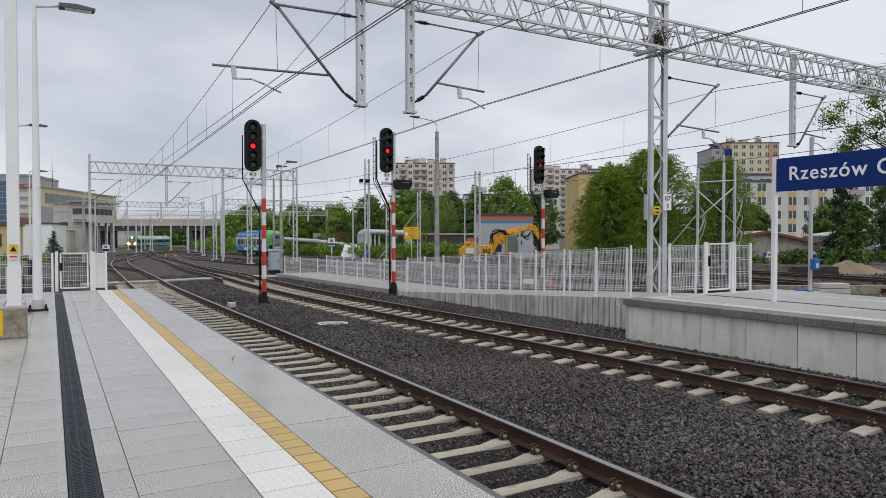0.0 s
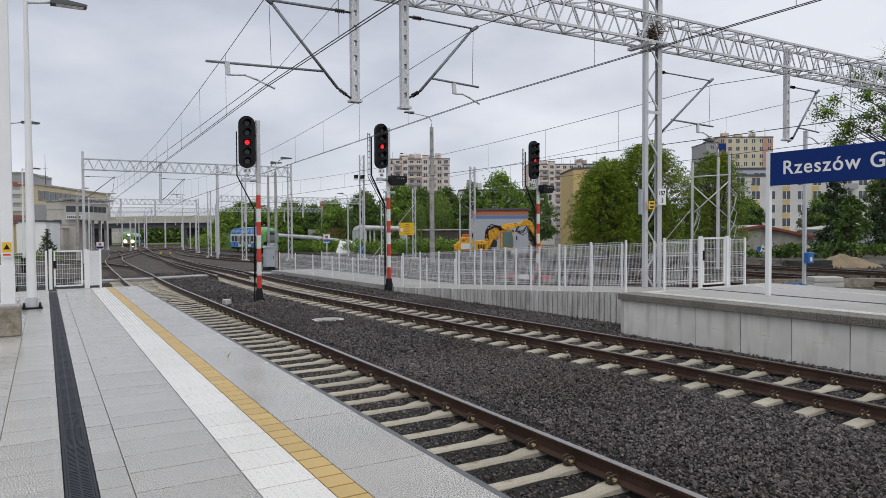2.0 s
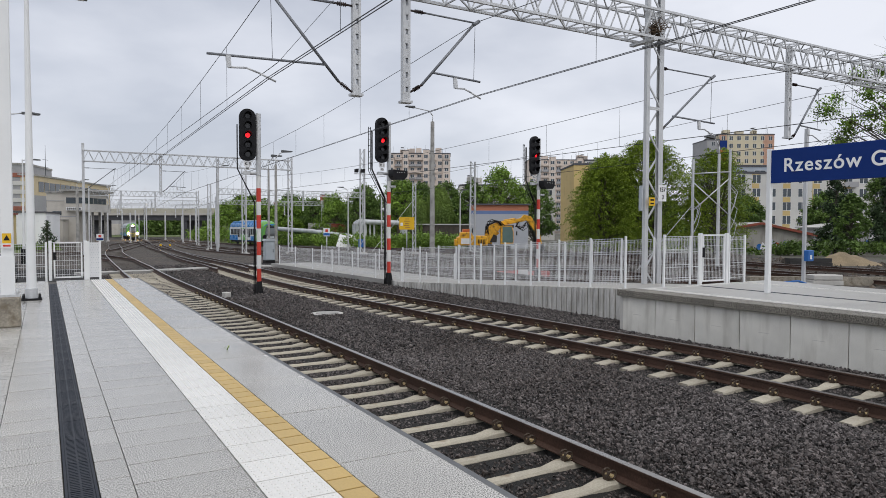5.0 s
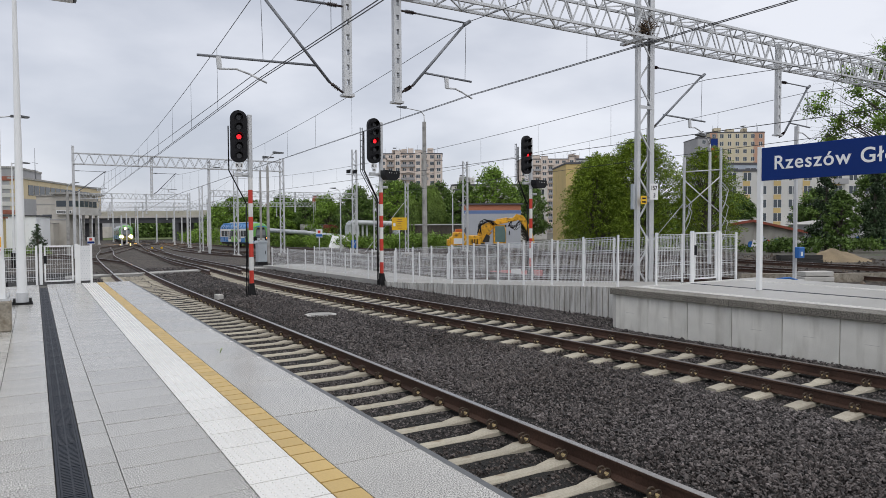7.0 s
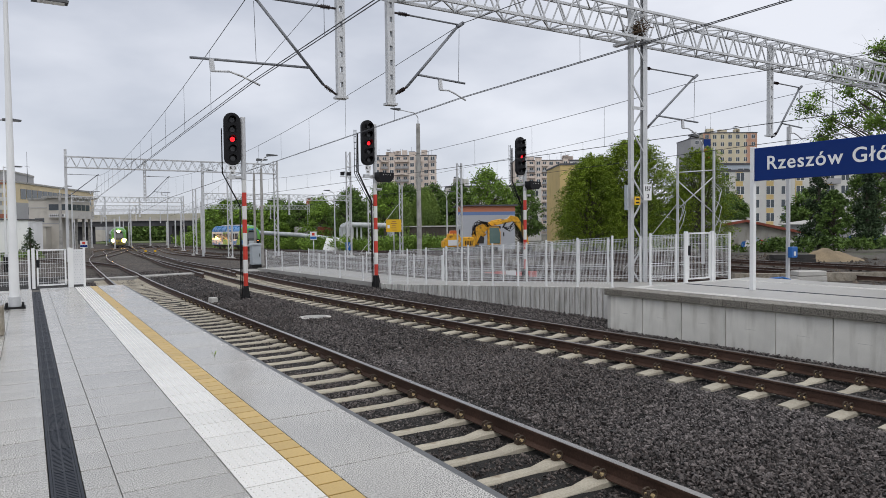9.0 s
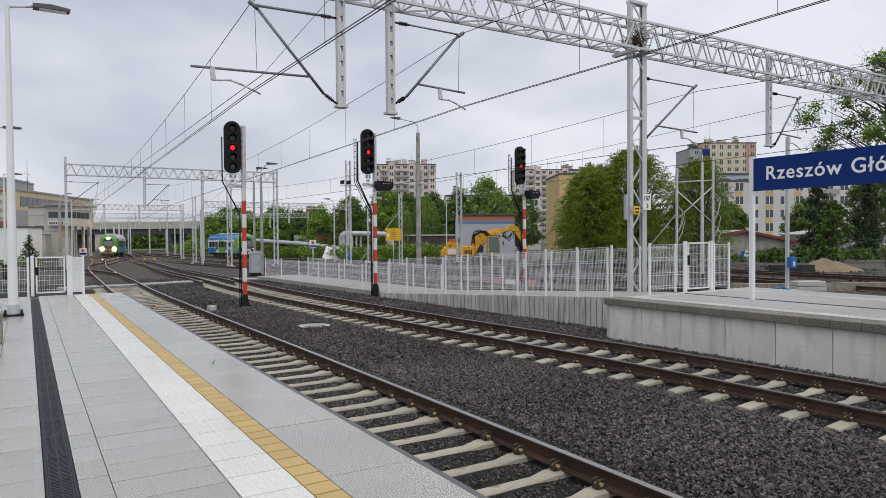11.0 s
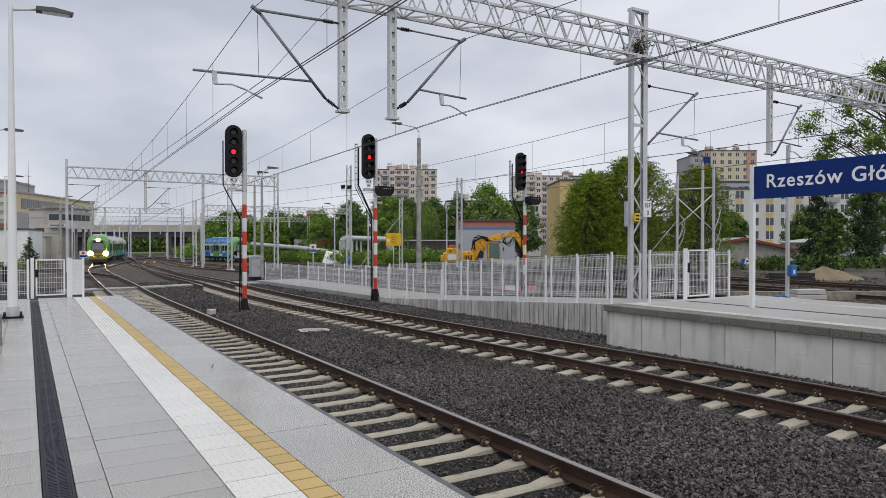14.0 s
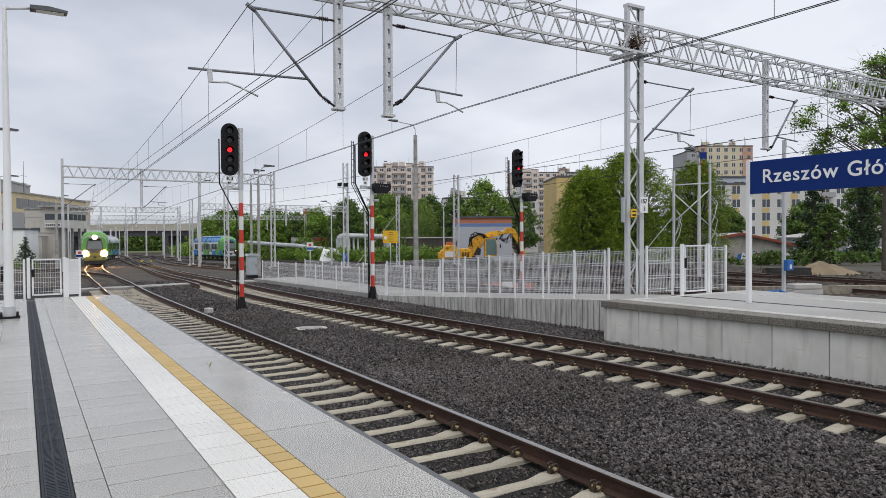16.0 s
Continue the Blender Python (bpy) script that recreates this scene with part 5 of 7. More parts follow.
def leaf_mesh(name, v, material, parent=None):
    me = bpy.data.meshes.new(name)
    n = len(v) // 4
    me.vertices.add(len(v))
    me.vertices.foreach_set("co", v.astype(np.float32).ravel())
    me.loops.add(4 * n)
    me.loops.foreach_set("vertex_index", np.arange(4 * n, dtype=np.int32))
    me.polygons.add(n)
    me.polygons.foreach_set("loop_start", np.arange(0, 4 * n, 4, dtype=np.int32))
    me.update(calc_edges=True)
    me.materials.append(material)
    o = new(name, me)
    if parent:
        o.parent = parent
    return o


def tree(x, y, height, spread, material, label, seed, count=9000, size=0.16, trunk=0.28, low=0.25, bare=0.0, clumps=150, droop=0.0, category="tree", puff=(0.13, 0.29)):
    rng = np.random.default_rng(seed)
    zb = ground_z(x, y) - 0.35
    t = thing("tree", label, category, (x, y, zb))
    bm = bmesh.new()
    h0 = height * low
    rod(bm, (0, 0, -0.2), (0, 0, h0), trunk, 10, trunk * 0.75)
    rod(bm, (0, 0, h0), (rng.normal() * 0.3, rng.normal() * 0.3, height * 0.85), trunk * 0.75, 8, trunk * 0.15)
    cs, rs = [], []
    for k in range(clumps):
        f = rng.uniform(0.0, 1.0)
        z = h0 + (height - h0) * (0.12 + 0.82 * f)
        a = rng.uniform(0, math.tau)
        prof = math.sin(math.pi * min(1, 0.22 + 0.78 * f) ** 0.8) ** 0.6
        rr = spread * prof * rng.uniform(0.3, 1.0) ** 0.7 * 0.9
        c = (rr * math.cos(a), rr * math.sin(a), z)
        start = (0, 0, max(h0 * 0.7, z - rr * 0.7))
        mid = (c[0] * 0.5, c[1] * 0.5, (start[2] + z) / 2 + 0.15)
        rod(bm, start, mid, trunk * 0.3, 5, trunk * 0.18)
        rod(bm, mid, c, trunk * 0.18, 5, trunk * 0.05)
        if rng.uniform() > bare:
            cs.append(c), rs.append(spread * rng.uniform(*puff))
        else:
            for j in range(7):
                e = Vector(c) + Vector((rng.normal(), rng.normal(), rng.normal() * 0.7)) * spread * 0.22
                rod(bm, c, e, trunk * 0.05, 4, 0.006)
    part("trunk", bm, BARK, t, "bark-covered trunk and limbs")
    leaf_mesh("crown", leaves(cs, rs, count, size, rng, droop=droop), material, t)
    return t


def shoot_tree(x, y, height, spread, material, label, seed, shoots=1900, low=0.06):
    """A broad crown of short leafy shoots that rise and arch outwards from many limbs."""
    rng = np.random.default_rng(seed)
    t = thing("tree", label, "tree", (x, y, ground_z(x, y) - 0.35))
    h0 = height * low
    bm = rod(bmesh.new(), (0, 0, -0.2), (0, 0, h0 + 0.6), 0.22, 10, 0.17)
    rod(bm, (0, 0, h0 + 0.6), (rng.normal() * 0.3, rng.normal() * 0.3, height * 0.85), 0.17, 8, 0.04)
    blades = []
    lobes = rng.uniform(0, math.tau, 3)
    for k in range(shoots):
        f, a = rng.uniform(0, 1) ** 0.85, rng.uniform(0, math.tau)
        prof = math.sin(math.pi * (0.27 + 0.7 * f)) ** 0.8 * (1 + 0.2 * math.sin(2 * a + lobes[0] + 4 * f) + 0.16 * math.sin(5 * a + lobes[1] - 6 * f))
        rr = spread * prof * rng.uniform(0.05, 1.0) ** 0.45 * 0.86
        c = np.array((rr * math.cos(a), rr * math.sin(a), h0 + (height - h0) * (0.03 + 0.87 * f)))
        if k % 14 == 0:
            mid = c * np.array((0.5, 0.5, 0.8))
            rod(bm, (0, 0, max(0.5, c[2] * 0.55)), mid, 0.06, 5, 0.035), rod(bm, mid, c, 0.035, 5, 0.012)
        long = rng.uniform(0.5, 1.5) * (0.75 + 0.5 * f)
        out = np.array((math.cos(a) * rng.uniform(0.3, 1.0), math.sin(a) * rng.uniform(0.3, 1.0), rng.uniform(0.1, 0.9) + 0.6 * f ** 2)) + rng.normal(0, 0.25, 3)
        out /= np.linalg.norm(out)
        n = int(long / 0.038) + 3
        q = np.linspace(0, 1, n)[:, None]
        p = c + out * long * q - np.array((0, 0, 0.55)) * long * q ** 2.2 + rng.normal(0, 0.075, (n, 3)) * (1.15 - 0.6 * q)
        u = rng.normal(0, 0.6, (n, 3)) + out - np.array((0, 0, 0.45))
        u /= np.linalg.norm(u, axis=1)[:, None]
        w = np.cross(u, rng.normal(0, 0.55, (n, 3)) + np.array((0, 0, 1.0)))
        w /= np.linalg.norm(w, axis=1)[:, None]
        z = rng.uniform(0.042, 0.088, (n, 1))
        blades.append(np.stack([p - u * z, p + w * z * 0.5, p + u * z, p - w * z * 0.5], 1).reshape(-1, 3))
    part("trunk", bm, BARK, t, "bark-covered trunk and limbs")
    leaf_mesh("crown", np.concatenate(blades), material, t)
    return t


def willow(x, y, height, spread, material, label, seed):
    """A short trunk, arching limbs and curtains of hanging shoots with narrow leaves."""
    rng = np.random.default_rng(seed)
    t = thing("tree", label, "tree", (x, y, ground_z(x, y) - 0.35))
    bm = rod(bmesh.new(), (0, 0, -0.2), (0, 0, height * 0.5), 0.35, 10, 0.22)
    blades = []
    for k in range(420):
        a, f = rng.uniform(0, math.tau), rng.uniform(0, 1) ** 0.5
        r = spread * f * (1 + 0.25 * math.sin(3 * a + seed))
        top = height * (1 - 0.42 * f ** 2.2) + rng.normal(0, 0.25)
        c = np.array((r * math.cos(a), r * math.sin(a), top))
        if k % 12 == 0:
            rod(bm, (0, 0, height * 0.48), c * np.array((0.6, 0.6, 0.96)), 0.1, 5, 0.03)
        drop = rng.uniform(0.35, 1.0) * (top - height * 0.3)
        n = int(drop / 0.055) + 1
        s = np.linspace(0, 1, n)[:, None]
        p = c + s * np.array((0.25 * math.cos(a), 0.25 * math.sin(a), -drop)) + rng.normal(0, 0.055, (n, 3))
        u = rng.normal(0, 0.45, (n, 3)) + np.array((0, 0, -1.0))
        u /= np.linalg.norm(u, axis=1)[:, None]
        w = np.cross(u, rng.normal(size=(n, 3)))
        w /= np.linalg.norm(w, axis=1)[:, None]
        blades.append(np.stack([p - u * 0.17, p + w * 0.05, p + u * 0.17, p - w * 0.05], 1).reshape(-1, 3))
    part("trunk", bm, BARK, t, "bark-covered trunk and limbs")
    leaf_mesh("crown", np.concatenate(blades), material, t)
    return t


def conifer(x, y, height, spread, seed, label, count=9000):
    rng = np.random.default_rng(seed)
    t = thing("tree", label, "tree", (x, y, ground_z(x, y) - 0.3))
    bm = rod(bmesh.new(), (0, 0, -0.2), (0, 0, height), 0.22, 8, 0.03)
    cs, rs = [], []
    for k in range(60):
        f = (k + rng.uniform(0, 1)) / 60
        z = height * (0.08 + 0.9 * f)
        a = rng.uniform(0, math.tau)
        rr = spread * (1 - f) * rng.uniform(0.4, 1.0)
        c = (rr * math.cos(a), rr * math.sin(a), z - rr * 0.25)
        rod(bm, (0, 0, z), c, 0.04, 4, 0.01)
        cs.append(c), rs.append(0.25 + spread * 0.24 * (1 - f))
    part("trunk", bm, BARK, t)
    leaf_mesh("crown", leaves(cs, rs, count, 0.11, rng, droop=0.3), NEEDLE, t)


def thicket(name, pts, width, height, material, label, seed, density=60, size=0.14):
    """Dense low growth along a line: overlapping clumps of leaves over a mound."""
    rng = np.random.default_rng(seed)
    cs, rs = [], []
    line = chain(pts, 1.0)
    for x, y in line:
        for k in range(3):
            h = height * rng.uniform(0.35, 1.0)
            r = height * rng.uniform(0.32, 0.5)
            cs.append((x + rng.uniform(-1, 1) * width / 2, y + rng.uniform(-1, 1) * width / 2, ground_z(x, y) - 0.3 + h - r * 0.6)), rs.append(r)
    o = leaf_mesh(name, leaves(cs, rs, int(len(line) * density * 3), size, rng), material)
    return tagged(o, label, "bushes", kind="stuff")


def mound(name, pts, width, height, material, label):
    """A long low bank under growth."""
    bm = bmesh.new()
    line = chain(pts, 2.0)
    rows = []
    for k, (x, y) in enumerate(line):
        a, b = line[max(0, k - 1)], line[min(len(line) - 1, k + 1)]
        d = Vector((b[0] - a[0], b[1] - a[1])).normalized()
        n = Vector((-d.y, d.x))
        z = ground_z(x, y) - 0.4
        rows.append([bm.verts.new((x + n.x * s * width / 2, y + n.y * s * width / 2, z + height * h * (0.85 + 0.3 * noise.noise((x * 0.3, y * 0.3, s))))) for s, h in ((-1, 0), (-0.6, 0.6), (-0.2, 0.95), (0.2, 1), (0.6, 0.6), (1, 0))])
    for a, b in zip(rows, rows[1:]):
        for k in range(5):
            bm.faces.new((a[k], a[k + 1], b[k + 1], b[k])).smooth = True
    bm.faces.new(rows[0]), bm.faces.new(rows[-1])
    bmesh.ops.recalc_face_normals(bm, faces=bm.faces[:])
    return tagged(finish(bm, name, material), label, "bank", kind="structure")


# lindens behind the second platform
shoot_tree(40.0, 41.9, 8.0, 2.9, LEAF, "leafy green linden tree behind the sidings", 11, 1800, 0.03)
shoot_tree(41.8, 43.2, 8.9, 3.4, LEAF, "leafy green linden tree between two others", 15, 1300, 0.03)
shoot_tree(44.0, 41.0, 10.2, 4.3, LEAF, "tall leafy green linden tree with uneven crown", 12, 2500, 0.03)
shoot_tree(49.3, 38.2, 9.3, 3.0, LEAF, "leafy green linden tree beside the frame posts", 13, 1300, 0.05)
# right side
tree(52.3, 24.6, 15.5, 6.0, LEAF_MID, "tall sparse tree with bare upper branches", 21, 16000, 0.1, 0.22, 0.5, bare=0.45, clumps=110, puff=(0.08, 0.2))
conifer(63.5, 36.0, 11.0, 1.9, 22, "dark green spruce beside the garages")
conifer(69.0, 34.5, 9.0, 2.0, 23, "dark green spruce behind the garages")
tree(60.5, 33.0, 5.6, 1.6, LEAF_DARK, "small dark leafy tree by the graffiti garage", 24, 6000, 0.11, 0.12, 0.15, clumps=90, puff=(0.12, 0.25))
tree(73, 36, 9, 3.2, LEAF_DARK, "dark leafy tree behind the sand heap", 25, 11000, 0.11, 0.2, 0.15, puff=(0.08, 0.22))
thicket("bushes", [(50, 40), (56, 34), (60, 29.5), (64, 24)], 3.0, 1.3, LEAF_DARK, "dense green bushes along the yard edge", 31, 90)
thicket("bushes", [(60, 38), (70, 32), (80, 26)], 3.0, 1.2, LEAF_DARK, "dark green bushes in front of the garages", 32, 80)
# tree belt behind the yard
for k, (x, y, h, s, m) in enumerate(((70, 99, 14, 6, LEAF_MID), (76, 97, 11.5, 5, LEAF_DARK), (67, 104, 11.5, 5.0, LEAF_DARK), (57, 111, 12.0, 5.0, LEAF_MID), (66, 112, 12.5, 5, LEAF_DARK), (52, 118, 11.5, 5, LEAF_DARK), (52, 132, 9.0, 5, LEAF_MID), (50, 140, 9.5, 5, LEAF_DARK), (82, 88, 9.5, 4.5, LEAF_DARK), (88, 84, 9.5, 4.5, LEAF_DARK), (94, 92, 10, 5, LEAF_MID), (84, 75, 8, 4, LEAF_MID), (57, 128, 9.5, 5, LEAF_DARK), (66, 121, 12.5, 5.5, LEAF_DARK), (60, 120, 13, 5.5, LEAF_DARK), (100, 80, 10, 5, LEAF_DARK), (92, 66, 7.5, 4, LEAF_DARK), (100, 58, 8, 4.5, LEAF_DARK))):
    tree(x, y, h, s, m, "leafy tree in the belt behind the yard", 40 + k, 11000, 0.185, 0.3, 0.1, clumps=150, puff=(0.08, 0.25))
willow(57.0, 106.5, 8.4, 2.7, LEAF_WILLOW, "pale green weeping willow behind the pipe", 70)
willow(60.5, 104.8, 10.6, 2.4, LEAF_WILLOW, "tall weeping willow with trailing branches behind the yard", 71)
for k, (x, y, h, s) in enumerate(((43, 175, 11, 6), (46, 165, 10, 6), (42, 152, 9, 5), (48, 180, 12, 6), (45, 142, 9, 5), (52, 160, 11, 6), (47, 205, 11, 6), (56, 175, 12, 6), (58, 150, 11, 6))):
    tree(x, y, h, s, LEAF_DARK if k % 2 else LEAF_MID, "leafy tree on the bank beside the bridge", 80 + k, 9000, 0.28, 0.3, 0.1, clumps=80)
mound("bank", [(38, 128), (38.5, 155), (41, 190), (44, 215)], 10, 4.0, GRASS, "overgrown green bank rising to the bridge")
thicket("bushes", [(37, 124), (36.5, 140), (36.5, 160), (38, 190), (40, 215)], 6.0, 3.6, LEAF_MID, "green bushes covering the bank by the bridge", 33, 50, 0.26)
mound("bank", [(42, 120), (45, 104), (47.5, 88), (51, 74)], 6, 1.4, GRASS, "low green bank behind the sidings")
thicket("bushes", [(39.5, 122), (41.5, 107), (43.5, 92), (46, 77), (49, 67)], 3.6, 2.35, LEAF_MID, "dense green creeper hedge behind the sidings", 34, 170, 0.145)
thicket("bushes", [(52, 58), (56, 52), (62, 48)], 4, 2.6, LEAF_DARK, "dark green bushes behind the shed", 35, 70, 0.17)
thicket("bushes", [(-9, 104), (-2, 96), (0.6, 102)], 3, 1.0, LEAF_MID, "low green shrubs by the signal box", 36, 40, 0.16)
thicket("far_woods", [(-30, 345), (30, 350), (90, 345), (150, 330)], 8, 9.5, LEAF_DARK, "distant line of dark trees beyond the bridge", 95, 75, 0.7)
conifer(0.3, 98.0, 3.9, 1.7, 93, "small dark spruce by the white wall", 1500)
tagged(finish(box(bmesh.new(), -60, 60, 262, 300, -2.64, -2.58), "grass_field", GRASS), "green grass strip beyond the bridge", "grass", kind="structure")
tagged(finish(box(bmesh.new(), -24, 1.8, 80, 128, -1.75, -1.02), "grass_verge", GRASS), "green grass verge in front of the signal box", "grass", kind="structure")


# ---- trains ----
TRAIN_GREEN = mat("train_green", (0.13, 0.37, 0.07), 0.3, 0.06, 0.8, 30, 0.02)
TRAIN_GREY = mat("train_silver", (0.50, 0.54, 0.56), 0.35, 0.06, 0.8, 30, 0.02)
TRAIN_WHITE = mat("train_white", (0.72, 0.74, 0.75), 0.35, 0.05, 0.8, 30, 0.02)
TRAIN_BLUE = mat("train_blue", (0.02, 0.20, 0.52), 0.3, 0.06, 0.8, 30, 0.02)
TRAIN_AZURE = mat("train_azure", (0.035, 0.24, 0.58), 0.3, 0.06, 0.8, 30, 0.02)
# Warm glow of the headlights on the lower front, painted as dull yellow.
TRAIN_LAMP_GLOW = mat("train_lamp_glow", (0.25, 0.23, 0.05), 0.4, 0.08, 0.8, 30, 0.02)
MASK = mat("dark_grey_mask", (0.09, 0.095, 0.10), 0.4, 0.1, 1, 30, 0.02)
WINDSCREEN = mat("pale_windscreen", (0.20, 0.22, 0.23), 0.1, 0.1, 1, 20, 0)
GLASS = mat("dark_window_glass", (0.03, 0.04, 0.05), 0.08, 0.1, 1, 20, 0)
UNDER = mat("underframe_grime", (0.035, 0.033, 0.032), 0.8, 0.3, 2, 40, 0.2)
HEADLIGHT = mat("lit_headlight", (1, 0.9, 0.6), 0.3, 0, bump=0, emit=(1.0, 0.52, 0.14), strength=150)
TOPLIGHT = mat("lit_top_lamp", (1, 0.9, 0.6), 0.3, 0, bump=0, emit=(1.0, 0.58, 0.2), strength=120)
SIDELIGHT = mat("lit_orange_lamp", (1, 0.5, 0.2), 0.3, 0, bump=0, emit=(1.0, 0.4, 0.1), strength=5)


def body_shell(length, nose, w=1.43, h=4.05, floor=0.75):
    """A car body along -y from its nose at y = 0: rounded roof, raked and tapered cab front."""
    sec = [(-w, floor), (-w, 2.9), (-w * 0.97, 3.35), (-w * 0.78, 3.8), (-w * 0.45, h), (w * 0.45, h), (w * 0.78, 3.8), (w * 0.97, 3.35), (w, 2.9), (w, floor)]
    stations = [(-0.02, 0.92, 0.84), (0.12, 0.955, 0.90), (0.4, 0.98, 0.955), (0.9, 0.995, 0.985), (1.6, 1, 1)] if nose else [(0, 1, 1)]
    stations = [(y, a, b) for y, a, b in stations] + [(length - 0.02, 1, 1)]
    bm = bmesh.new()
    rows = [[bm.verts.new((x * a, y, floor + (z - floor) * (b if z > 2.2 else 1))) for x, z in sec] for y, a, b in stations]
    for p, q in zip(rows, rows[1:]):
        for k in range(len(sec) - 1):
            f = bm.faces.new((p[k], p[k + 1], q[k + 1], q[k]))
            f.smooth = 1 <= k <= 7
            f.material_index = 1 if p is not rows[-2] else 0
        bm.faces.new((p[-1], p[0], q[0], q[-1]))
    bm.faces.new(rows[0]), bm.faces.new(rows[-1])
    bmesh.ops.recalc_face_normals(bm, faces=bm.faces[:])
    return bm


def bogie(c, y):
    b = part("bogie", box(box(cuboid(-1.1, -0.95, y - 1.5, y + 1.5, 0.35, 0.75), 0.95, 1.1, y - 1.5, y + 1.5, 0.35, 0.75), -0.9, 0.9, y - 0.3, y + 0.3, 0.4, 0.74), UNDER, c)
    for yy in (y - 1.1, y + 1.1):
        for x in (-0.75, 0.75):
            part("wheel", rod(bmesh.new(), (x - 0.06, yy, 0.42), (x + 0.06, yy, 0.42), 0.42, 16), UNDER, b)


def decal(c, name, pts, x, material, label=""):
    """A thin coloured panel on a car's side, in y and z."""
    for s in (-1, 1):
        part(name, outline(pts, (s * x, s * (x + 0.012)), "x"), material, c, label)


def passenger_windows(c, y0, y1, w=1.3, gap=0.18, z0=1.75, z1=2.75, side=1.432):
    y = y0
    while y + w <= y1:
        for s in (-1, 1):
            part("window", cuboid(min(s * side, s * (side + 0.012)), max(s * side, s * (side + 0.012)), y, y + w, z0, z1), GLASS, c)
        y += w + gap


def door_pair(c, y, material, side=1.434):
    for s in (-1, 1):
        d = part("door", cuboid(min(s * side, s * (side + 0.02)), max(s * side, s * (side + 0.02)), y, y + 1.4, 0.85, 2.95), material, c)
        for k in (0.15, 0.8):
            part("pane", cuboid(min(s * (side + .02), s * (side + 0.028)), max(s * (side + .02), s * (side + 0.028)), y + k, y + k + 0.45, 1.3, 2.75), GLASS, d)


def cab_front(c, colour, pillar, lit, skirt):
    """Windscreen, lamps, bumper and coupler on the nose at y = 0."""
    part("front_mask", outline([(-1.0, 1.0), (1.0, 1.0), (0.95, 2.4), (0.7, 3.3), (-0.7, 3.3), (-0.95, 2.4)], (-0.045, 0.1)), MASK, c, "dark grey front mask")
    part("windscreen", outline([(-0.78, 1.95), (0.78, 1.95), (0.68, 2.85), (-0.68, 2.85)], (-0.065, 0.1)), WINDSCREEN, c, "wide grey windscreen")
    part("destination_display", cuboid(-0.6, 0.6, -0.06, 0.1, 2.92, 3.12), BLACK, c)
    part("lower_panel", cuboid(-0.7, 0.7, -0.06, 0.1, 1.15, 1.5), skirt, c)
    for s in (-1, 1):
        pts = [(s * 0.92, 1.05), (s * 1.3, 1.05), (s * 1.31, 2.5), (s * 1.14, 3.1), (s * 0.72, 3.38), (s * 0.45, 3.4), (s * 0.78, 2.95), (s * 0.9, 2.3)]
        part("corner_pillar", outline(pts, (-0.05, 0.2)), pillar, c)
        # Lit discs, the top lamp's too, are oversized: glare built into their shape.
        hl = part("headlight", rod(bmesh.new(), (s * 0.98, -0.05, 1.4), (s * 0.98, -0.1, 1.4), 0.35 if lit else 0.15, 16), HEADLIGHT if lit else LENS, c, "glowing warm headlight, disc enlarged to include its glare" if lit else "unlit headlight")
        part("bezel", rod(bmesh.new(), (s * 0.98, 0.0, 1.4), (s * 0.98, -0.06, 1.4), 0.38, 16), BLACK, hl)
        part("buffer", rod(bmesh.new(), (s * 0.88, 0.1, 0.95), (s * 0.88, -0.3, 0.95), 0.09, 10), UNDER, c)
    part("top_lamp", rod(bmesh.new(), (0, -0.02, 3.3), (0, -0.07, 3.3), 0.23 if lit else 0.1, 14), TOPLIGHT if lit else LENS, c)
    part("bumper", cuboid(-1.15, 1.15, -0.12, 0.3, 0.55, 1.02), skirt, c, bevel=0.04)
    part("snow_plough", outline([(-1.1, 0.2), (1.1, 0.2), (1.15, 0.55), (-1.15, 0.55)], (-0.1, 0.1)), UNDER, c)
    part("coupler", rod(bmesh.new(), (0, -0.4, 0.95), (0, 0.1, 0.95), 0.12, 10), UNDER, c)


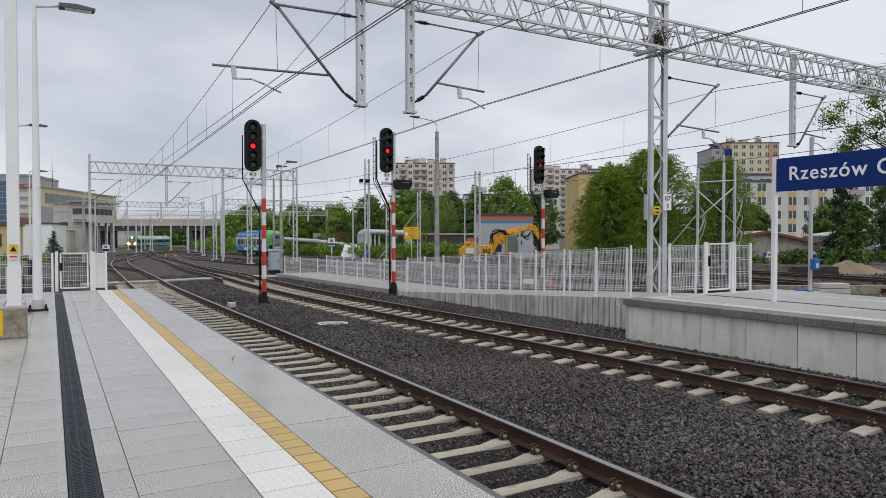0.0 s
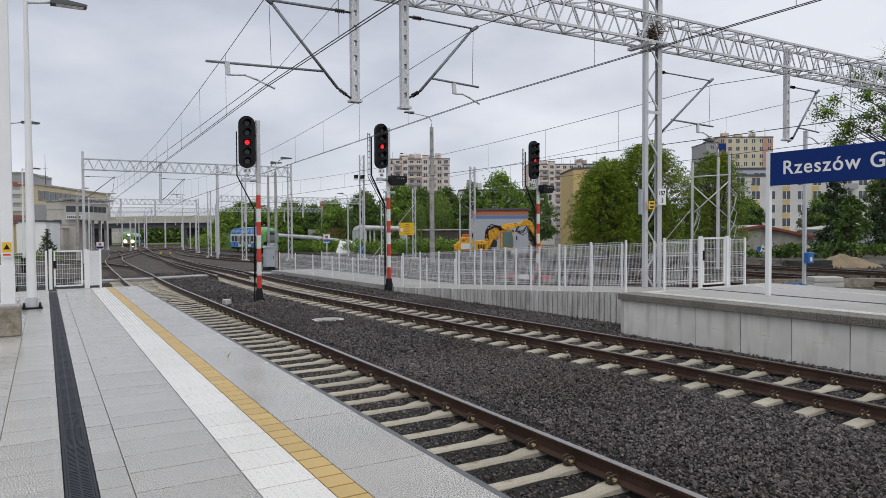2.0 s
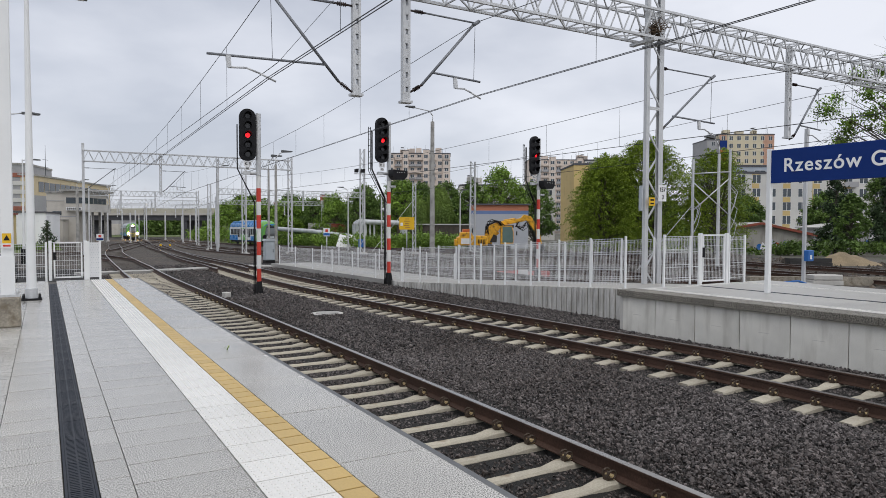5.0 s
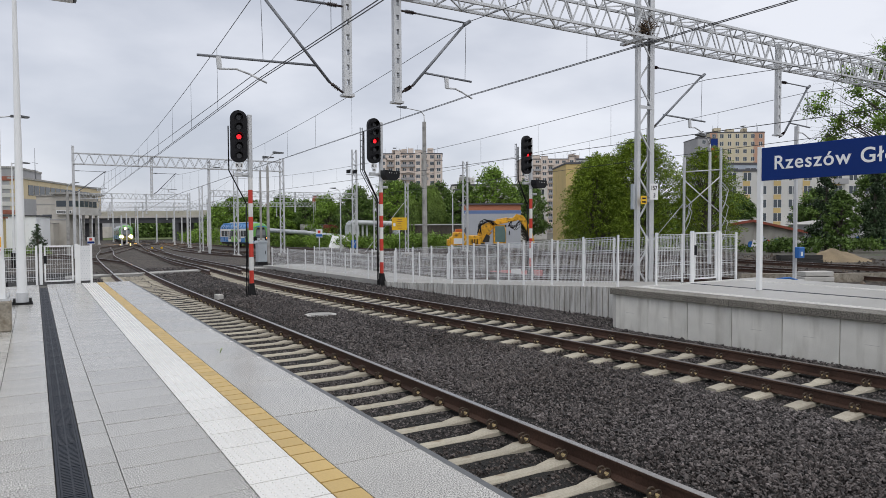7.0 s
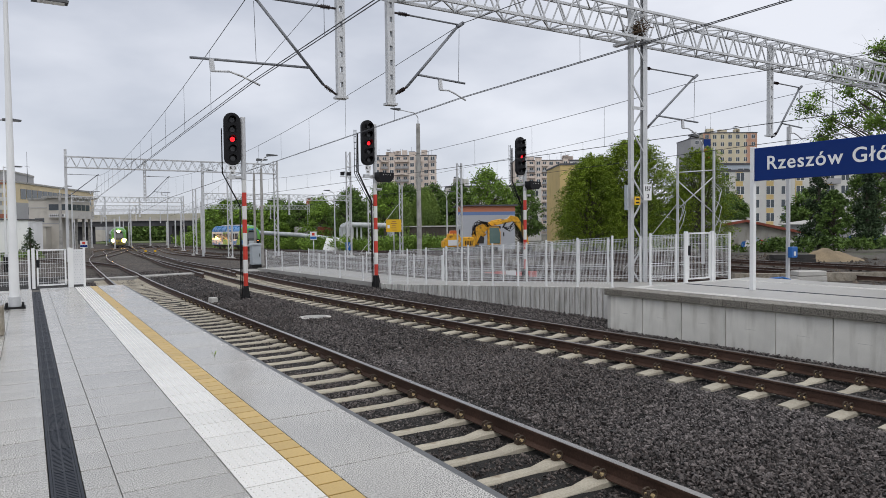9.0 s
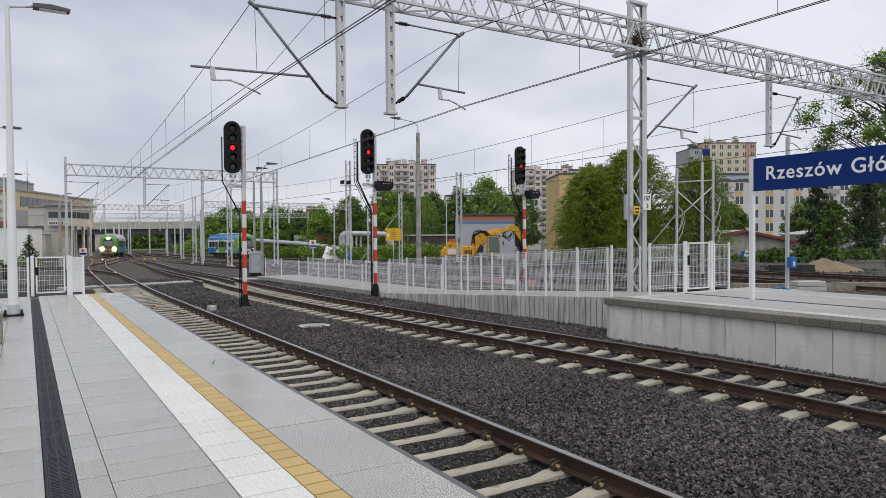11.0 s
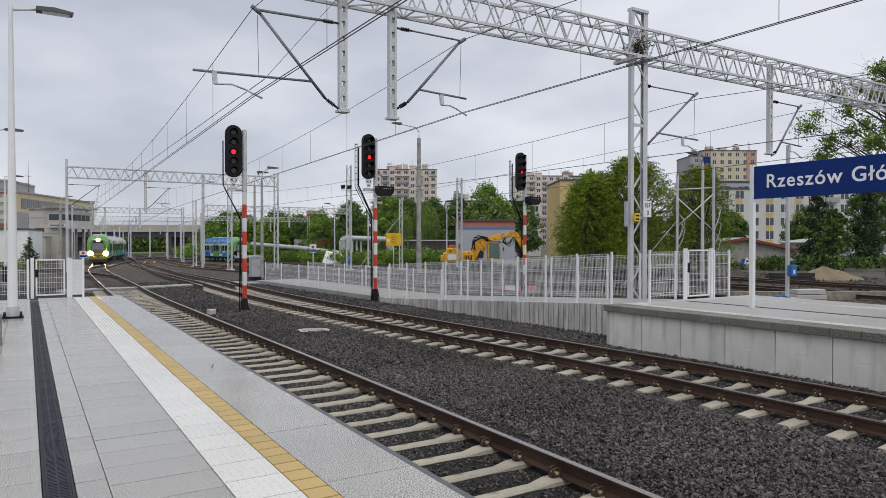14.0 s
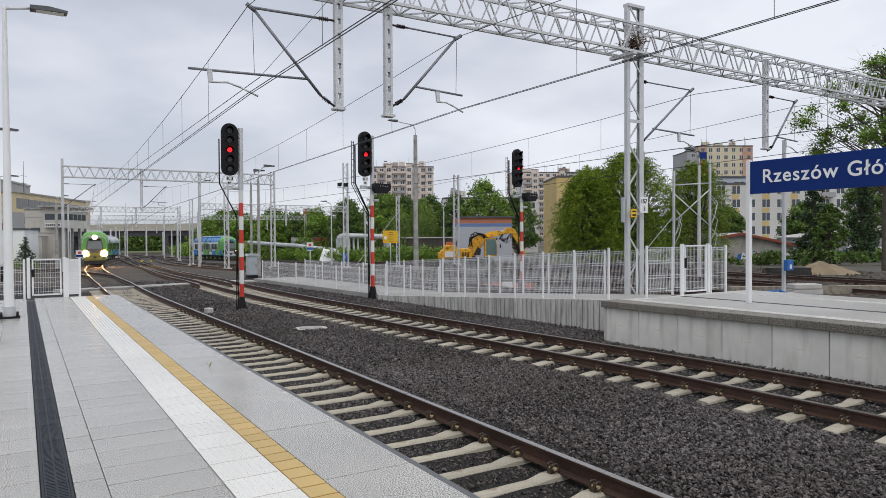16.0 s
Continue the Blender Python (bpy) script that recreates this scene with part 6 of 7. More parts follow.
def railcar(label, length, nose, colour, style, lit):
    c = thing("railcar", label, "train", group="cars of the green train" if style == "green" else "")
    part("body", body_shell(length, nose), (colour, TRAIN_GREEN), c)
    part("underframe", cuboid(-1.2, 1.2, 1.2 if nose else 0.1, length - 0.2, 0.45, 0.76), UNDER, c)
    for y in (3.2, length - 3.2):
        bogie(c, y)
    if style == "green":
        decal(c, "window_band", [(2.2 if nose else 0.3, 1.68), (length - 0.3, 1.68), (length - 0.3, 2.86), (2.2 if nose else 0.3, 2.86)], 1.43, BLACK)
    passenger_windows(c, 2.6 if nose else 0.6, length - 0.5, side=1.443)
    for y in (5.0, length - 5.5):
        door_pair(c, y, TRAIN_GREEN if style == "green" else TRAIN_WHITE, 1.444)
    for y in (length * 0.3, length * 0.7):
        part("roof_unit", cuboid(-0.8, 0.8, y - 1.3, y + 1.3, 3.95, 4.22), TRAIN_GREY, c, bevel=0.05)
    if style == "green":
        decal(c, "lower_stripe", [(0.4, 0.8), (length - 0.2, 0.8), (length - 0.2, 1.62), (3.0, 1.62)], 1.431, TRAIN_AZURE)
        decal(c, "wave_panel", [(1.5, 0.82), (4.5, 0.82), (3.0, 3.3), (1.2, 3.3)], 1.4405, TRAIN_GREEN)
        if nose:
            cab_front(c, colour, TRAIN_GREEN, lit, TRAIN_LAMP_GLOW)
    else:
        decal(c, "white_panel", [(1.6, 1.5), (length - 0.2, 1.5), (length - 0.2, 3.05), (1.6, 3.05)], 1.4295, TRAIN_WHITE)
        decal(c, "blue_panel", [(0.3, 0.8), (5.8, 0.8), (3.2, 1.66), (0.3, 1.66)], 1.431, TRAIN_BLUE)
        decal(c, "blue_panel", [(length - 6.5, 0.8), (length - 0.2, 0.8), (length - 0.2, 1.66), (length - 4.0, 1.66)], 1.431, TRAIN_BLUE)
        decal(c, "green_panel", [(length * 0.42, 0.8), (length * 0.72, 0.8), (length * 0.66, 2.95), (length * 0.46, 2.95)], 1.4405, TRAIN_GREEN)
        decal(c, "green_panel", [(1.5, 0.8), (3.4, 0.8), (1.9, 3.2), (1.1, 3.2)], 1.4408, TRAIN_GREEN)
        part("roof_cover", cuboid(-1.0, 1.0, 2.0, length - 0.4, 3.86, 4.07), TRAIN_AZURE, c, bevel=0.06)
        cab_front(c, colour, TRAIN_GREEN, False, TRAIN_GREY)
        part("marker_lamp", rod(bmesh.new(), (0.95, -0.1, 1.5), (0.95, -0.12, 1.5), 0.07, 10), SIDELIGHT, c, "small lit orange lamp")
    return c


GREEN_CARS = [railcar("green and silver railcar with lit headlights on the platform track", 19.0, True, TRAIN_GREY, "green", True),
              railcar("green and silver middle railcar of the arriving train", 17.0, False, TRAIN_GREY, "green", False),
              railcar("green and silver rear railcar of the arriving train", 17.0, False, TRAIN_GREY, "green", False)]
BLUE_CAR = railcar("blue, white and green railcar on the sidings", 15.0, True, TRAIN_AZURE, "blue", False)

LINE_1 = chain(TRACK_1, 0.5)


def line_at(line, s, step=0.5):
    k = min(len(line) - 2, max(0, int(s / step)))
    t = s / step - k
    a, b = Vector(line[k]), Vector(line[k + 1])
    return a.lerp(b, t)


def s_of_y(line, y):
    best = min(range(len(line)), key=lambda k: abs(line[k][1] - y))
    return best * 0.5


def ride(line, s, length):
    """The pose of a car whose nose is at s, its tail further up the line."""
    a, b = line_at(line, s), line_at(line, s + length)
    d = (b - a).normalized()
    za, zb = ground_z(a.x, a.y), ground_z(b.x, b.y)
    m = Matrix.Translation((a.x, a.y, za)) @ Matrix.Rotation(math.atan2(d.y, d.x) - math.pi / 2, 4, "Z")
    return m @ Matrix.Rotation(math.atan2(zb - za, length), 4, "X")


BLUE_LINE = chain(SIDING_6, 0.5)
BLUE_ROWS = [(0, 110.8), (4, 111.2), (6.5, 112.0), (8, 112.7), (9.2, 113.4), (11.3, 115.0), (13.5, 117.3), (15, 119.2), (16, 121.0)]




# ---- buildings ----
def plaster(name, c, **k):
    return mat(name, c, 0.85, 0.08, 0.15, 12, 0.1, spots=0.15, spot_color=tuple(v * 0.85 for v in c), **k)


PINK = plaster("pale_pink_plaster", (0.68, 0.585, 0.515))
CREAM = plaster("cream_plaster", (0.62, 0.55, 0.40))
OCHRE = plaster("ochre_plaster", (0.60, 0.45, 0.20))
SALMON = plaster("salmon_plaster", (0.52, 0.31, 0.22))
GREY_WALL = plaster("grey_plaster", (0.36, 0.36, 0.37))
BEIGE = plaster("beige_concrete", (0.52, 0.49, 0.44))
WHITE_WALL = plaster("white_plaster", (0.62, 0.61, 0.58))
YELLOW_WALL = plaster("yellow_plaster", (0.58, 0.45, 0.22))
LIGHT_BLUE = plaster("pale_blue_cladding", (0.42, 0.47, 0.53))
ROOF_DARK = mat("dark_roof_felt", (0.10, 0.10, 0.11), 0.9, 0.2, 0.5, 20, 0.2)
ROOF_RED = mat("red_brown_roof", (0.26, 0.07, 0.045), 0.8, 0.2, 0.6, 20, 0.2)
ROOF_GREY = mat("pale_grey_roof", (0.42, 0.41, 0.39), 0.8, 0.15, 0.5, 20, 0.2)
PANE = mat("building_window_glass", (0.06, 0.075, 0.09), 0.15, 0.2, 0.6, 10, 0)
BLUE_GLASS = mat("blue_curtain_glass", (0.06, 0.14, 0.24), 0.15, 0.2, 0.5, 10, 0)


def window_mesh(w, h):
    bm = bmesh.new()
    v = [bm.verts.new((x, -0.05, z)) for z in (-0.09, h + 0.09) for x in (-0.09, w / 2, w + 0.09)]
    sash = [bm.faces.new((v[0], v[1], v[4], v[3])), bm.faces.new((v[1], v[2], v[5], v[4]))]
    edges = [e for e in bm.edges if len(e.link_faces) == 1]
    out = bmesh.ops.extrude_edge_only(bm, edges=edges)
    for q in out["geom"]:
        if isinstance(q, bmesh.types.BMVert):
            q.co.y = 0.03
    for f in bm.faces:
        f.material_index = 1
    for f in sash:
        bmesh.ops.inset_individual(bm, faces=[f], thickness=0.08, depth=-0.03)
        f.material_index = 0
    me = bpy.data.meshes.new("window")
    bm.to_mesh(me), bm.free()
    me.materials.append(PANE), me.materials.append(SIGN_WHITE)
    return me


WINDOWS = {}


def block(label, a, b, deep, z0, z1, storeys, columns, wall, win=(1.5, 1.4), first=0.9, roof=None, balconies=(), stripes=(), name="apartment_building", side=0, units=3, category="building", bays=()):
    """A block whose front runs from a to b; windows in rows on its front and, if asked, on its right side."""
    w = math.hypot(b[0] - a[0], b[1] - a[1])
    h = thing(name, label, category, (a[0], a[1], z0), math.degrees(math.atan2(b[1] - a[1], b[0] - a[0])))
    H = z1 - z0
    part("wall", cuboid(0, w, 0.02, deep, -1, H), wall, h)
    part("roof", box(cuboid(-0.15, w + 0.15, -0.12, deep + 0.15, H, H + 0.35), 0.2, w - 0.2, 0.2, deep - 0.2, H + 0.35, H + 0.45), roof or ROOF_DARK, h)
    me = WINDOWS.setdefault(win, window_mesh(*win))
    sh = H / storeys
    for i in range(columns):
        x = w * (i + 0.5) / columns - win[0] / 2
        for j in range(storeys):
            if i in balconies:
                bm = box(bmesh.new(), x - 0.7, x + win[0] + 0.7, -1.1, 0.02, sh * j + 0.1, sh * j + 0.25)
                box(bm, x - 0.7, x + win[0] + 0.7, -1.1, -1.02, sh * j + 0.25, sh * j + 1.15)
                part("balcony", bm, wall if j % 2 else GREY_WALL, h)
            o = new("window", me)
            o.parent, o.location = h, (x, 0, sh * j + first)
    for i in range(side):
        for j in range(storeys):
            o = new("window", me)
            o.parent = h
            o.matrix_basis = pose(w, deep * (i + 0.5) / side - win[0] / 2, sh * j + first, 0, 0, 90)
    for x0, x1, extra in bays:
        part("bay", cuboid(w * x0, w * x1, -1.3, 0.01, 0, H + extra), wall, h)
        part("bay_roof", cuboid(w * x0 - 0.1, w * x1 + 0.1, -1.4, 1.5, H + extra, H + extra + 0.2), roof or ROOF_DARK, h)
        for j in range(storeys):
            o = new("window", me)
            o.parent, o.location = h, (w * (x0 + x1) / 2 - win[0] / 2, -1.3, sh * j + first)
    for x0, x1, m in stripes:
        part("painted_band", cuboid(w * x0, w * x1, -0.012, 0.01, 0, H - 0.01), m, h)
    rnd = random.Random(int(w * 10))
    for k in range(units):
        x = rnd.uniform(1, max(1.1, w - 3))
        u = part("roof_unit", cuboid(x, x + rnd.uniform(1.2, 3), 1.0, 3.5, H + 0.4, H + rnd.uniform(1.6, 2.8)), wall, h)
        part("chimney_cap", cuboid(x, x + 1.3, 0.9, 3.6, H + 2.8, H + 2.95), ROOF_DARK, u) if k == 0 else None
    for k in range(units):
        x = rnd.uniform(1, w - 1)
        part("aerial", rod(bmesh.new(), (x, 2.0, H + 0.4), (x, 2.0, H + rnd.uniform(2.5, 4.5)), 0.07, 4), GALV_DARK, h)
    return h


block("tall pale pink apartment block with balconies", (131, 271.2), (154.5, 257.2), 14, -1, 33.2, 12, 9, PINK, (1.5, 1.4), balconies=(1, 3, 4, 6), stripes=((0.62, 0.72, WHITE_WALL),), units=9, bays=((0.0, 0.1, -2.0), (0.24, 0.33, 1.2), (0.56, 0.66, 1.6), (0.88, 1.0, -3.0)))
block("pale pink apartment block behind the trees", (203, 264), (231, 248), 14, -1, 33.5, 12, 10, PINK, (1.6, 1.4), balconies=(1, 2, 4, 6, 8), units=9, bays=((0.3, 0.4, 1.4), (0.72, 0.8, 1.0)))
block("white apartment block with roof aerials", (226, 250), (246, 238), 14, -1, 33, 12, 6, WHITE_WALL, (1.6, 1.4), balconies=(1, 3), units=6)
block("tall cream and salmon apartment tower", (234.6, 180.6), (253.3, 169.2), 16, -1, 38.6, 13, 7, CREAM, (1.3, 1.5), stripes=((0.0, 0.13, SALMON), (0.80, 1.0, SALMON)), units=4)
block("grey side wing of the apartment tower", (230.0, 182.9), (234.4, 180.4), 15, -1, 36.4, 12, 1, GREY_WALL, (1.3, 1.4), units=1)
block("cream apartment block with ochre panels", (117.5, 87), (149, 68.8), 12, -1, 12.4, 5, 12, WHITE_WALL, (1.5, 1.5), stripes=((0.1, 0.14, OCHRE), (0.27, 0.31, OCHRE), (0.43, 0.47, OCHRE), (0.6, 0.64, OCHRE)), balconies=(7, 10), units=3)
block("pale blue upper storey behind the cream block", (124, 92), (150, 77), 10, 11.5, 14.4, 1, 8, LIGHT_BLUE, (2.2, 1.2), units=0)
block("ochre windowless block end beside the trees", (101.0, 115.1), (109.0, 110.5), 16, -1, 15.4, 5, 1, OCHRE, (0.4, 0.6), units=0)
block("white apartment block behind the willow", (96, 155), (118, 142), 12, -1, 12.5, 4, 8, WHITE_WALL, (1.5, 1.4), units=3)
block("red brick house far behind the trees", (62, 210), (78, 202), 10, -1, 8.6, 3, 5, BRICK_RED, (1.2, 1.4), roof=ROOF_RED, units=1)


def tower_sign():
    s = thing("tower_banner", "dark vertical banner sign on the apartment tower", "sign", (234.0, 180.2, 26.8), -29)
    part("panel", cuboid(0, 3.0, -0.5, -0.3, 0, 9.5), GREY_DARK, s)
    part("panel_top", cuboid(0.1, 2.9, -0.56, -0.52, 6.6, 9.3), SIGN_BLUE, s)
    part("panel_shape", cuboid(0.3, 2.7, -0.56, -0.52, 1.0, 5.5), RED, s)


tower_sign()


def shed():
    s = thing("storage_shed", "white flat-roofed shed with orange and blue stripes", "shed", (43.1, 67.3, -0.6), -30)
    part("wall", cuboid(0.2, 6.9, 0, 6, 0, 5.1), plaster("white_shed_wall", (0.44, 0.46, 0.50)), s)
    part("orange_stripe", cuboid(0.192, 6.908, -0.012, 0.0, 4.45, 5.1), plaster("orange_stripe", (0.55, 0.22, 0.13)), s)
    part("blue_stripe", cuboid(0.192, 6.908, -0.012, 0.0, 4.05, 4.43), plaster("blue_stripe", (0.16, 0.24, 0.45)), s)
    part("roof", cuboid(-0.1, 7.2, -0.3, 6.2, 5.1, 5.26), ROOF_DARK, s)


shed()


DINGY = streaked(plaster("dingy_garage_wall", (0.40, 0.385, 0.355)), 1.5, 0.4, 0.35)


def garage(at, turn, w, deep, eave, ridge, wall, label, art=True):
    g = thing("garage", label, "garage", at, turn)
    part("wall", outline([(0, 0), (w, 0), (w, eave), (w * 0.3, ridge), (0, ridge * 0.9)], (0, deep)), wall, g)
    for (x0, z0), (x1, z1) in (((-0.4, ridge * 0.9 - 0.02), (w * 0.3, ridge + 0.12)), ((w * 0.3, ridge + 0.12), (w + 0.5, eave + 0.02))):
        b = bmesh.new()
        v = [b.verts.new(p) for p in ((x0, -0.5, z0), (x1, -0.5, z1), (x1, deep + 0.5, z1), (x0, deep + 0.5, z0), (x0, -0.5, z0 + 0.14), (x1, -0.5, z1 + 0.14), (x1, deep + 0.5, z1 + 0.14), (x0, deep + 0.5, z0 + 0.14))]
        for q in ((3, 2, 1, 0), (4, 5, 6, 7), (0, 1, 5, 4), (1, 2, 6, 5), (2, 3, 7, 6), (3, 0, 4, 7)):
            b.faces.new([v[i] for i in q])
        part("roof", b, ROOF_GREY, g, "pale grey sheet roof")
        b = bmesh.new()
        bar(b, (x0, -0.52, z0 + 0.02), (x1, -0.52, z1 + 0.02), 0.08, 0.28)
        part("fascia", b, ROOF_RED, g, "red-brown fascia board")
    if art:
        rnd = random.Random(int(w * 7))
        paints = (PLATE_BLUE, SIGN_WHITE, BLACK, LIGHT_BLUE, RED, SIGN_WHITE, PLATE_BLUE, BLACK, SIGN_WHITE, LIGHT_BLUE, BLACK, SIGN_WHITE)
        for k, m in enumerate(paints):
            x, z, rx, rz = w * (0.3 + 0.055 * k), 0.95 + rnd.uniform(-0.25, 0.25), rnd.uniform(0.25, 0.55), rnd.uniform(0.35, 0.75)
            wob = [rnd.uniform(0.72, 1.2) for q in range(16)]
            pts = [(x + rx * wob[q] * math.cos(q * math.tau / 16), z + rz * wob[q] * math.sin(q * math.tau / 16)) for q in range(16)]
            part("graffiti_patch", outline(pts, (-0.008 - 0.004 * (k % 4), 0.0)), m, g, "painted graffiti shape")
    return g


garage((66.3, 48.6, -1.2), -30, 8.6, 9, 2.2, 3.5, DINGY, "low white garage with graffiti and red fascia")
garage((76.8, 42.8, -0.6), -30, 9.5, 9, 3.4, 2.8, GREY_WALL, "low grey garage with graffiti and pale roof")


def excavator():
    e = thing("excavator", "yellow road-rail excavator with folded boom", "excavator", (34.6, 56.2, -0.85), -29)
    Y = mat("machine_yellow", (0.78, 0.40, 0.02), 0.5, 0.25, 1.6, 30, 0.05, spots=0.42, spot_color=(0.22, 0.11, 0.02))
    u = part("undercarriage", cuboid(1.2, 5.2, 0.2, 2.4, 0.5, 1.0), UNDER, e)
    for x in (1.6, 4.6):
        for y in (0.15, 2.1):
            part("wheel", rod(bmesh.new(), (x, y, 0.55), (x, y + 0.35, 0.55), 0.5, 16), RUBBER, u)
    part("turntable", rod(bmesh.new(), (2.8, 1.3, 0.95), (2.8, 1.3, 1.2), 0.7, 20), UNDER, e)
    part("engine_house", outline([(0.0, 1.0), (3.0, 1.0), (3.0, 1.75), (2.8, 1.95), (1.5, 1.95), (1.4, 2.3), (0.35, 2.3), (0.25, 1.85), (0.0, 1.8)], (0.1, 2.5)), Y, e, bevel=0.06)
    part("counterweight", cuboid(-0.25, 0.2, 0.15, 2.45, 0.95, 1.6), Y, e, bevel=0.06)
    part("exhaust", rod(bmesh.new(), (1.5, 0.7, 1.9), (1.5, 0.7, 2.75), 0.06, 8), RUBBER, e)
    part("air_filter", rod(bmesh.new(), (1.25, 1.2, 2.25), (1.25, 1.2, 2.55), 0.16, 10), RUBBER, e)
    part("grille", cuboid(0.35, 1.2, 0.08, 0.1, 1.15, 1.7), SIGN_WHITE, e, "pale notice plate")
    part("engine_hood", outline([(0.5, 2.2), (1.3, 2.2), (1.2, 2.6), (0.6, 2.6)], (0.4, 2.0)), mat("faded_orange", (0.5, 0.12, 0.03), 0.55, 0.2, 2, 40, 0.05), e, "faded orange hood")
    for q in range(5):
        part("louvre", cuboid(2.0 + 0.16 * q, 2.08 + 0.16 * q, 0.07, 0.1, 1.15, 1.6), BLACK, e)
    c = part("cab", outline([(4.3, 1.15), (5.5, 1.15), (5.5, 2.4), (5.35, 2.95), (4.3, 2.95)], (0.3, 1.3)), Y, e)
    part("cab_window", outline([(4.42, 1.3), (5.44, 1.3), (5.44, 2.37), (5.3, 2.86), (4.42, 2.86)], (0.275, 0.295)), CAB_GLASS, c)
    part("cab_window", cuboid(5.5, 5.52, 0.4, 1.2, 1.6, 2.4), GLASS, c)
    part("mirror", cuboid(5.75, 5.85, 0.15, 0.25, 2.0, 2.4), RUBBER, c)
    boom = outline([(2.5, 1.2), (3.4, 1.1), (3.9, 2.2), (4.5, 2.95), (6.7, 3.4), (6.6, 3.7), (4.2, 3.36), (3.3, 3.05), (2.85, 2.4)], (0.9, 1.3))
    part("boom", boom, Y, e, bevel=0.04)
    part("dipper_arm", outline([(6.2, 3.6), (6.6, 4.05), (7.3, 3.88), (8.1, 2.6), (8.45, 1.1), (8.1, 1.05), (7.75, 2.3), (6.95, 3.4)], (0.92, 1.28)), Y, e, bevel=0.03)
    part("bucket", outline([(7.8, 1.15), (8.5, 1.2), (8.7, 0.6), (8.2, 0.2), (7.6, 0.5)], (0.6, 1.6)), UNDER, e)
    for a, b in (((3.4, 1.1, 1.6), (4.6, 1.1, 2.7)), ((4.6, 1.1, 3.45), (6.5, 1.1, 3.75)), ((7.2, 1.1, 3.75), (8.2, 1.1, 2.2))):
        ram = part("hydraulic_ram", rod(bmesh.new(), a, Vector(a).lerp(Vector(b), 0.6), 0.1, 10), Y, e)
        part("piston", rod(bmesh.new(), Vector(a).lerp(Vector(b), 0.55), b, 0.05, 8), TRAIN_GREY_STEEL, ram)
    part("boom_bracket", outline([(3.2, 1.3), (3.9, 1.3), (3.95, 1.9), (3.6, 2.1)], (0.82, 0.88)), UNDER, e, "dark greasy boom bracket")
    part("valve_block", cuboid(4.6, 5.6, 0.86, 0.9, 2.75, 3.0), UNDER, e)
    rnd = random.Random(9)
    for k in range(11):
        q = [rnd.uniform(-0.25, 0.25) for j in range(6)]
        pts = [(2.9 + q[0], 0.85, 2.3 + q[1]), (3.0 + q[2], 0.8, 3.1 + q[1]), (3.5 + q[3], 0.75 + 0.2 * q[0], 3.5 + q[4]), (4.1 + q[5], 0.8, 3.35 + 0.4 * q[2]), (4.5 + q[1], 0.87, 2.95)]
        part("hose", tube(bmesh.new(), pts, 0.028, 6), RUBBER, e, "black hydraulic hose")
    for k in range(6):
        q = [rnd.uniform(-0.25, 0.25) for j in range(6)]
        pts = [(6.0 + q[0], 0.86, 3.35), (5.9 + q[1], 0.8, 2.95 + q[2]), (6.35 + q[3], 0.78, 2.7 + q[4]), (6.8 + q[5], 0.82, 3.0 + q[0]), (6.9, 0.88, 3.4)]
        part("hose", tube(bmesh.new(), pts, 0.028, 6), RUBBER, e, "black hydraulic hose")


CAB_GLASS = mat("pale_green_cab_glass", (0.12, 0.19, 0.18), 0.08, 0.1, 1, 20, 0)
TRAIN_GREY_STEEL = mat("bright_piston", (0.55, 0.55, 0.55), 0.25, 0.1, 2, 40, 0, metal=0.9)
excavator()


def pipes():
    p = thing("heating_pipe", "thick pale grey insulated heating pipe on legs", "pipe")
    m = mat("pipe_jacket", (0.50, 0.52, 0.53), 0.5, 0.12, 0.8, 25, 0.08, metal=0.2, spots=0.3, spot_color=(0.36, 0.36, 0.36))
    for dz, dy in ((0.0, 0.0), (0.05, 1.0)):
        part("upper_pipe", tube(bmesh.new(), [(45.8, 106.9 + dy, -1.2), (45.8, 106.9 + dy, 2.1 + dz), (46.3, 106.5 + dy, 2.6 + dz), (52.0, 102.8 + dy, 2.4 + dz), (52.6, 102.4 + dy, 1.9), (52.6, 102.4 + dy, -1.2)], 0.4, 14), m, p)
        part("lower_pipe", tube(bmesh.new(), [(36.0, 126.0 + dy, 1.4 + dz), (40.8, 115.0 + dy, 0.9), (44.9, 106.6 + dy, 0.1)], 0.38, 14), m, p)
    for k in range(4):
        x = 46.4 + k * 0.7
        part("leg", bar(bmesh.new(), (x, 106.4 - 0.2 * k, -1.2), (x, 106.4 - 0.2 * k, 2.2), 0.25), GALV, p)
    t = thing("sheet_stack", "leaning white sheet panels by the pipe", "panels", (39.9, 101.6, -1.3), -30)
    for k in range(2):
        o = part("sheet", cuboid(0, 1.6, 0, 0.05, 0, 2.3), SIGN_WHITE, t)
        o.matrix_basis = pose(k * 1.5, 0.1 * k, 0, -32, 14 + 6 * k, 0)
    b = thing("plastic_barrel", "blue plastic barrel by the pipe", "barrel", (40.4, 92.5, -1.2))
    part("body", rod(bmesh.new(), (0, 0, 0), (0, 0, 1.2), 0.5, 16), PLATE_BLUE, b)


pipes()


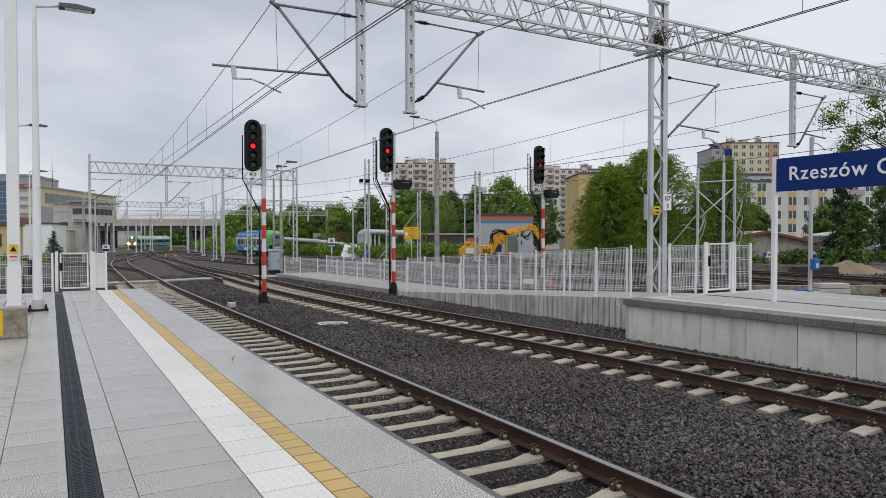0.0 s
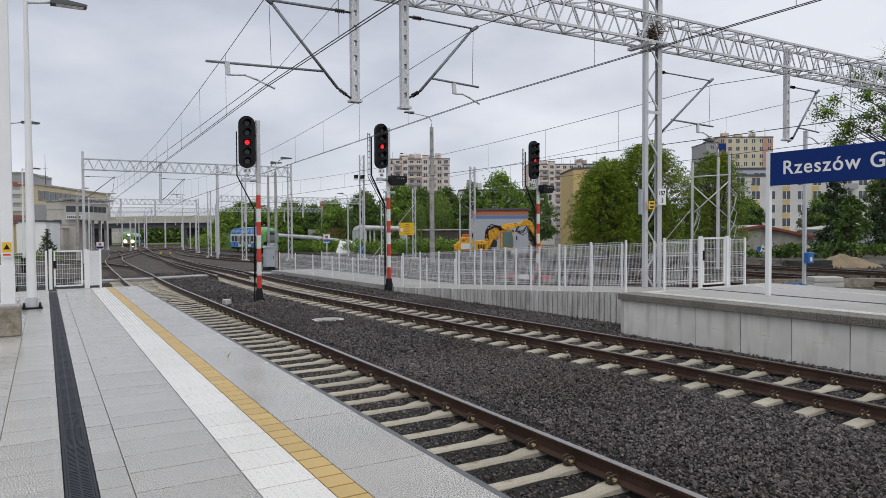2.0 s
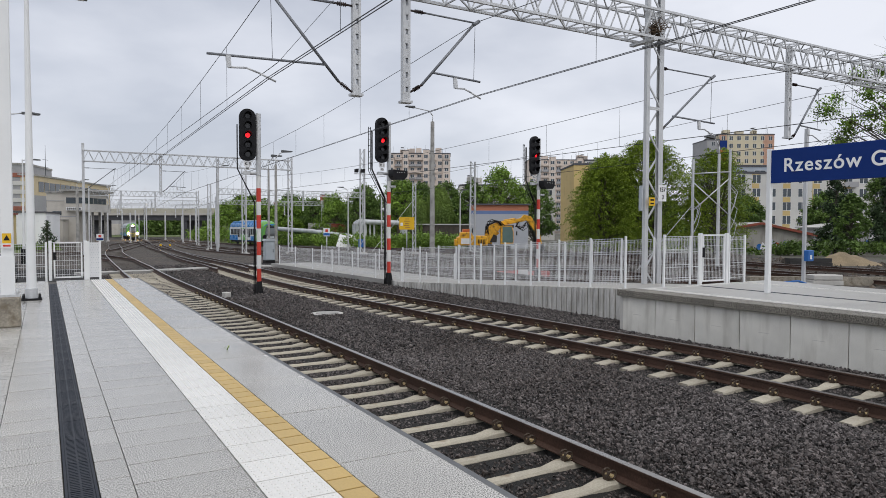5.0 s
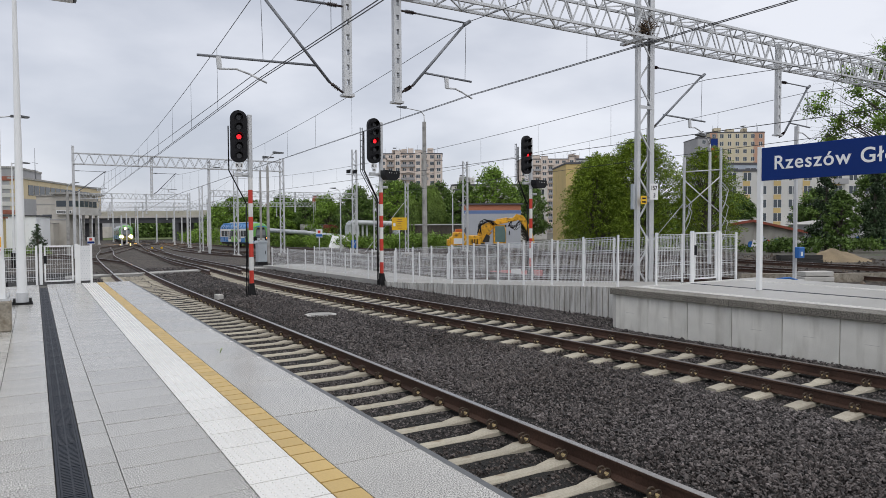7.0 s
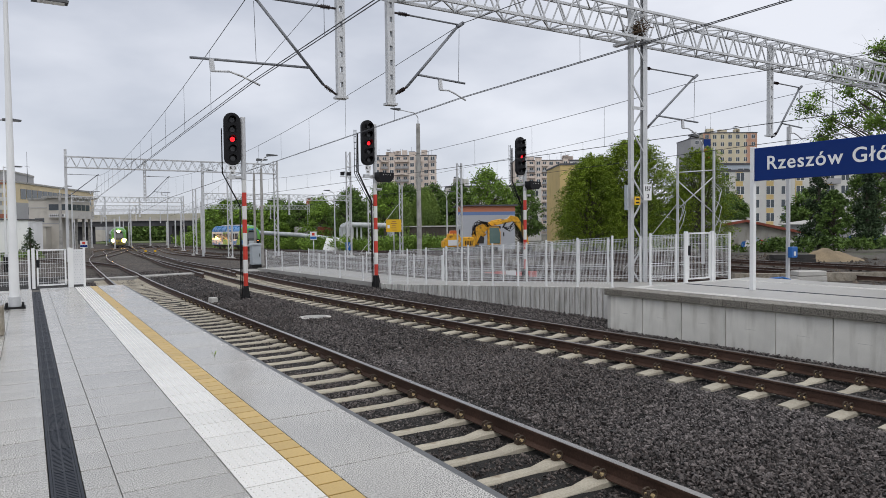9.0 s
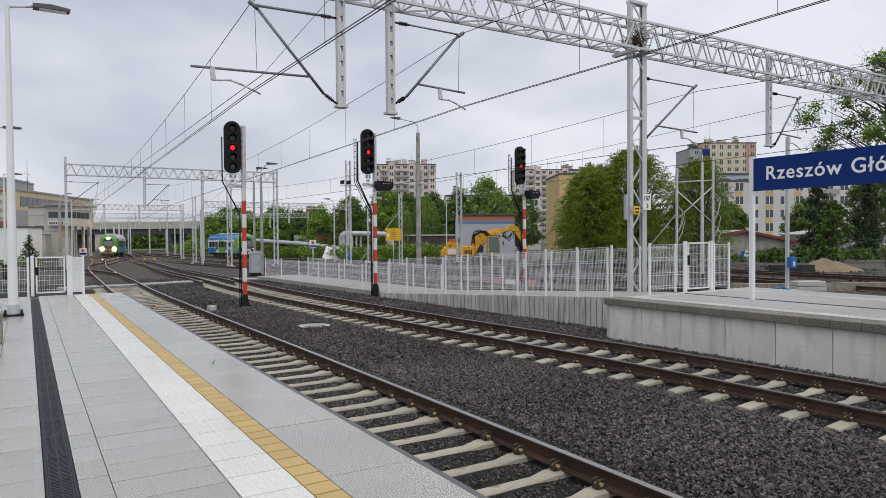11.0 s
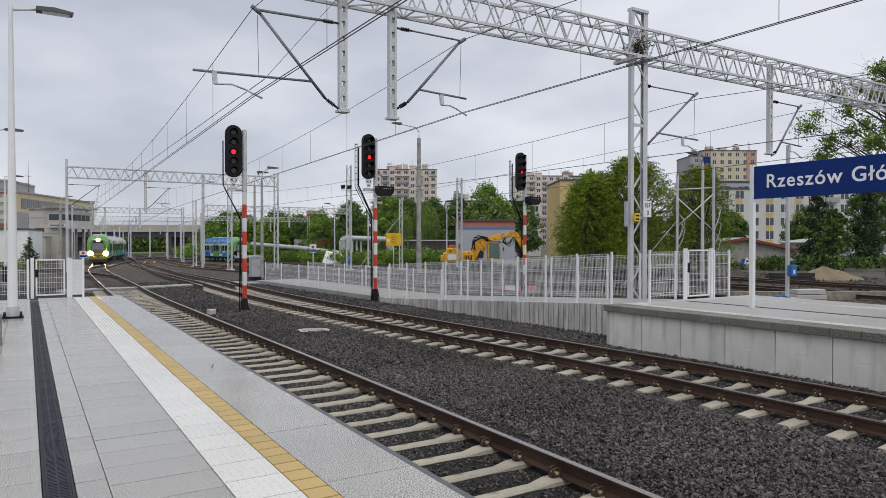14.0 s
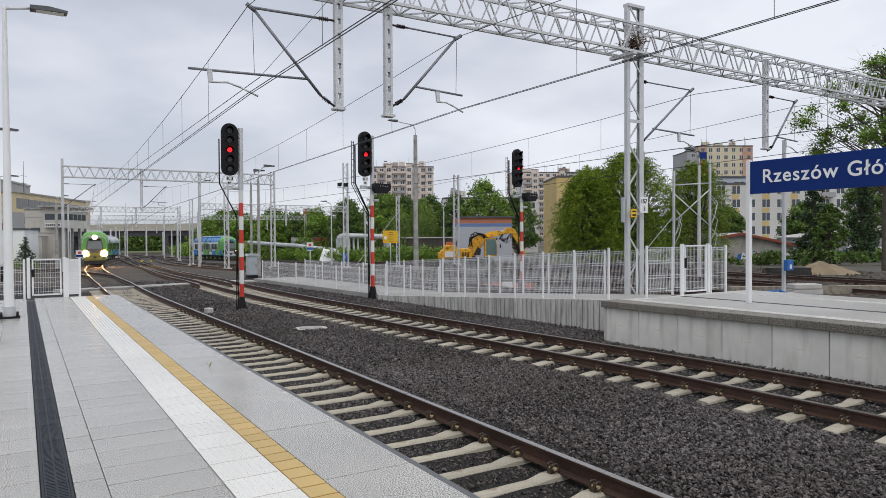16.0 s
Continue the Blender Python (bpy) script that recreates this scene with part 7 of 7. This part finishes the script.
def retaining_wall():
    w = thing("retaining_wall", "long low concrete and dark timber retaining wall", "wall", kind="structure")
    part("wall", bar(bmesh.new(), (47, 135, 1.4), (60, 125, 1.4), 0.4, 2.0), CONCRETE_OLD, w)
    part("wall", bar(bmesh.new(), (54, 108, 0.6), (66, 88, 0.6), 0.4, 3.0), TIMBER_SLEEPER, w)
    part("coping", bar(bmesh.new(), (54, 108, 2.2), (66, 88, 2.2), 0.9, 0.2), CONCRETE, w)
    v = thing("freight_wagon", "dark red flat wagon behind the hedge", "wagon", (50.0, 130.0, -1.3), -30)
    part("body", cuboid(0, 7.0, 0, 2.6, 1.5, 3.6), ROOF_RED, v)
    part("underframe", cuboid(0.3, 6.7, 0.2, 2.4, 0.2, 1.5), UNDER, v)


retaining_wall()


def sand_heap():
    bm = bmesh.new()
    n = 22
    rows = []
    for i in range(9):
        r = i / 8
        rows.append([bm.verts.new((3.0 * r * math.cos(a), 2.2 * r * math.sin(a), 1.1 * (1 - r ** 1.3) ** 1.15 * (1 + 0.35 * noise.noise((r * 2.2 * math.cos(a), r * 2.2 * math.sin(a), 1))) + 0.16 * noise.noise((r * 7 * math.cos(a), r * 7 * math.sin(a), 4)))) for a in [k * math.tau / n for k in range(n)]])
    for a, b in zip(rows, rows[1:]):
        for k in range(n):
            bm.faces.new((a[k], a[(k + 1) % n], b[(k + 1) % n], b[k])).smooth = True
    bmesh.ops.remove_doubles(bm, verts=bm.verts[:], dist=0.001)
    o = tagged(finish(bm, "sand_heap", mat("wet_sand", (0.245, 0.19, 0.12), 0.9, 0.2, 1.2, 25, 0.5, bump_dist=0.03)), "heap of brown sand by the siding", "sand", kind="stuff")
    o.matrix_basis = pose(43.4, 24.05, -0.55, 0, 0, -30)


sand_heap()


def right_yard():
    s = thing("sleeper_stack", "dark stack of old timber sleepers by the siding", "timber stack", (36.5, 24.5, -0.5), -28)
    for k in range(3):
        for j in range(2):
            part("timber", cuboid(1.2 + 0.06 * j, 3.8 - 0.04 * k, j * 0.35, j * 0.35 + 0.3, k * 0.27, k * 0.27 + 0.25), UNDER, s)
    c = thing("concrete_pile", "pale wrapped concrete slabs on the ground", "slabs", (26.0, 15.6, -0.35), -30)
    for k in range(3):
        part("slab", cuboid(0.02 * k, 1.25 - 0.03 * k, 0, 0.6, k * 0.21, k * 0.21 + 0.19), CONCRETE, c, bevel=0.02)
    bm = bmesh.new()
    tube(bm, [(22.8, 15.2, 0.05), (23.3, 15.0, 0.14), (23.9, 14.9, 0.16), (24.4, 14.9, 0.05)], 0.04, 6)
    tagged(finish(bm, "blue_hose", PLATE_BLUE), "blue plastic hose lying on the ground", "hose")
    w = thing("low_wall", "low rough concrete kerb wall beside the siding", "wall", kind="structure")
    part("wall", bar(bmesh.new(), (24.8, 17.6, -0.1), (36, 11.2, -0.1), 0.3, 0.42), PLINTH, w)


right_yard()


# ---- bridge and the buildings beside the line ----
GIRDER = mat("dark_girder_concrete", (0.085, 0.085, 0.092), 0.85, 0.25, 0.4, 20, 0.2)


def bridge():
    b = thing("road_bridge", "concrete road bridge spanning the tracks", "bridge", (12.0, 253, -1.2), -45)
    W = 92
    part("girder", cuboid(-6, W, 0, 9, 4.4, 6.0), GIRDER, b, "dark concrete girder")
    part("deck", cuboid(-8, W, -0.8, 10, 6.0, 6.7), BEIGE, b)
    part("parapet", cuboid(-8, W, -0.8, -0.5, 6.7, 8.2), plaster("pale_parapet", (0.50, 0.47, 0.38)), b, "pale yellowish noise parapet")
    for k in range(int(W / 3)):
        part("railing_post", cuboid(k * 3, k * 3 + 0.1, -0.7, -0.6, 8.2, 9.3), GALV, b)
    part("railing", cuboid(-8, W, -0.69, -0.62, 9.2, 9.3), GALV, b)
    for x in (35.6, 0.5):
        part("pier", cuboid(x, x + 2.1, 0.5, 8.5, -3, 4.4), GIRDER, b, "dark concrete pier")
    for k in range(4):
        part("lamp_post", rod(bmesh.new(), (8 + k * 14, 1, 6.7), (8 + k * 14, 1, 15), 0.1, 8, 0.06), GALV, b)


bridge()


def signal_box():
    s = thing("signal_box", "beige concrete signal box with overhanging control room", "building", (0.4, 132.5, -1.2), -30)
    part("tower", cuboid(0, 5.0, 0, 4.2, 0, 8.5), BEIGE, s)
    part("roof", cuboid(-0.2, 5.2, -0.2, 4.4, 8.5, 8.72), CONCRETE_OLD, s)
    part("control_room", cuboid(3.4, 6.7, -0.7, 7, 5.4, 8.7), BEIGE, s)
    part("roof", cuboid(3.0, 7.4, -1.5, 8.2, 8.72, 9.05), CONCRETE_OLD, s)
    part("window_band", cuboid(3.7, 6.4, -0.74, -0.7, 6.7, 7.7), PANE, s)
    for k in range(5):
        part("window_band", cuboid(6.7, 6.74, -0.4 + 1.45 * k, 0.85 + 1.45 * k, 6.7, 7.7), PANE, s)
    part("parapet", cuboid(6.7, 7.2, -1.1, 7.4, 5.3, 6.5), CONCRETE, s)
    for y in (0.2, 2.6, 5.0, 7.0):
        part("column", cuboid(6.2, 6.5, y, y + 0.3, 0, 5.4), CONCRETE_OLD, s)
    part("annex", cuboid(0.9, 3.6, -1.6, -0.01, 0, 3.9), BEIGE, s)
    part("annex_roof", cuboid(0.8, 3.7, -1.75, -0.01, 3.9, 4.02), CONCRETE_OLD, s)
    part("string_course", cuboid(-0.05, 5.05, -0.08, 0, 4.45, 4.6), GREY_WALL, s)
    part("string_course", cuboid(-0.05, 5.05, -0.06, 0, 7.1, 7.2), GREY_WALL, s)
    part("window", cuboid(1.0, 2.5, -0.05, 0, 4.75, 5.4), PANE, s)
    part("window_sill", cuboid(0.95, 2.55, -0.12, 0, 4.68, 4.75), CONCRETE, s)
    n = part("name_board", cuboid(3.7, 6.3, -0.78, -0.74, 5.55, 6.1), SIGN_WHITE, s)
    for k in range(7):
        part("letter_bar", cuboid(3.85 + k * 0.34, 4.07 + k * 0.34, -0.8, -0.78, 5.66, 6.0), BLACK, n)


signal_box()


def left_buildings():
    w = thing("workshop", "long low white-walled workshop behind the platform", "building", (-12.0, 119, -0.9), -14)
    part("wall", cuboid(0, 12.6, 0, 8, 0, 4.6), plaster("fresh_white_render", (0.84, 0.85, 0.86)), w)
    part("roof", cuboid(-0.2, 12.8, -0.2, 8.2, 4.6, 4.8), ROOF_DARK, w)
    y = thing("outbuilding", "small yellow plastered outbuilding with grey door", "building", (-13.4, 104, -0.7), -14)
    part("wall", cuboid(0, 9.0, 0, 6, 0, 4.0), YELLOW_WALL, y)
    part("roof", cuboid(-0.2, 9.2, -0.3, 6.2, 4.0, 4.2), ROOF_RED, y)
    part("door", cuboid(4.0, 6.0, -0.04, 0, 0.1, 2.9), GREY_PAINT, y)
    part("window", cuboid(7.6, 8.3, -0.04, 0, 1.3, 2.9), PANE, y)
    m = thing("shopping_centre", "large grey shopping centre with blue glass facade", "building", (-58, 322, -2), -16)
    part("wall", cuboid(0, 55, 0, 30, 0, 26.5), GREY_WALL, m)
    part("roof", cuboid(-0.3, 55.3, -0.3, 30, 26.5, 27.2), CONCRETE_OLD, m)
    for k in range(11):
        part("glass_bay", cuboid(3 + k * 4.1, 6.9 + k * 4.1, -0.2, 0, 6, 24.5), BLUE_GLASS, m)
    for k in range(8):
        part("transom", cuboid(3, 48, -0.3, -0.2, 7 + k * 2.2, 7.25 + k * 2.2), GREY_WALL, m)
    for k in range(5):
        part("shop_sign", cuboid(49, 54, -0.3, 0, 9 + k * 3.2, 10.6 + k * 3.2), BRICK_RED if k in (4, 0) else WHITE_WALL, m)
    o = thing("office_building", "beige office building with long window band", "building", (-4.0, 306, -2), 66.8)
    part("wall", cuboid(0, 84, 0, 16, 0, 22.5), plaster("pale_office_wall", (0.60, 0.50, 0.33)), o)
    part("roof", cuboid(-0.4, 84.4, -0.4, 16, 22.5, 23.2), CONCRETE_OLD, o)
    part("dark_base", cuboid(0.2, 14, -0.1, 0, 0, 15), GREY_WALL, o)
    for k in range(15):
        part("window", cuboid(6 + k * 5.0, 10.4 + k * 5.0, -0.12, 0, 16.5, 20.5), PANE, o)
    for k in range(9):
        part("window", cuboid(12 + k * 7.5, 17.0 + k * 7.5, -0.12, 0, 10.5, 13.5), PANE, o)
    part("aerial", rod(bmesh.new(), (17, 2, 22), (17, 2, 36), 0.18, 6, 0.06), GALV_DARK, o)
    for z in (27, 30):
        part("aerial_arm", rod(bmesh.new(), (14.5, 2, z), (19.5, 2, z), 0.08, 5), GALV_DARK, o)
    d = thing("warehouse", "dark grey warehouse beyond the bridge", "building", (16, 318, -2.5), -25)
    part("wall", cuboid(0, 12, 0, 20, 0, 7), GREY_WALL, d)
    part("roof", cuboid(-0.3, 12.3, -0.3, 20.3, 7, 7.4), ROOF_DARK, d)
    part("pale_annex", cuboid(7, 13, -4, 0, 0, 4.5), BEIGE, d)


left_buildings()
v = thing("parked_van", "small white van parked beyond the bridge", "van", (4.5, 262, -2.3), -20)
part("body", outline([(0, 0.4), (4.6, 0.4), (4.6, 1.2), (3.8, 1.4), (3.2, 2.2), (0, 2.2)], (0, 1.8)), SIGN_WHITE, v, bevel=0.06)
part("windscreen", outline([(3.3, 1.4), (3.75, 1.4), (3.2, 2.0)], (-0.02, 0)), PANE, v)
for x in (0.9, 3.6):
    part("wheel", rod(bmesh.new(), (x, -0.02, 0.35), (x, 1.82, 0.35), 0.35, 12), RUBBER, v)


# ---- loose ballast stones ----
def ballast_stones():
    """Angular crushed stones over the beds nearest the platform."""
    rng = np.random.default_rng(5)
    base = np.array([(1, 0, 0), (-1, 0, 0), (0, 1, 0), (0, -1, 0), (0, 0, 1), (0, 0, -1)], float)
    tri = np.array([(0, 2, 4), (2, 1, 4), (1, 3, 4), (3, 0, 4), (2, 0, 5), (1, 2, 5), (3, 1, 5), (0, 3, 5)])
    def zone(n, y0, y1, big):
        y = y0 + (y1 - y0) * rng.uniform(0, 1, n) ** 1.35
        x = rng.uniform(2.2, 12.2, n)
        ok = (x < 11.35 - 0.042 * (y - 5)) | ((y > 11.0) & (x < 10.75 + (36 - y) * 0.0667))
        ok &= np.hypot(x - 6.43, y - 17.0) > 0.45
        return x[ok], y[ok], np.full(ok.sum(), big)
    parts = [zone(145000, 1.8, 11, 0.0192), zone(100000, 8, 22, 0.0212), zone(25000, 20, 42, 0.032)]
    x, y, s = (np.concatenate([p[k] for p in parts]) for k in range(3))
    n = len(x)
    t1 = np.interp(y, [p[1] for p in TRACK_1[:8]], [p[0] for p in TRACK_1[:8]])
    t2 = np.interp(y, [p[1] for p in TRACK_2[:8]], [p[0] for p in TRACK_2[:8]])
    keep = np.ones(n, bool)
    for t in (t1, t2):
        for r in (-0.7535, 0.7535):
            keep &= np.abs(x - t - r) > 0.085
    for pts, t in ((TRACK_1, t1), (TRACK_2, t2)):
        sl = np.sort(np.array([p[1] for p in chain(pts, 0.6) if p[1] < 45]))
        k = np.clip(np.searchsorted(sl, y), 1, len(sl) - 1)
        near = np.minimum(np.abs(y - sl[k]), np.abs(y - sl[k - 1])) < 0.15
        keep &= ~(near & (np.abs(x - t) < 1.31) & ((x - t < 0.9) | (pts is TRACK_2)))
    z = np.array([bed_z(a, b) for a, b in zip(x, y)]) - 0.0165 * np.maximum(0, y - 38)
    inside = (np.abs(x - t1) < 1.25) | (np.abs(x - t2) < 1.25)
    z -= 0.02 * inside
    s = s * np.where(inside, 0.85, 1.0)
    scale = s[:, None] * np.clip(rng.lognormal(-0.12, 0.3, (n, 1)), 0.45, 1.6) * rng.uniform(0.6, 1.3, (n, 3))
    v = (base[None] + rng.uniform(-0.38, 0.38, (n, 6, 3))) * scale[:, None, :]
    q = rng.normal(size=(n, 4))
    q /= np.linalg.norm(q, axis=1)[:, None]
    a, b, c, d = q.T
    R = np.stack([1 - 2 * (c * c + d * d), 2 * (b * c - a * d), 2 * (b * d + a * c), 2 * (b * c + a * d), 1 - 2 * (b * b + d * d), 2 * (c * d - a * b), 2 * (b * d - a * c), 2 * (c * d + a * b), 1 - 2 * (b * b + c * c)], 1).reshape(n, 3, 3)
    v = np.einsum("nij,nkj->nki", R, v)
    v += np.stack([x, y, z + rng.uniform(-0.008, 0.034, n)], 1)[:, None, :]
    v, n = v[keep], int(keep.sum())
    f = (tri[None] + 6 * np.arange(n)[:, None, None]).reshape(-1)
    me = bpy.data.meshes.new("ballast_stones")
    me.vertices.add(6 * n)
    me.vertices.foreach_set("co", v.astype(np.float32).ravel())
    me.loops.add(len(f))
    me.loops.foreach_set("vertex_index", f.astype(np.int32))
    me.polygons.add(len(f) // 3)
    me.polygons.foreach_set("loop_start", np.arange(0, len(f), 3, dtype=np.int32))
    me.update(calc_edges=True)
    me.shade_flat()
    me.materials.append(STONE)
    tagged(new("ballast_stones", me), "dark grey crushed ballast stones between the tracks", "ballast", kind="stuff")


ballast_stones()



def yard_rubble():
    """Lumps of soil, old ballast and scraps over the sidings."""
    rng = np.random.default_rng(17)
    n = 9000
    base = np.array([(1, 0, 0), (-1, 0, 0), (0, 1, 0), (0, -1, 0), (0, 0, 1), (0, 0, -1)], float)
    tri = np.array([(0, 2, 4), (2, 1, 4), (1, 3, 4), (3, 0, 4), (2, 0, 5), (1, 2, 5), (3, 1, 5), (0, 3, 5)])
    x, y = rng.uniform(15.5, 47, n), 8 + 72 * rng.uniform(0, 1, n) ** 1.2
    z = np.array([ground_z(a, b) for a, b in zip(x, y)]) - 0.235
    v = (base[None] + rng.uniform(-0.4, 0.4, (n, 6, 3))) * np.clip(rng.lognormal(-2.9, 0.55, (n, 1)), 0.025, 0.22)[:, None, :] * rng.uniform(0.5, 1.4, (n, 1, 3))
    v += np.stack([x, y, z], 1)[:, None, :]
    me = bpy.data.meshes.new("yard_rubble")
    me.from_pydata(v.reshape(-1, 3).tolist(), [], (tri[None] + 6 * np.arange(n)[:, None, None]).reshape(-1, 3).tolist())
    me.materials.append(RUBBLE)
    tagged(new("yard_rubble", me), "lumps of dark soil and broken stone in the yard", "rubble", kind="stuff")


RUBBLE = islands(mat("yard_lumps", (0.085, 0.068, 0.052), 0.85, 0.35, 0.5, 30, 0.3), 0.8)
yard_rubble()


def fallen_barrier():
    b = thing("plastic_barrier", "faded red and white plastic barrier lying behind the fence", "barrier", (18.4, 26.3, -0.3), -30)
    faded = mat("faded_red_plastic", (0.55, 0.14, 0.13), 0.5, 0.15, 2, 40, 0.05)
    for k in range(5):
        part("panel", cuboid(0.5 * k, 0.5 * k + 0.48, 0, 0.12, 0.02 + 0.02 * (k % 2), 0.3 + 0.03 * (k % 3)), SIGN_WHITE if k == 2 else faded, b, bevel=0.02)


fallen_barrier()

def weed(x, y, seed):
    rng = np.random.default_rng(seed)
    w = thing("weed", "tiny green weed growing in a slab joint", "weed", (x, y, P1_TOP))
    bm = bmesh.new()
    for k in range(5):
        a = rng.uniform(0, math.tau)
        tip = (0.025 * math.cos(a), 0.025 * math.sin(a), rng.uniform(0.03, 0.07))
        rod(bm, (0, 0, 0), tip, 0.002, 4)
        bm.faces.new([bm.verts.new(Vector(tip) + Vector(d)) for d in ((-0.012, 0, 0), (0, 0.008, 0.006), (0.014, 0, 0.012), (0, -0.008, 0.004))])
    part("leaves", bm, LEAF, w)


weed(1.77, 7.85, 3)



def debris():
    """Leaf scraps and grit blown on to the slabs near the gate."""
    rng = np.random.default_rng(8)
    bm = bmesh.new()
    for k in range(110):
        x, y = rng.uniform(-0.25, 2.05), 19.4 - rng.exponential(2.2)
        if y < 8 or 0.06 < x < 0.24:
            continue
        r, a = rng.uniform(0.004, 0.014), rng.uniform(0, math.tau)
        pts = [(x + r * q * math.cos(a + j * 1.5708), y + 1.4 * r * q * math.sin(a + j * 1.5708), P1_TOP + 0.0045 + 0.004 * (j % 2)) for j, q in enumerate((1.0, 0.5, 0.9, 0.6))]
        lo = [bm.verts.new((c[0], c[1], c[2] - 0.003)) for c in pts]
        hi = [bm.verts.new(c) for c in pts]
        bm.faces.new(hi)
        for j in range(4):
            bm.faces.new((lo[j], lo[(j + 1) % 4], hi[(j + 1) % 4], hi[j]))
    tagged(finish(bm, "leaf_litter", mat("wet_leaf_scraps", (0.10, 0.075, 0.045), 0.6, 0.3, 4, 40, 0.1)), "scraps of wet leaves and grit on the slabs", "litter", kind="stuff")


debris()

def motions():
    rows = [0, 2, 4, 6, 8, 10, 12, 14, 16]
    back = 0.0
    for car, length in zip(GREEN_CARS, (19.0, 17.0, 17.0)):
        out = []
        for t in rows:
            s = s_of_y(LINE_1, 235.0 - 9.06 * t)
            out.append((t, ride(LINE_1, s + back, length)))
        walk(car, out)
        back += length + 0.7
    walk(BLUE_CAR, [(t, ride(BLUE_LINE, s_of_y(BLUE_LINE, y), 15.0)) for t, y in BLUE_ROWS])


motions()
